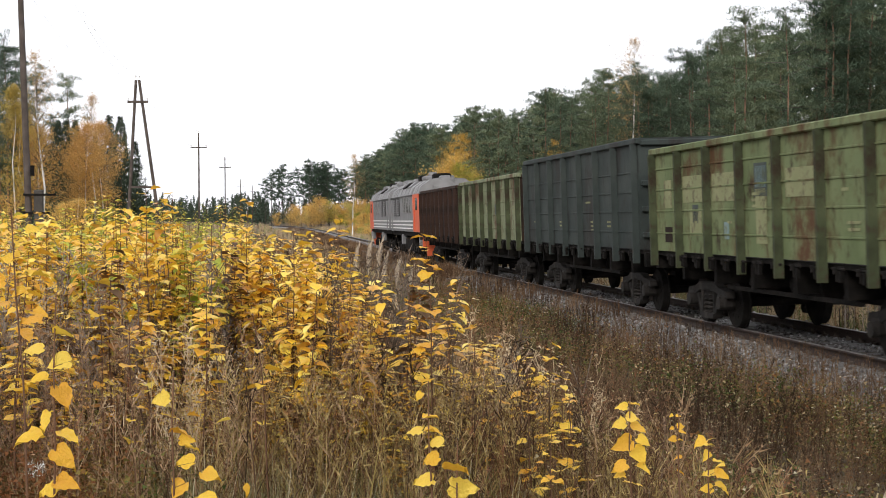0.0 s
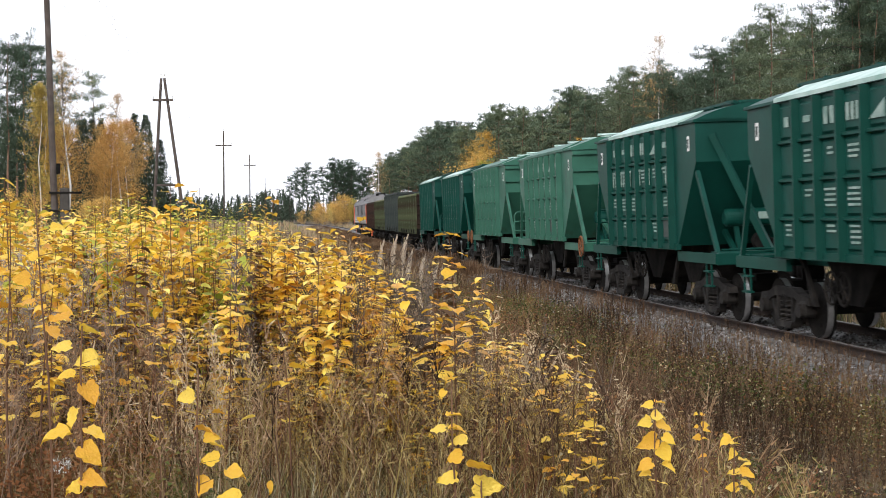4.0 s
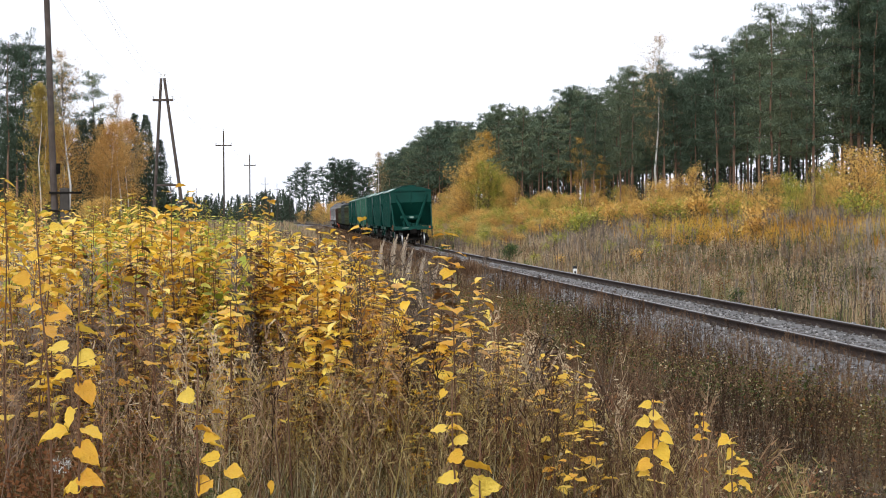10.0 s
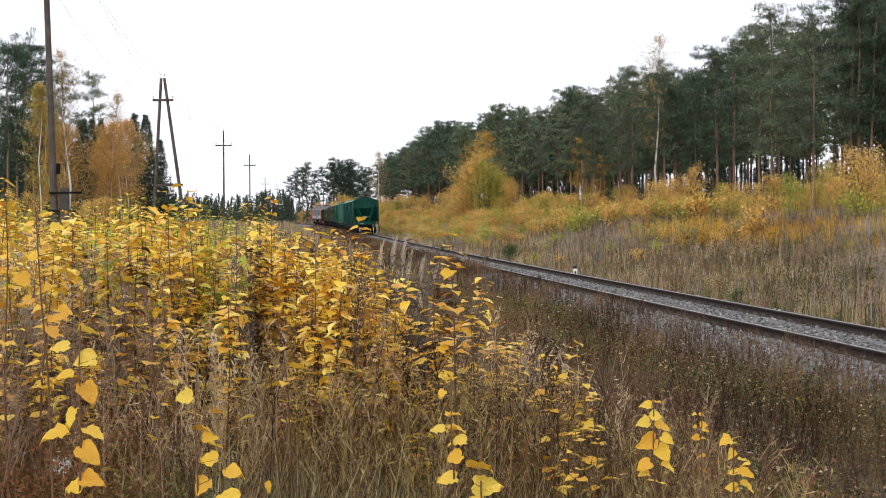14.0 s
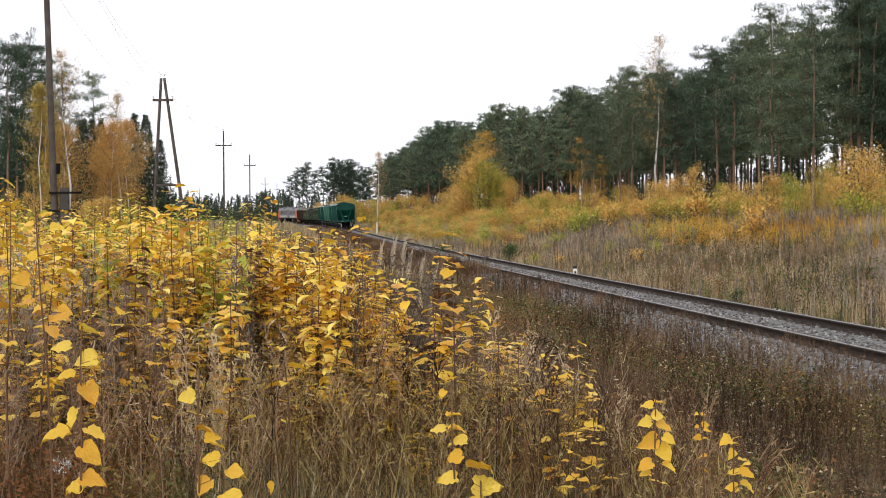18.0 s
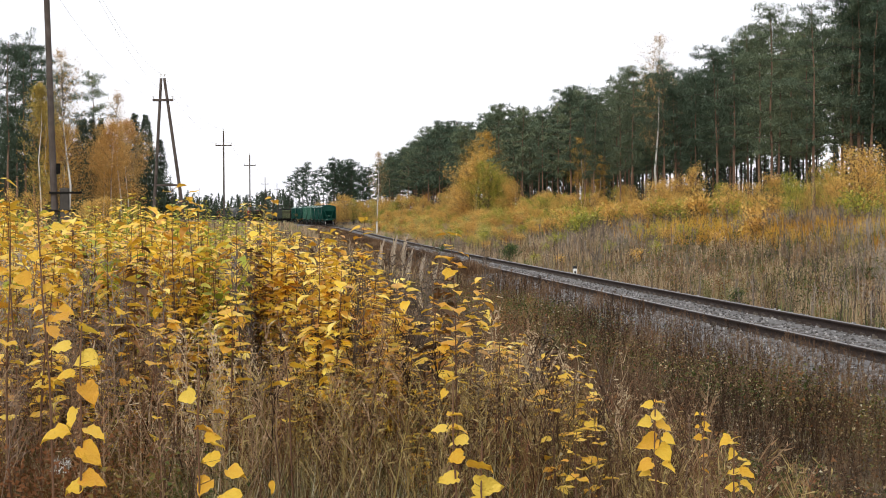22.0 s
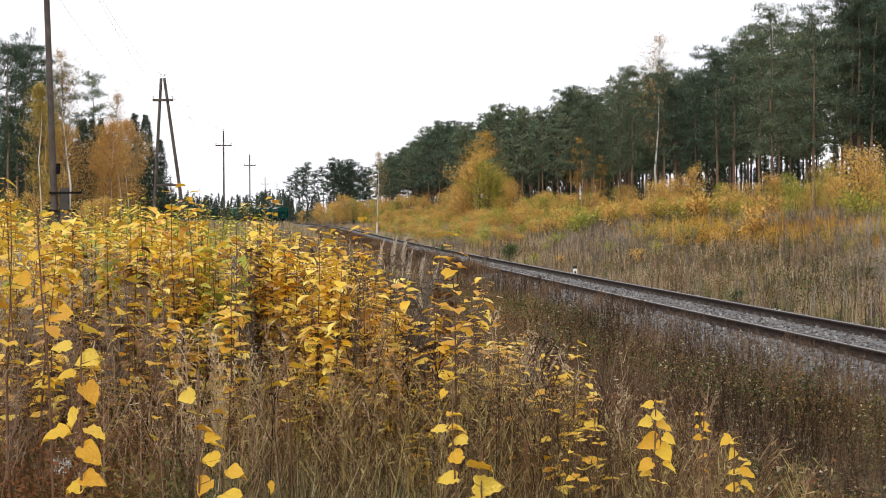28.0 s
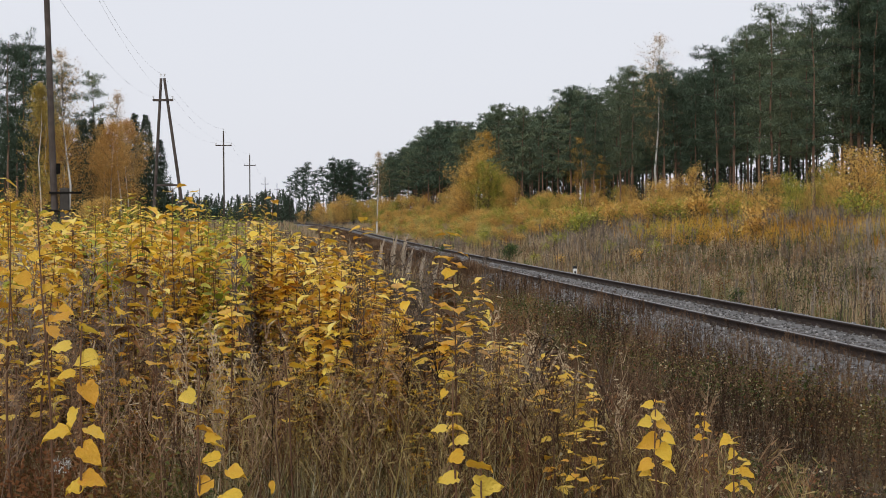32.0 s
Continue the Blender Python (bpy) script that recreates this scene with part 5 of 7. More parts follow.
def thicket_mass(n, y0, y1, d0, d1, seed, lo, hi, label="dense thicket of yellow-leaved aspen shoots", near=False, beyond=9, green=(.6, -.09)):
    """The farther shoots, too many to count, in one mesh for stems and one for leaves."""
    r = np.random.default_rng(seed)
    pts = spots(n, y0, y1, d0, d1, seed, 1.1, 1.1)
    pts = pts[pts[:, 0] < beyond * pts[:, 1]]
    z = ground_z(pts[:, 0], pts[:, 1])
    stems, leaves, greens = [], [], []
    for (x, y), zz in zip(pts, z):
        k = int(r.choice([0, 1, 2, 4, 5, 6, 7, 8, 9, 11, 13]))
        if r.random() < green[0] and x < green[1] * y:
            k = 3 if r.random() < .5 else 10
        (sv, sf), (lv, lf) = SHAPES[k][0], SHAPES[k][2 if near else 1]
        a, h = r.uniform(0, 6.28), canopy(x, y, zz, r.uniform(lo, hi), r) / 1.25
        c, q = math.cos(a), math.sin(a)
        R = np.array([(c, -q, 0), (q, c, 0), (0, 0, h)])
        o = np.array([x, y, zz - .02])
        stems.append((sv @ R.T + o, sf))
        (greens if k in (3, 10) else leaves).append((lv @ R.T + o, lf))
    p = tagged(piece("sapling_thicket", raw_mesh("sapling_thicket", *joined(leaves), True), M["leaf"]), label, "saplings", kind="stuff")
    piece("stems", raw_mesh("stems", *joined(stems)), M["stem"], p)
    piece("green_leaves", raw_mesh("green_leaves", *joined(greens), True), M["leafg"], p, "greenish yellow leaves")


thicket_mass(330, 13, 50, -40, -9.7, 14, 1.25, 1.95)
thicket_mass(270, 8.6, 14, -40, -9.3, 16, .55, 1.15, "low yellow-leaved aspen shoots under the tall ones", True)
thicket_mass(150, 8.0, 12.5, -40, -9.5, 20, .95, 1.5, "yellow-leaved aspen shoots filling the thicket", True, 9, (.1, -.13))
thicket_mass(110, 7.8, 12.5, -40, -9.6, 18, 1.1, 1.6, "crowded yellow-leaved aspen shoots near the dark pole", True, -.15, (.12, -.13))
thicket_mass(60, 9.5, 12, -40, -9.6, 19, 1.4, 1.75, "crowded greenish aspen shoots before the A-frame pole", True, -.165, (.75, -.165))

# reed plumes at the thicket's edge
for px, Y, top, lean in ((688, 11, 416, 2), (699, 11.3, 414, 4), (716, 11.6, 440, 2), (729, 12.2, 450, 5), (742, 12.0, 462, 8), (662, 11.8, 424, 3), (1480, 3.6, 852, 14)):
    x = at_sight(px, Y)
    z0 = lift(x, Y)
    h = 2.04 + (386 - top) / FOCAL * Y - z0
    p = empty("reed", "dry reed stalk with a pale feathery plume", "reed", "reeds by the thicket", pose(x, Y, z0 - .02, 0, lean * .7, 0))
    bm = bmesh.new()
    cyl(bm, (0, 0, 0), (0, 0, h), .004, .002, seg=6)
    part("stalk", bm, M["straw"], p)
    r = np.random.default_rng(int(px))
    n = 420
    u = r.random(n)
    ln = r.uniform(.2, .3)
    rad = (.021 * np.sin(np.clip(u * 2.9 + .2, 0, 3.1)) + .003) * r.random(n) ** .5
    a = r.uniform(0, 6.28, n)
    droop = .02 * np.sign(lean) * np.maximum(0, u - .4) ** 2 * 4
    at = np.stack([rad * np.cos(a) + droop, rad * np.sin(a), h - ln + u * ln], 1)
    v, f = strew((BLADE_V, BLADE_F), at, turns(a + 1.57, -r.uniform(.0, .4, n)), np.stack([np.full(n, .0035), np.full(n, .02), r.uniform(.02, .04, n)], 1))
    piece("plume", raw_mesh("plume", v, f), M["plume"], p)

# ---------- weeds and grass ----------
def brush_form(seed, twigs, thick=1.0, bushy=.5):
    """A dry mugwort of unit height: a straight stem wrapped in short upright twigs, denser to the top."""
    r = np.random.default_rng(seed)
    n = twigs
    top = np.array([r.normal(0, .07), r.normal(0, .07), 1.0])
    u = 1 - bushy * 1.6 * r.random(n) ** 1.2
    u = np.clip(u, .12, 1)
    a, ln = r.uniform(0, 6.28, n), r.uniform(.07, .20, n) * np.interp(u, [0, .6, 1], [.7, 1.2, .7])
    out = r.uniform(.25, .7, n)
    A = top[None] * u[:, None]
    B = A + np.stack([np.cos(a) * ln * out, np.sin(a) * ln * out, ln], 1)
    n2 = 2 * n
    pick = np.repeat(np.arange(n), 2)
    C = A[pick] + (B - A)[pick] * r.uniform(.35, 1.1, (n2, 1)) + r.normal(0, .006, (n2, 3))
    D = C + r.normal(0, .018, (n2, 3)) + (0, 0, .008)
    P, Q = np.concatenate([[(0, 0, 0), top * .45], A, C]), np.concatenate([[top * .85, top * 1.03], B, D])
    w = np.concatenate([[.0055, .004], np.full(n, .0021), np.full(n2, .0042)]) * thick
    side = np.cross(Q - P, r.normal(size=P.shape))
    side = side / np.linalg.norm(side, axis=1, keepdims=True) * w[:, None]
    return np.stack([P - side, P + side, Q], 1).reshape(-1, 3), np.arange(3 * len(P)).reshape(-1, 3)


BRUSH = [brush_form(200 + k, 34 + 4 * k, .9, .35 + .07 * k) for k in range(5)]
MIDBRUSH = [brush_form(210 + k, 24 + 2 * k, 1.9, .4 + .06 * k) for k in range(5)]
FARBRUSH = [brush_form(220 + k, 13 + k, 4.2, .45 + .06 * k) for k in range(5)]
STALKS = [stalk_form(k, 7 + k) for k in range(5)]
STOUT = [stalk_form(k + 10, 5 + k, thick=3.0) for k in range(5)]
FINE = [stalk_form(20 + k, 8, .32, thick=2.2) for k in range(6)]
TUFTS = [tuft_form(40 + k, 10, .007 + .003 * k, .8) for k in range(5)]
BIGTUFTS = [tuft_form(60 + k, 13, .06, .25, (SLIM_V, SLIM_F)) for k in range(5)]
BANKTUFTS = [tuft_form(65 + k, 12, .035, .4, (SLIM_V, SLIM_F)) for k in range(5)]
HAIRY = [stalk_form(50 + k, 20, .26, thick=.9) for k in range(4)]
UMBELS = []
for k in range(4):
    q = np.random.default_rng(90 + k)
    m = 26
    sv, sf = stalk_form(95 + k, 3, .12, False, 1.5)
    a, d = q.uniform(0, 6.28, m), np.sqrt(q.random(m)) * .045
    rays = strew((SLIM_V, SLIM_F), np.tile((0, 0, .9), (m, 1)) + np.zeros((m, 3)), turns(a, -q.uniform(.2, .9, m)), np.stack([np.full(m, .004), np.full(m, .01), np.full(m, .06)], 1))
    seeds = strew((LF_V, LF_F), np.stack([np.cos(a) * d, np.sin(a) * d, .97 + q.normal(0, .012, m)], 1), turns(a, q.normal(0, .5, m)), q.uniform(.012, .028, m))
    UMBELS.append(joined([(sv, sf), rays, seeds]))
FINEFORBS = []
for k in range(3):
    q = np.random.default_rng(180 + k)
    m = 100
    hh = q.uniform(.1, 1, m)
    FINEFORBS.append(strew((LF_V, LF_F), np.stack([q.normal(0, .25, m), q.normal(0, .25, m), hh], 1), turns(q.uniform(0, 6.28, m), q.normal(0, .7, m)), q.uniform(.018, .045, m)))
SPECKS = []
for k in range(4):
    q = np.random.default_rng(190 + k)
    m = 36
    SPECKS.append(strew((LF_V, LF_F), np.stack([q.normal(0, .3, m), q.normal(0, .3, m), q.uniform(.1, 1, m)], 1), turns(q.uniform(0, 6.28, m), q.normal(0, .8, m)), q.uniform(.025, .065, m)))
SMALLFORBS = []
for k in range(4):
    q = np.random.default_rng(80 + k)
    m = 60
    hh = q.uniform(.15, 1, m)
    SMALLFORBS.append(strew((LF_V, LF_F), np.stack([q.normal(0, .22, m), q.normal(0, .22, m), hh], 1), turns(q.uniform(0, 6.28, m), q.normal(0, .6, m)), q.uniform(.04, .085, m)))
MATTED = [tuft_form(130 + k, 13, .012, 1.3, (SLIM_V, SLIM_F)) for k in range(4)]
# under and before the saplings
field("dry_weeds", "tall brown dry weed stalks crowding the thicket floor", "weeds", STALKS, M["dry"], spots(2000, 7.6, 13, -40, -8.4, 21, .8), .45, 1.0)
field("dry_weeds", "dark straight stalks before the thicket", "weeds", STALKS + BRUSH[:2], M["drydark"], spots(220, 5.8, 8.4, -40, -8.0, 49, .8), .45, 1.0)
field("dry_weeds", "pale straw-coloured stalks before the thicket", "weeds", STALKS + HAIRY, M["dry"], spots(620, 5.8, 9.0, -40, -8.0, 55, .8), .4, .95)
field("dry_weeds", "thin rust-red weeds in the foreground", "weeds", HAIRY + BRUSH[:1], M["dryrust"], spots(480, 6.3, 9.8, -40, -7.8, 52, 1.0), .3, .72, .14)
field("dead_umbels", "dead dark brown flower heads on stiff stalks", "weeds", UMBELS, M["umbel"], spots(200, 6.8, 12, -40, -9.6, 43, .8), .6, 1.0, .1)
field("mugwort", "grey-brown dry mugwort among the saplings", "weeds", BRUSH, M["greyweed"], spots(560, 7.2, 14, -40, -9.0, 44, .9), .7, 1.25, .10)
field("mugwort", "brown mugwort among the saplings", "weeds", BRUSH, M["dry"], spots(420, 6.6, 13, -40, -8.6, 57, .9), .5, 1.0, .10)
field("dry_weeds", "brown dry weed stalks among the farther saplings", "weeds", STOUT + MIDBRUSH[:2], M["dry"], spots(1700, 13, 45, -40, -8.6, 22, 1.4), .5, 1.0)
field("dry_weeds", "fine rust-brown weeds under the saplings", "weeds", FINE, M["dry"], spots(1400, 7.5, 16, -40, -7.6, 28, .9), .25, .55)
field("grass", "straw-coloured grass tufts under the saplings", "grass", TUFTS, M["straw"], spots(1500, 6.4, 10, -40, -9.3, 25, .9, patch=(33.0, -.1)), .25, .60, .55)
field("grass", "bleached matted grass at the thicket's foot", "grass", MATTED, M["palegrass"], spots(4200, 6.6, 10.5, -40, -8.2, 58, .9, patch=(35.0, .0)), .2, .45, .6)
field("grass", "green grass tufts near the path", "grass", TUFTS, M["grass"], spots(3200, 6.4, 9.6, -40, -9.3, 26, .9, patch=(31.0, -.1)), .18, .42, .6)
field("low_forbs", "low dark green forbs between the dry stalks", "weeds", FINEFORBS, M["forb"], spots(1100, 6.6, 9.6, -40, -8.4, 59, .9), .1, .34, .3)
mid = spots(4000, 6.9, 9.8, -40, -7.6, 64, .9)
field("grass", "pale straw and grey-green grass before the thicket", "grass", TUFTS + MATTED, M["palegrass"], mid[mid[:, 0] > -.19 * mid[:, 1]][:2300], .28, .58, .4)
near = spots(5000, 5.9, 7.6, -40, -7.8, 66, .9)
near = near[(near[:, 0] > -.16 * near[:, 1]) & (wavy(near[:, 0] * 2, near[:, 1] * 1.5, 40) > -.25)]
field("grass", "bleached grass clumps standing before the stalks", "grass", TUFTS, M["palegrass"], near[:850], .3, .62, .45)
field("dry_weeds", "olive and tawny stalks standing before the thicket", "weeds", STALKS + HAIRY, M["tawny"], near[850:1450], .4, .85, .15)
left = spots(5000, 5.7, 8.4, -40, -8.4, 62, .9)
field("low_forbs", "dense dark green forbs and grass at the thicket's foot", "weeds", FINEFORBS + TUFTS[:2], M["forb"], left[left[:, 0] < -.17 * left[:, 1]][:700], .3, .6, .3)
# the slope down to the track
field("mugwort", "dark brown dry mugwort covering the slope to the track", "weeds", BRUSH, M["brushdark"], spots(1000, 7, 17, -9.6, -2.8, 23, 1.0, patch=(9.0, -.25)), .28, .62, .12)
field("mugwort", "grey-brown mugwort tufts on the slope", "weeds", BRUSH, M["brush"], spots(700, 7, 18, -9.4, -2.6, 47, 1.0, patch=(14.0, .0)), .35, .72, .12)
field("mugwort", "rust-red dry herbs at the edge of the thicket", "weeds", HAIRY + BRUSH[:2], M["dryrust"], spots(420, 6.2, 9.5, -10.2, -7.2, 69, 1.0), .3, .62, .15)
field("mugwort", "rust-red dry weeds in patches on the slope", "weeds", BRUSH + HAIRY, M["dryrust"], spots(700, 7, 20, -9.4, -3.0, 60, 1.0, patch=(16.0, .1)), .25, .5, .15)
field("litter", "withered leaves and low rusty herbs on the near slope", "weeds", SPECKS, M["speck"], spots(1700, 7, 16, -9.6, -2.8, 67, 1.0, patch=(5.0, -.15)), .25, .6, .3)
field("litter", "withered leaves and low rusty herbs in the ditch", "weeds", SPECKS, M["speck"], spots(2600, 14, 42, -9.6, -2.6, 68, 1.1, patch=(5.0, -.15)), .35, .72, .3)
field("seed_fluff", "pale seed heads and straw bits strewn over the slope", "weeds", SPECKS[:2], M["palegrass"], spots(170, 7, 17, -9.8, -2.8, 71, 1.0), .3, .6, .3)
field("seed_fluff", "pale seed heads and straw bits strewn in the ditch", "weeds", SPECKS[:2], M["palegrass"], spots(200, 15, 40, -9.6, -2.4, 72, 1.0), .35, .65, .3)
field("mugwort", "brown dry mugwort in the ditch", "weeds", MIDBRUSH, M["brush"], spots(1900, 15, 46, -9.8, -2.0, 45, 1.1, patch=(14.0, -.22)), .34, .70, .12)
field("mugwort", "dark dry mugwort in the ditch", "weeds", MIDBRUSH, M["brushdark"], spots(1300, 15, 46, -9.2, -2.4, 37, 1.1, patch=(9.0, -.05)), .3, .6, .12)
field("mugwort", "rust-red dry weeds in the ditch", "weeds", MIDBRUSH, M["dryrust"], spots(900, 15, 40, -9.4, -3.0, 65, 1.1, patch=(16.0, .0)), .3, .6, .12)
field("mugwort", "brown dry mugwort along the track", "weeds", FARBRUSH, M["brush"], spots(3200, 42, 110, -10, -1.9, 61, 1.2), .35, .72, .12)
field("dry_weeds", "low brown weeds over the ballast's shoulder", "weeds", FARBRUSH, M["dryred"], spots(1500, 34, 150, -3.4, -1.25, 24, 1.3), .22, .46)
field("dry_weeds", "brown weeds crowding the near rail", "weeds", FARBRUSH, M["dryred"], spots(1200, 44, 90, -2.6, -1.0, 41, 1.1), .18, .36)
field("dry_weeds", "thin brown weeds at the ballast's edge", "weeds", MIDBRUSH, M["brush"], spots(1500, 18, 46, -3.8, -2.0, 29, 1.0, patch=(21.0, -.05)), .25, .5)
field("dry_weeds", "brown weeds hiding the foot of the near rail", "weeds", MIDBRUSH, M["dryred"], spots(1300, 17, 60, -2.1, -.98, 48, 1.0, patch=(21.0, -.1)), .14, .30)
field("dry_weeds", "brown grass hiding the far stretch of the near rail", "weeds", BIGTUFTS, M["dryred"], spots(2800, 60, 230, -2.2, -.98, 53, 1.2), .25, .45)
field("grass", "straw-coloured tufts scattered on the slope", "grass", TUFTS, M["straw"], spots(160, 9, 50, -9.2, -2.6, 38, 1.1, patch=(3.0, .2)), .15, .4, .3)
field("ditch_forbs", "low leafy green and reddish forbs in the ditch", "weeds", SMALLFORBS, M["forb"], spots(1900, 14, 50, -9.4, -3.0, 39, 1.1, patch=(5.0, .0)), .32, .66, .25)
field("ditch_forbs", "small leafy forbs on the near slope", "weeds", SMALLFORBS, M["forb"], spots(1300, 6.8, 15, -9.4, -3.0, 50, 1.0, patch=(5.0, .05)), .25, .55, .25)
field("mugwort", "grey dry mugwort patches on the bank", "weeds", FARBRUSH + MIDBRUSH[:2], M["greyweed"], spots(1800, 26, 130, 2.8, 16, 46, 1.1, patch=(17.0, -.15)), .5, 1.0, .12)
field("mugwort", "brown dry mugwort along the foot of the bank", "weeds", FARBRUSH + MIDBRUSH[:2], M["dry"], spots(1700, 26, 110, 2.9, 8.5, 63, 1.1), .4, .85, .12)
field("bank_grass", "tall tawny grass and dry weeds on the bank", "grass", BANKTUFTS + STOUT[:3], M["bankgrass"], spots(8000, 26, 130, 3.0, 24, 31, 1.2, patch=(12.0, -.35)), .35, .80, .3)
field("bank_grass", "tawny grass on the far bank", "grass", BIGTUFTS, M["bankgrass"], spots(5500, 120, 340, 2.6, 26, 32, 1.0), .5, 1.0, .3)
field("bank_weeds", "grey-brown dry weeds in patches on the bank", "weeds", FARBRUSH, M["greyweed"], spots(1500, 26, 130, 3.0, 15, 33, 1.1, patch=(4.0, -.1)), .5, 1.05)
field("bank_grass", "green patches of grass on the bank", "grass", BIGTUFTS, M["grass"], spots(800, 26, 200, 2.8, 13, 34, 1.0, patch=(6.0, .3)), .35, .7)
field("bank_forbs", "leafy green and russet forbs on the bank", "weeds", SMALLFORBS, M["forb"], spots(1700, 26, 120, 3.0, 15, 40, 1.0, patch=(7.0, .0)), .4, .85, .25)
field("golden_grass", "golden autumn grass along the top of the bank", "grass", BIGTUFTS, M["bankgold"], spots(5500, 40, 320, 9, 25, 36, 1.0, patch=(8.0, -.15)), .5, 1.0, .3)
field("dry_weeds", "tall rusty weeds beside the far track", "weeds", BIGTUFTS, M["dryred"], spots(3000, 60, 230, -5.5, -1.25, 51, 1.2), .40, .75)
field("dry_weeds", "tall reddish weeds inside the far bend", "weeds", BIGTUFTS, M["dryred"], spots(1700, 120, 340, -4.5, -1.1, 54, 1.0), .35, .65)
field("meadow_grass", "pale dry grass beyond the thicket", "grass", BIGTUFTS, M["bankgrass"], spots(3600, 45, 320, -60, -3.2, 35, 1.2), .5, 1.0)


# a bleached seed head low before the thicket
x, y = at_sight(104, 6.2), 6.2
z = lift(x, y)
h = 2.04 - (822 - 386) / FOCAL * y - z
carrot = empty("seed_head", "bleached curled seed head on a thin dry stalk", "dry flower", "", pose(x, y, z))
bm = bmesh.new()
cyl(bm, (0, 0, -.02), (.01, 0, h - .03), .003, .002, seg=6)
part("stalk", bm, M["straw"], carrot)
r = np.random.default_rng(88)
n = 150
a, b = r.uniform(0, 6.28, n), np.arccos(r.uniform(-1, .75, n))
at = np.stack([np.sin(b) * np.cos(a) * .038, np.sin(b) * np.sin(a) * .038, h + np.cos(b) * .032], 1)
v, f = strew((SLIM_V, SLIM_F), at, turns(r.uniform(0, 6.28, n), r.uniform(.3, 2.6, n)), np.stack([np.full(n, .0045), np.full(n, .02), r.uniform(.012, .03, n)], 1))
piece("curled_rays", raw_mesh("curled_rays", v, f), M["lace"], carrot)

# a bare forked twig in the ditch
x, y = at_sight(1072, 13.0), 13.0
twig = empty("dead_twig", "bare forked grey twig standing in the ditch", "twig", "", pose(x, y, lift(x, y)))
bm = bmesh.new()
for p, q, r0, r1 in (((0, 0, -.05), (.01, 0, .45), .008, .006), ((.01, 0, .45), (-.10, .02, .78), .005, .002), ((.01, 0, .45), (.10, -.02, .88), .005, .002), ((-.04, 0, .6), (-.02, .03, .72), .003, .0015)):
    cyl(bm, p, q, r0, r1, seg=6)
part("branch", bm, M["greyweed"], twig)

# ---------- trees ----------
def limb_mesh(segs, n=6):
    """Tapered limbs with n sides: a list of (from, to, radius, radius)."""
    vs, fs = [], []
    for a, b, r1, r2 in segs:
        a, b = np.array(a, float), np.array(b, float)
        d = (b - a) / np.linalg.norm(b - a)
        u = np.cross(d, (.31, .95, .02))
        u /= np.linalg.norm(u)
        w = np.cross(d, u)
        k = len(vs)
        for c, r in ((a, r1), (b, r2)):
            for j in range(n):
                t = 2 * math.pi * j / n
                vs.append(c + (u * math.cos(t) + w * math.sin(t)) * r)
        for j in range(n):
            fs.append((k + j, k + (j + 1) % n, k + n + (j + 1) % n, k + n + j))
    return np.array(vs), np.array(fs)


def spray_form(seed, n, ln, wd, flat=1.0):
    """A clump of needle sprays of about half a metre."""
    r = np.random.default_rng(seed)
    v, f = strew((SLIM_V, SLIM_F), r.normal(0, .15, (n, 3)) * (1, 1, .5 * flat), turns(r.uniform(0, 6.28, n), -np.abs(r.normal(1.1, .4, n))),
                 np.stack([np.full(n, wd), np.full(n, ln * .4), r.uniform(.6, 1.1, n) * ln], 1))
    return v, f


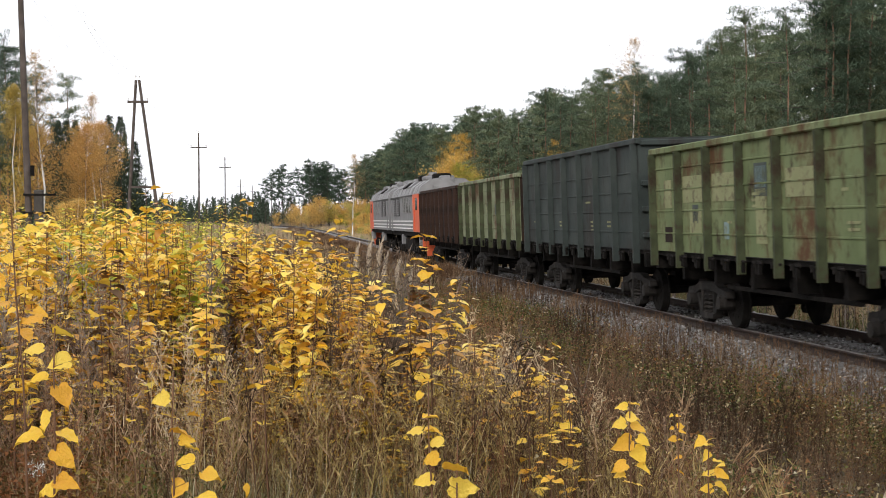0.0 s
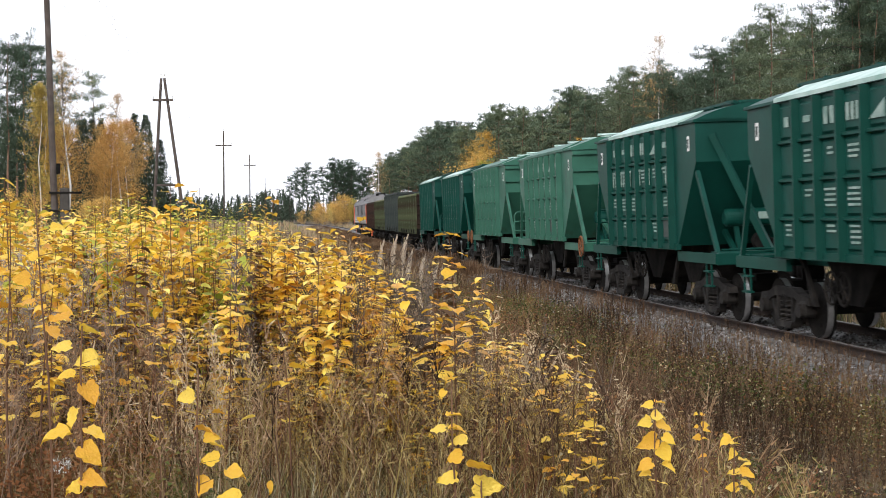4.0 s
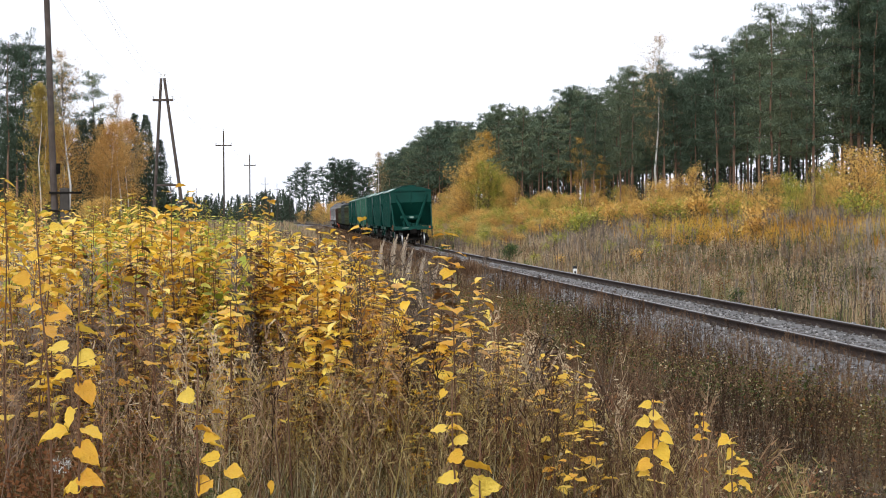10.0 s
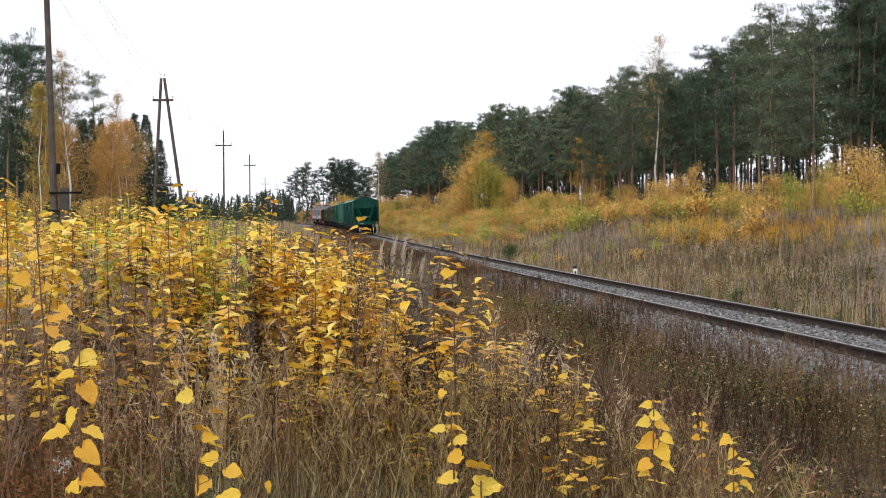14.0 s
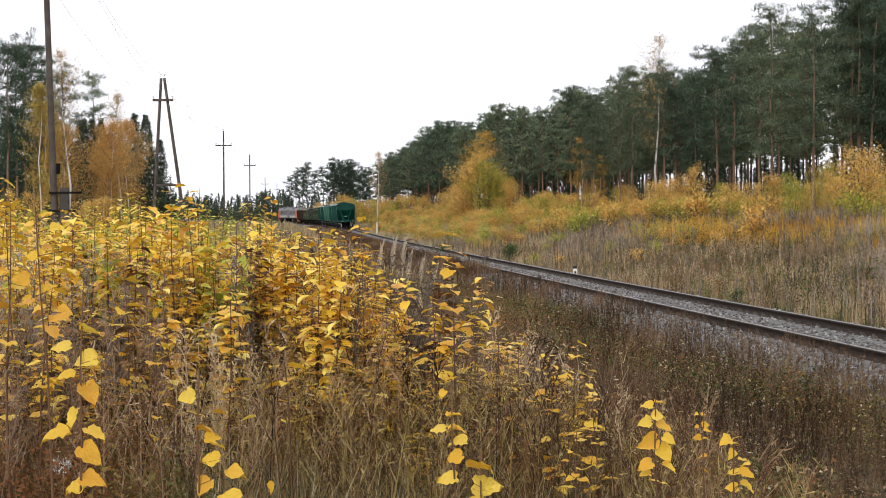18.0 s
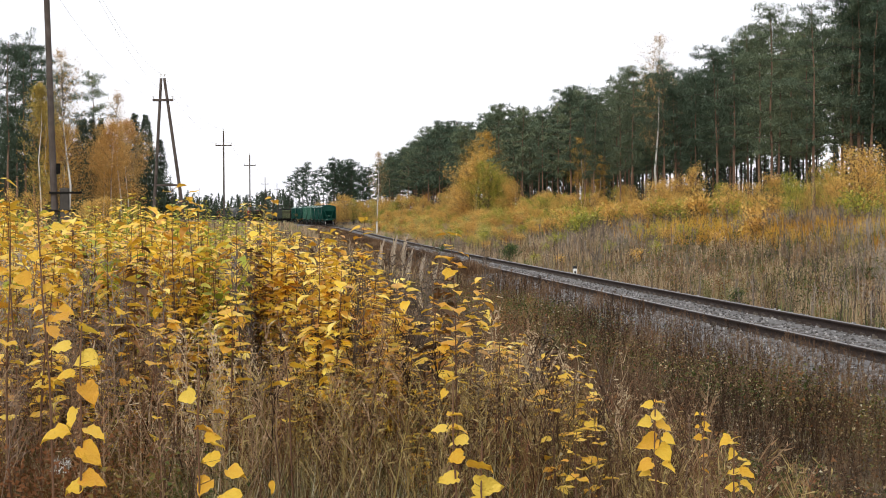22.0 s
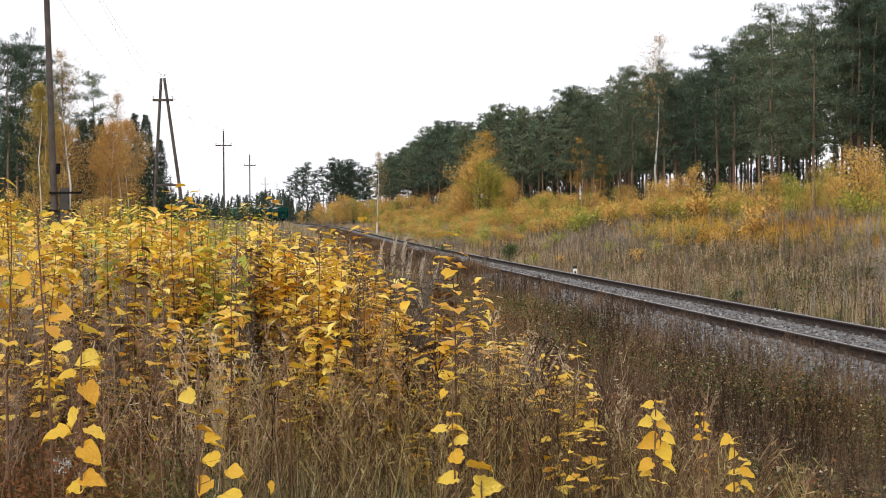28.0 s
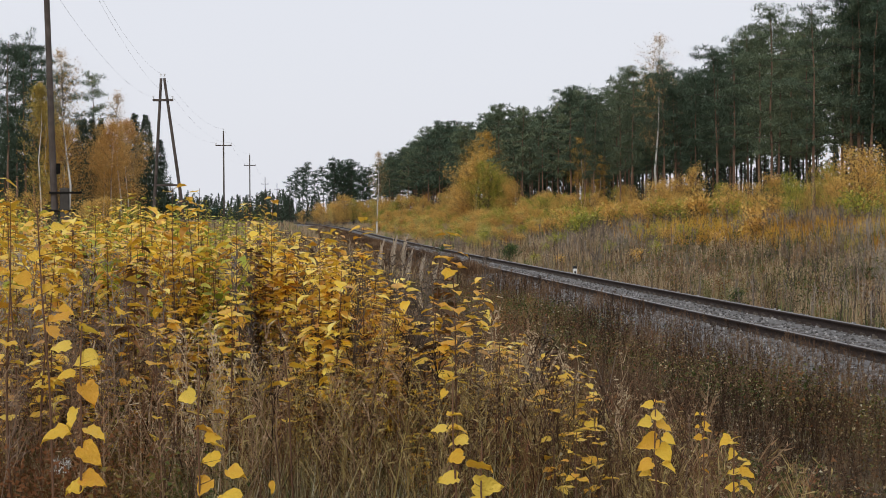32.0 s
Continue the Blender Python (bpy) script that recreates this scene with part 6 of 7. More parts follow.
def pine(seed, h, crown0, width, clumps, spray=24, ln0=.35, wd0=.078):
    r = np.random.default_rng(seed)
    lean = r.normal(0, .012, 2) * h
    segs = []
    prev = np.zeros(3) - (0, 0, .3)
    R0 = .0082 * h
    us = [.12, .3, .5, .7, .85, 1.0]
    for u in us:
        cur = np.array([lean[0] * u * u + r.normal(0, .05), lean[1] * u * u + r.normal(0, .05), h * u])
        segs.append((prev, cur, R0 * (1 - .8 * max(0, u - .2)), R0 * (1 - .85 * u)))
        prev = cur
    trunk = limb_mesh(segs)
    limbs, centres = [], []
    nl = 22
    for k in range(nl):
        u = crown0 + (1 - crown0) * (k + r.random()) / nl
        a = k * 2.4 + r.normal(0, .4)
        prof = math.sin(math.pi * min(1, .2 + .74 * (u - crown0) / (1 - crown0))) ** .6
        ln = width * prof * r.uniform(.55, 1.15) + .15
        b0 = np.array([lean[0] * u * u, lean[1] * u * u, h * u])
        e = b0 + np.array([math.cos(a) * ln, math.sin(a) * ln, ln * r.uniform(.0, .4)])
        limbs.append((b0, e, .034, .012))
        # domed pads of needles at the limb's end and half way
        for t, big in ((.92, 1.0), (.45, .75)) if ln > .5 * width else ((.8, .85),):
            pad = b0 + (e - b0) * t + r.normal(0, .15, 3)
            m = max(3, int(clumps / nl * .62 * big * r.uniform(.75, 1.25)))
            q = r.normal(0, 1, (m, 3))
            q /= np.linalg.norm(q, axis=1, keepdims=True)
            q *= r.random((m, 1)) ** .4
            q[:, 2] = np.where(q[:, 2] < 0, q[:, 2] * .35, q[:, 2])
            centres.extend(pad + q * np.array((.85, .85, .42)) * big * r.uniform(.8, 1.2))
        if k % 2 or k > nl - 5:
            centres.extend(b0 + (e - b0) * .12 + r.normal(0, 1, (max(3, clumps // 55), 3)) * (.32, .32, .2))
    for k in range(4):
        u = crown0 * r.uniform(.55, .98)
        a = r.uniform(0, 6.28)
        ln = r.uniform(.5, 1.4)
        limbs.append(((0, 0, h * u), (math.cos(a) * ln, math.sin(a) * ln, h * u + r.uniform(-.2, .3)), .03, .008))
    centres = np.array(centres)
    n = len(centres)
    forms = [spray_form(seed * 7 + i, spray, ln0, wd0) for i in range(3)]
    which = r.integers(0, 3, n)
    chunks = []
    for i in range(3):
        s = which == i
        chunks.append(strew(forms[i], centres[s], turns(r.uniform(0, 6.28, s.sum()), r.normal(0, .3, s.sum())), r.uniform(.8, 1.5, s.sum())))
    return trunk, limb_mesh(limbs, 3), joined(chunks)


def spruce(seed, h, clumps, sprays=6, ln0=.62, wd0=.22):
    r = np.random.default_rng(seed)
    trunk = limb_mesh([((0, 0, -.3), (0, 0, h), .011 * h, .01)])
    n = clumps
    u = .06 + .93 * r.random(n) ** .85
    rad = (1 - u) * h * .25 * np.sqrt(r.random(n)) + .08
    a = r.uniform(0, 6.28, n)
    c = np.stack([np.cos(a) * rad, np.sin(a) * rad, u * h - rad * .3], 1)
    return trunk, limb_mesh([((0, 0, h * .1), (.6, 0, h * .09), .03, .01)]), strew(spray_form(seed, sprays, ln0, wd0), c, turns(a, r.normal(0, .2, n)), r.uniform(.8, 1.3, n) * (1.3 - .7 * u))



def broadleaf(seed, h, width, crown0, leaves, leaf, stems=1, rad=.009, limbs=26, up=.9, twig=.004):
    """Birch or bush: stems, rising limbs and loose leaves about them."""
    r = np.random.default_rng(seed)
    trunk, lim, cen = [], [], []
    for sidx in range(stems):
        a0 = r.uniform(0, 6.28)
        foot = np.array([math.cos(a0), math.sin(a0), 0]) * (0 if stems == 1 else .12 * width)
        top = foot * (1 if stems == 1 else 3.0) + np.array([r.normal(0, .03) * h, r.normal(0, .03) * h, h * r.uniform(.8, 1.0)])
        prev, P = foot - (0, 0, .2), lambda u, f=foot, t=top: f + (t - f) * u
        for u in (.25, .5, .75, 1.0):
            cur = P(u) + r.normal(0, .012 * h, 3) * (1, 1, 0) * (u < 1)
            trunk.append((prev, cur, rad * h * (1.05 - u + .25), rad * h * (1.05 - u)))
            prev = cur
        for k in range(limbs // stems):
            u = crown0 + (1 - crown0) * r.random()
            a = r.uniform(0, 6.28)
            f = math.sin(math.pi * min(1, .25 + .75 * (u - crown0) / (1 - crown0))) ** .8
            ln = width * f * r.uniform(.4, 1.1)
            b0 = P(u)
            e = b0 + np.array([math.cos(a) * ln, math.sin(a) * ln, ln * up * r.uniform(.4, 1.3)])
            lim.append((b0, e, twig * 2.2 + .0008 * h, twig * .6))
            cen.append((b0, e))
    n = leaves
    pick = r.integers(0, len(cen), n)
    A, B = np.array([c[0] for c in cen])[pick], np.array([c[1] for c in cen])[pick]
    t = r.uniform(.2, 1.12, n)[:, None]
    at = A + (B - A) * t + r.normal(0, .09 * width + .05, (n, 3))
    v, f = strew((LF_V, LF_F), at, turns(r.uniform(0, 6.28, n), r.normal(0, .9, n)), leaf * r.uniform(.6, 1.3, n))
    return limb_mesh(trunk, 5), limb_mesh(lim, 3), (v, f)


def tree_kind(name, label, category, group, built, bark, foliage, limbmat=None):
    t, l, c = built
    mt, mc = raw_mesh("trunk", *joined([t, l]), True), raw_mesh("crown", *c)
    mt.materials.append(bark)
    if limbmat:
        mt.materials.append(limbmat)
        mt.polygons.foreach_set("material_index", np.repeat([0, 1], [len(t[1]), len(l[1])]).astype(np.int32))
    mc.materials.append(foliage)
    return name, label, category, group, mt, mc, joined([t, l]), c


def plant(kind, x, y, scale, turn, tall=1.0):
    name, label, category, group, mt, mc = kind[:6]
    p = empty(name, label, category, group, pose(x, y, lift(x, y), 0, 0, turn))
    p.scale = (scale, scale, scale * tall)
    piece("trunk", mt, None, p)
    piece("crown", mc, None, p)
    return p


PINES = [tree_kind("pine_tree", "tall Scots pine with orange bark and dark green crown", "tree", "pines of the wood", pine(400 + k, 15.0 + .4 * (k % 4), .30 + .05 * (k % 3), 2.3 + .3 * (k % 3), 360, 24, .24, .052), M["pinebark"], M["needle"], M["darkbark"])
         for k in range(7)]
THIN = [tree_kind("pine_tree", "slim Scots pine deep in the wood", "tree", "pines of the wood", pine(430 + k, 15.5, .34, 2.4, 80, 8, .6, .22), M["darkbark"] if k % 2 else M["pinebark"], M["needle"]) for k in range(4)]
SPRUCES = [tree_kind("spruce_tree", "dark green spruce with drooping boughs", "tree", "spruces of the wood", spruce(450 + k, 11, 760, 9, .45, .12), M["darkbark"], M["spruce"]) for k in range(3)]
MIDPINES = [tree_kind("pine_tree", "tall Scots pine far along the forest edge", "tree", "pines of the wood", pine(440 + k, 15.2, .34 + .04 * k, 2.6, 230, 12, .38, .13), M["pinebark"], M["needle"]) for k in range(4)]
FARSPRUCES = [tree_kind("spruce_tree", "dark spruce", "tree", "spruces of the wood", spruce(455 + k, 11, 95, 4, .95, .42), M["darkbark"], M["spruce"]) for k in range(3)]
BIRCHES = [tree_kind("birch_tree", "slender birch with white bark and golden leaves", "tree", "birches of the wood", broadleaf(470 + k, 14.5, 2.7, .22, 7500, .125, 1, .0065, 60, .9), M["birchbark"], M["birchpale"] if k == 1 else M["birchleaf"], M["darkbark"]) for k in range(4)]
ORANGE = [tree_kind("birch_tree", "wide birch with white bark and orange-brown leaves", "tree", "birches of the wood", broadleaf(510 + k, 12.0, 3.1, .2, 13000, .12, 1, .0075, 95, .85), M["birchbark"], M["birchrust"], M["darkbark"]) for k in range(3)]
BARE = [tree_kind("birch_tree", "nearly bare birch with a few pale leaves", "tree", "birches of the wood", broadleaf(480 + k, 14.5, 2.3, .30, 3400, .10, 1, .0075, 110, 1.1), M["birchbark"], M["birchfaded"], M["darkbark"]) for k in range(2)]
BUSHES = [tree_kind("birch_bush", "young birch bush with golden yellow leaves", "bush", "young birches on the bank", broadleaf(490 + k, 3.0, 1.15, .05, 3800, .062, 5, .006, 50, 1.0), M["darkbark"], M["bushgreen"] if k in (2, 5) else M["bushleaf"]) for k in range(6)]
FARBUSH = [tree_kind("birch_bush", "young birch bush with golden yellow leaves", "bush", "young birches on the bank", broadleaf(495 + k, 3.0, 1.2, .05, 1700, .10, 5, .006, 30, 1.0), M["darkbark"], M["bushgreen"] if k == 3 else M["bushleaf"]) for k in range(4)]
LOWBUSH = [tree_kind("shrub", "low shrub with yellow autumn leaves", "bush", "shrubs on the bank", broadleaf(500 + k, 1.2, .75, .02, 560, .10, 5, .006, 30, .9), M["darkbark"], M["bushgreen"] if k in (1, 3) else M["bushleaf"]) for k in range(4)]
GREENBUSH = tree_kind("juniper", "low dark green shrub beside the track", "bush", "green shrubs by the track", broadleaf(520, 1.2, .7, .02, 900, .07, 5, .008, 36, .9), M["darkbark"], M["greenbush"])
trng = random.Random(77)


def wood(name, label, places, bark, foliage):
    """Far trees, past counting: places of (kind, x, y, scale, turn) in one mesh of trunks and one of crowns."""
    tr, cr = [], []
    z = ground_z(np.array([p[1] for p in places]), np.array([p[2] for p in places]))
    for (kind, x, y, sc, turn), zz in zip(places, z):
        c, q = math.cos(turn) * sc, math.sin(turn) * sc
        R = np.array([(c, -q, 0), (q, c, 0), (0, 0, sc)])
        o = np.array([x, y, zz])
        tr.append((kind[6][0] @ R.T + o, kind[6][1]))
        cr.append((kind[7][0] @ R.T + o, kind[7][1]))
    p = tagged(piece(name, raw_mesh(name, *joined(cr)), foliage), label, "woodland", kind="stuff")
    piece("trunks", raw_mesh("trunks", *joined(tr), True), bark, p)


SKY_X = [520, 545, 585, 605, 618, 646, 700, 739, 782, 826, 870, 979, 1006, 1045, 1080, 1095, 1112, 1148, 1164, 1185, 1211, 1231, 1250, 1262, 1283, 1327, 1366, 1390, 1425, 1445, 1480, 1560, 1750]
SKY_Y = [322, 292, 290, 318, 285, 274, 262, 230, 208, 213, 181, 182, 146, 149, 176, 130, 116, 100, 92, 100, 136, 112, 122, 84, 66, 40, 2, 34, 24, -4, -50, -80, -110]


def grown(kind, x, y, share):
    """The scale at which a tree's top reaches a share of the wood's upper edge there."""
    top = 2.04 + (386 - float(np.interp(784 + FOCAL * x / y, SKY_X, SKY_Y))) * y / FOCAL
    z = lift(x, y)
    return min(1.25, max(.45, (top - z) * share / float(kind[7][0][:, 2].max())))


def beside(s, d):
    x, y, z = on_track(s, d)
    return x, y


# the pine wood on the bank: an edge in detail, thinner rows behind
for s in np.arange(40, 330, 4.0):
    for row in range(2):
        d = 27 + row * 4.5 + trng.uniform(-2, 2) + 2 * math.sin(s * .05) - 9 * min(1, max(0, (s - 150) / 120))
        ss = s + trng.uniform(-1.5, 1.5)
        x, y = beside(ss, d)
        if trng.random() < (.16, .26 if s < 110 else .42)[row]:
            continue
        kind = trng.choice(PINES if s < 165 else MIDPINES)
        plant(kind, x, y, grown(kind, x, y, trng.uniform(.86, 1.0)), trng.uniform(0, 360))
deep = []
for s in np.arange(46, 345, 3.6):
    for row in range(3):
        d = 35 + row * 6.5 + trng.uniform(-2, 2) - 9 * min(1, max(0, (s - 150) / 120))
        x, y = beside(s + trng.uniform(-2, 2), d)
        if trng.random() > .15:
            kind = trng.choice(THIN)
            deep.append((kind, x, y, grown(kind, x, y, trng.uniform(.72, .92)), trng.uniform(0, 6.28)))
wood("pine_wood", "dark pine wood standing behind the forest edge", deep, M["darkbark"], M["needle"])
under = []
for s in np.arange(46, 345, 3.0):
    for row in range(3):
        d = 33 + row * 7 + trng.uniform(-3, 3) - 9 * min(1, max(0, (s - 150) / 120))
        x, y = beside(s + trng.uniform(-2, 2), d)
        if trng.random() > (.15 if s > 170 else .22):
            under.append((trng.choice(FARSPRUCES), x, y, trng.uniform(.28, .58) * (1.5 if s > 180 else 1), trng.uniform(0, 6.28)))
for s in np.arange(60, 330, 4.5):
    x, y = beside(s + trng.uniform(-2, 2), 62 + trng.uniform(-5, 8))
    under.append((trng.choice(FARSPRUCES), x, y, trng.uniform(.6, .95), trng.uniform(0, 6.28)))
wood("undergrowth", "dark young spruces under the pines", under, M["darkbark"], M["spruce"])
# single trees that stand out
for px, Y, kind, share in ((1164, 133, BARE[0], 1.13), (1176, 127, PINES[2], .97), (1098, 140, PINES[4], .99), (1118, 136, PINES[0], 1.0), (1010, 152, PINES[1], .99), (1035, 150, PINES[3], 1.0), (1052, 147, PINES[6], .97), (960, 160, PINES[2], .98),
                           (885, 178, MIDPINES[1], 1.0), (925, 172, MIDPINES[2], .98), (865, 205, BIRCHES[2], .8), (842, 192, BIRCHES[0], .86), (1030, 165, BIRCHES[2], .62), (1060, 160, BIRCHES[0], .5), (1270, 112, PINES[5], 1.0),
                           (1300, 108, PINES[3], 1.0), (1345, 100, PINES[1], .95), (1366, 92, PINES[0], 1.0), (1232, 118, PINES[6], .99), (1440, 84, PINES[4], .99)):
    x = at_sight(px, Y)
    plant(kind, x, Y, grown(kind, x, Y, share), trng.uniform(0, 360))
plant(BARE[1], at_sight(668, 322), 322, 1.08, 40)
# golden young birches and shrubs along the bank
for s in np.arange(24, 300, 1.9):
    for row in range(3):
        f = min(1, max(0, (s - 150) / 120))
        d = (15 + row * 3.3 + trng.uniform(-1.6, 1.6)) * (1 - .42 * f)
        x, y = beside(s + trng.uniform(-1, 1), d)
        k = trng.random()
        if k < .36:
            plant(trng.choice(BUSHES if s < 110 else FARBUSH), x, y, trng.uniform(.5, 1.0), trng.uniform(0, 360))
        elif k < .66:
            plant(trng.choice(LOWBUSH), x, y, trng.uniform(.7, 1.4), trng.uniform(0, 360))
for px, Y, h in ((842, 170, 2.6), (826, 172, 2.2), (858, 168, 2.4), (873, 170, 2.0), (888, 168, 1.8), (812, 178, 1.7), (900, 166, 1.5), (885, 172, 1.6), (815, 182, 1.5), (795, 186, 1.3), (905, 165, 1.2), (610, 345, 2.4), (628, 348, 2.2), (595, 342, 2.0), (645, 350, 1.7), (680, 335, 1.6), (700, 320, 1.6),
                 (1200, 105, 1.0), (1230, 102, 1.2), (1180, 108, 1.0), (1460, 80, 1.0), (1500, 80, 1.2), (1540, 80, 1.2), (1400, 88, .9), (1280, 98, .8), (560, 372, 1.6), (575, 360, 1.4), (535, 385, 1.3)):
    plant(trng.choice(BUSHES[:5]), at_sight(px, Y), Y, h, trng.uniform(0, 360))
for px, Y, sc in ((898, 84, .42), (1300, 42, .22), (210, 60, .5), (906, 85, .36), (785, 96, .30)):
    plant(GREENBUSH, at_sight(px, Y), Y, sc * 2.2, trng.uniform(0, 360))
for k in range(230):
    s, d = trng.uniform(20, 170), trng.uniform(8.5, 16)
    x, y = beside(s, d)
    if math.sin(s * .13) + math.sin(d * .8 + s * .05) > -.2:
        plant(trng.choice(LOWBUSH), x, y, trng.uniform(.7, 1.35), trng.uniform(0, 360))
low_gold, low_green = [], []
for k in range(230):
    s = trng.uniform(60, 215)
    x, y = beside(s, trng.uniform(3.6, 12))
    if math.sin(s * .19) + math.sin(s * .07 + 1) > -.9:
        q = trng.random()
        if q < .3:
            low_gold.append((trng.choice(FARBUSH[:3]), x, y, trng.uniform(.3, .6), trng.uniform(0, 6.28)))
        elif q < .72:
            low_gold.append((LOWBUSH[trng.choice((0, 2))], x, y, trng.uniform(.7, 1.3), trng.uniform(0, 6.28)))
        else:
            low_green.append((LOWBUSH[trng.choice((1, 3))], x, y, trng.uniform(.6, 1.1), trng.uniform(0, 6.28)))
wood("low_shrubs", "low golden shrubs between the bank and the track", low_gold, M["darkbark"], M["bushleaf"])
wood("low_shrubs", "low yellow-green shrubs between the bank and the track", low_green, M["darkbark"], M["bushgreen"])
for k in range(26):
    x, y = beside(trng.uniform(22, 80), trng.uniform(3.6, 10))
    plant(trng.choice(LOWBUSH), x, y, trng.uniform(.35, .7), trng.uniform(0, 360))
# the wood beyond the curve
far = []
for k in range(34):
    px, Y = trng.uniform(510, 710), trng.uniform(410, 480)
    far.append((trng.choice(MIDPINES), at_sight(px, Y), Y, trng.uniform(.85, 1.15), trng.uniform(0, 6.28)))
wood("pine_wood", "pine wood beyond the bend of the track", far, M["darkbark"], M["needle"])
far = []
for k in range(260):
    px, Y = (trng.uniform(180, 640) if k % 2 else trng.uniform(300, 520)), trng.uniform(440, 560)
    far.append((trng.choice(FARSPRUCES), at_sight(px, Y), Y, trng.uniform(.48, .8) * (1.15 if 450 < px < 505 else 1), trng.uniform(0, 6.28)))
for k in range(60):
    px, Y = trng.uniform(-60, 300), trng.uniform(165, 250)
    far.append((trng.choice(FARSPRUCES), at_sight(px, Y), Y, trng.uniform(.4, .9), trng.uniform(0, 6.28)))
for k in range(40):
    px, Y = trng.uniform(500, 720), trng.uniform(430, 500)
    far.append((trng.choice(FARSPRUCES), at_sight(px, Y), Y, trng.uniform(.4, .7), trng.uniform(0, 6.28)))
for k in range(26):
    px, Y = trng.uniform(50, 292), trng.uniform(150, 190)
    far.append((trng.choice(FARSPRUCES), at_sight(px, Y), Y, trng.uniform(.6, .92), trng.uniform(0, 6.28)))
bushy = []
for k in range(46):
    px = trng.uniform(565, 790)
    Y = np.interp(px, [560, 650, 700, 800], [385, 350, 320, 250]) + trng.uniform(0, 30)
    bushy.append((trng.choice(FARBUSH[:3]), at_sight(px, Y), Y, trng.uniform(1.0, 2.0), trng.uniform(0, 6.28)))
wood("birch_thicket", "golden birch thicket along the far bend", bushy, M["darkbark"], M["bushleaf"])
wood("spruce_wood", "low dark spruce wood on the horizon", far, M["darkbark"], M["spruce"])
# the wood on the other side of the power line
for px, Y, kind, sc in ((15, 118, PINES[0], .98), (45, 125, PINES[1], 1.0), (62, 130, PINES[3], 1.02), (-20, 120, PINES[4], 1.0), (30, 140, PINES[5], 1.1), (120, 120, BARE[0], .98), (75, 112, BIRCHES[1], .75),
                        (196, 128, ORANGE[0], .86), (214, 134, BARE[1], .86), (226, 136, ORANGE[1], .82), (180, 138, ORANGE[2], .80), (260, 150, SPRUCES[0], 1.05), (285, 152, SPRUCES[1], .85), (240, 155, SPRUCES[2], 1.1), (150, 150, SPRUCES[0], 1.0),
                        (110, 150, PINES[2], 1.0), (170, 155, PINES[6], 1.0), (10, 150, SPRUCES[1], 1.0), (80, 155, PINES[3], 1.1), (108, 126, ORANGE[2], .84), (92, 120, BIRCHES[0], .80), (20, 160, SPRUCES[0], 1.05), (62, 158, SPRUCES[2], 1.0), (98, 160, SPRUCES[1], 1.1), (142, 146, SPRUCES[2], .95), (165, 148, SPRUCES[1], 1.0),
                        (180, 160, SPRUCES[0], 1.05), (215, 158, SPRUCES[1], .95), (80, 170, SPRUCES[0], 1.1), (40, 175, SPRUCES[1], 1.2)):
    plant(kind, at_sight(px, Y), Y, sc, trng.uniform(0, 360))
for px, Y in ((20, 90), (60, 95), (165, 100), (140, 96), (240, 105), (190, 102)):
    plant(trng.choice(BUSHES), at_sight(px, Y), Y, trng.uniform(.6, 1.0), trng.uniform(0, 360))

# ---------- sleepers and stones ----------
sleepers = tagged(new("sleepers"), "weathered sleepers half sunk in the ballast", "sleepers", kind="structure")
bm = bmesh.new()
bx(bm, 0, 0, -.26, 2.7, .24, .17, bevel=.02)
for sx in (-.795, .795):
    bx(bm, sx, 0, -.172, .32, .16, .02)
    for dx in (-.115, .115):
        cyl(bm, (sx + dx, .04, -.17), (sx + dx, .04, -.10), .022, seg=6)
        bx(bm, sx + dx * .85, 0, -.145, .05, .10, .04)
SLEEPER = bpy.data.meshes.new("sleeper")
bm.to_mesh(SLEEPER)
bm.free()
SLEEPER.materials.append(M["sleeper"])
for k in range(300):
    s = -18 + k * .546
    q = piece("sleeper", SLEEPER, None, sleepers)
    q.matrix_basis = pose(*on_track(s, 0, CANT / 2), 0, -math.degrees(CANT / 1.59), -math.degrees(float(np.interp(s, TS, TA))))
r = np.random.default_rng(9)
STONE_V = np.array([(-.5, -.4, -.3), (.5, -.45, -.25), (.45, .5, -.3), (-.4, .45, -.3), (-.3, -.3, .4), (.35, -.2, .3), (.25, .35, .45), (-.35, .25, .3)])
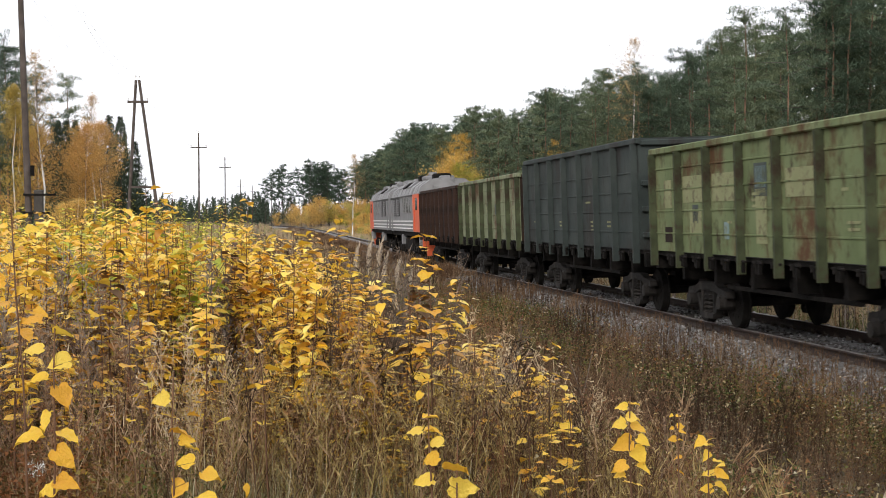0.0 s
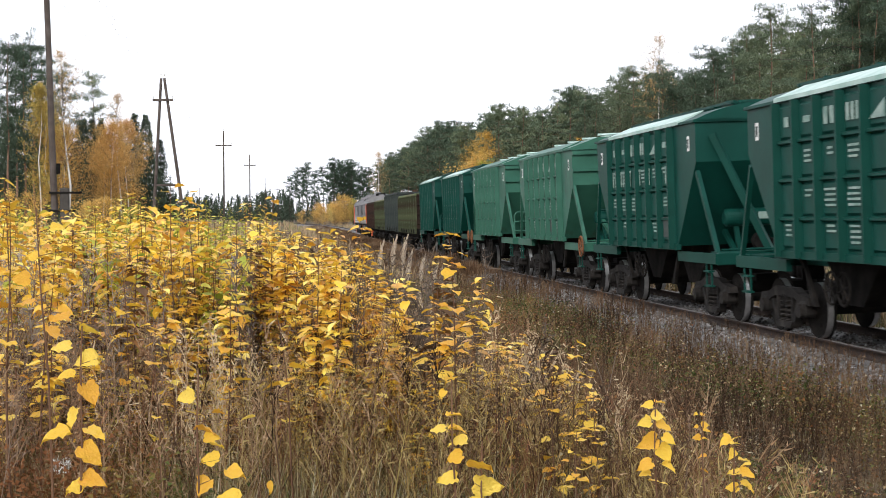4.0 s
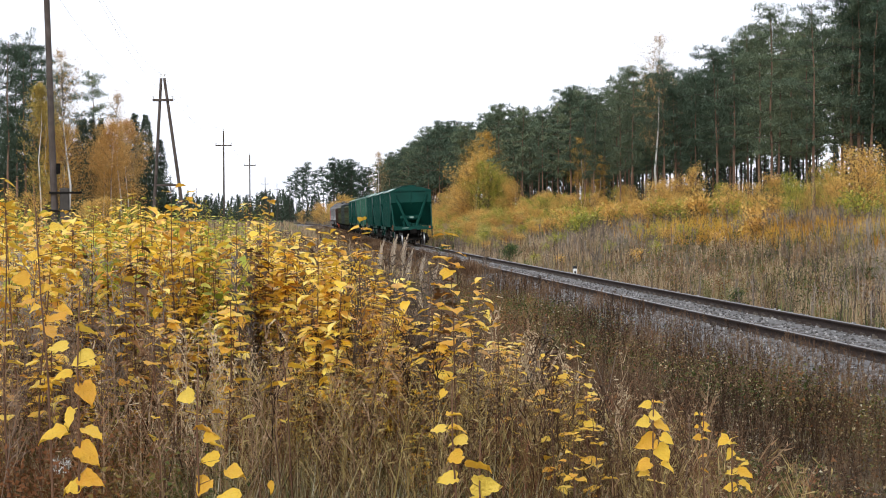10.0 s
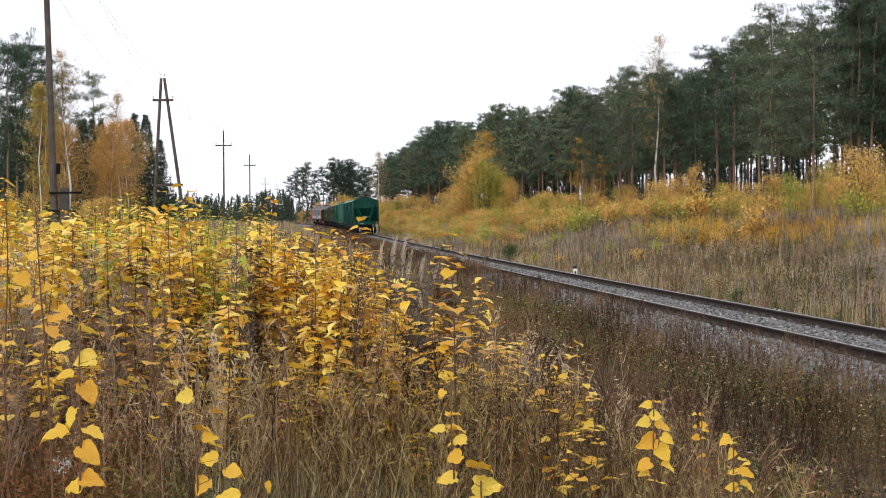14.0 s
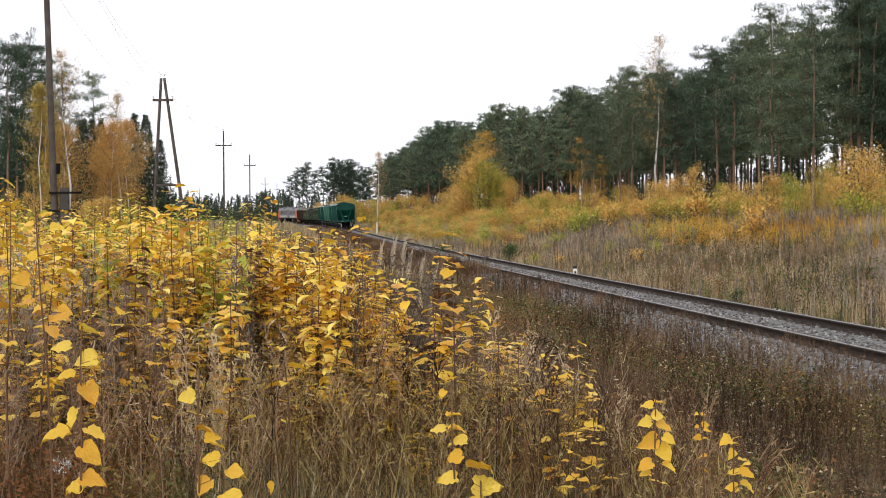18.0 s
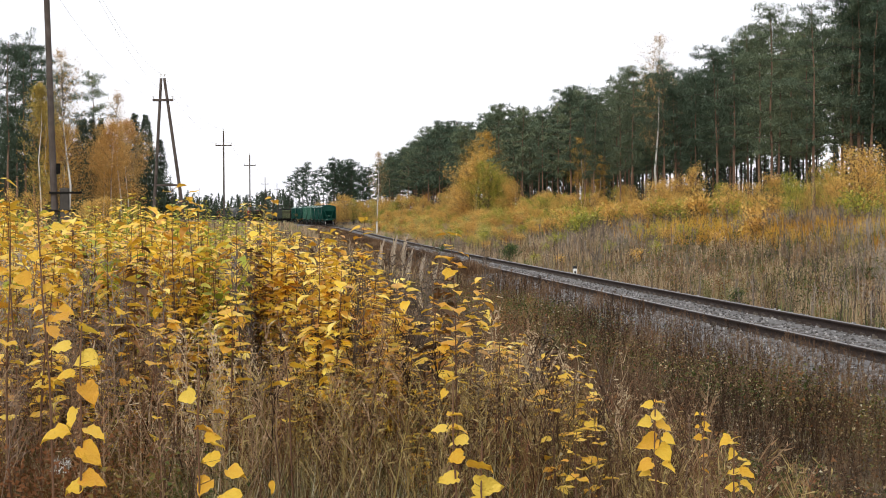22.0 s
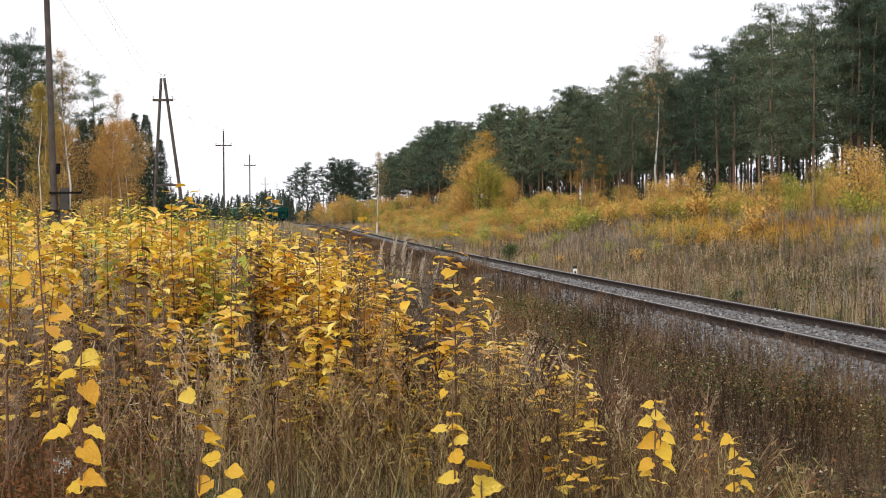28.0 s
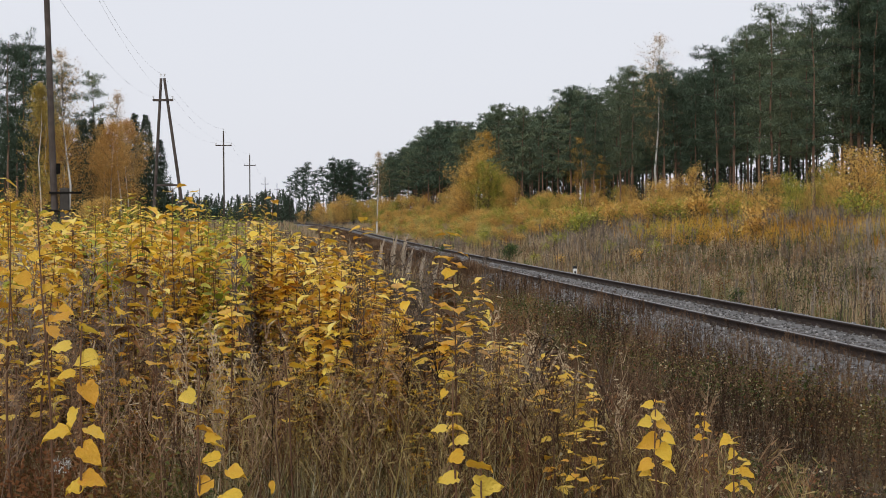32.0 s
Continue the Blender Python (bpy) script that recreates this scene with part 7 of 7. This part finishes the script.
STONE_F = np.array([(0, 3, 2, 1), (4, 5, 6, 7), (0, 1, 5, 4), (1, 2, 6, 5), (2, 3, 7, 6), (3, 0, 4, 7)])
n = 12000
ss = -22 + 122 * r.random(n) ** 1.3
off = r.normal(-.15, 1.25, n)
off = np.where(off < -3.1, r.uniform(-3.0, -1.6, n), np.minimum(off, 2.6))
ss, off = np.concatenate([ss, r.uniform(-24, 24, 6500)]), np.concatenate([off, r.uniform(-3.5, -1.1, 6500)])
keep = np.abs(np.abs(off) - .795) > .10
ss, off = ss[keep], off[keep]
n = len(ss)
a = np.interp(ss, TS, TA)
zz = np.interp(off, [-3.3, -2.35, -1.75, -.95, 0, .95, 1.75, 2.5, 3.2], [-.74, -.41, -.18, -.16, -.165, -.16, -.19, -.41, -.74]) + np.interp(ss, TS, TZ) + CANT * (off / 1.59 + .5)
at = np.stack([np.interp(ss, TS, TX) + off * np.cos(a), np.interp(ss, TS, TY) - off * np.sin(a), zz], 1)
v, f = strew((STONE_V, STONE_F), at, turns(r.uniform(0, 6.28, n), r.normal(0, .5, n)), r.uniform(.025, .065, n))
tagged(piece("ballast_stones", raw_mesh("ballast_stones", v, f), M["stone"]), "loose grey crushed stones between the rails", "gravel", kind="stuff")
def motions():
    """The train runs away along the curve; the nearest saplings nod in the wind."""
    ts = [i for i in range(0, 33)]
    for thing, mid in TRAIN:
        rows = []
        for t in ts:
            s = float(np.interp(t, [a for a, b in TAIL], [b for a, b in TAIL])) + mid
            a = math.degrees(float(np.interp(s, TS, TA)))
            m = pose(*on_track(s, 0, CANT / 2), 0, -math.degrees(CANT / 1.59), -a)
            if thing in REVERSED:
                m = m @ pose(0, 0, 0, 0, 0, 180)
            rows.append((t, m))
        walk(thing, rows)
    # the wheels of the last wagon roll
    for wheel in WHEELS:
        x, y, z = wheel.location
        rows = []
        for k in range(961):
            s = float(np.interp(k / 30, [a for a, b in TAIL], [b for a, b in TAIL]))
            rows.append((k / 30, pose(x, y, z, -math.degrees(s / .4625) % 360)))
        walk(wheel, rows)
    for thing, rows in SWAY:
        walk(thing, rows)


motions()
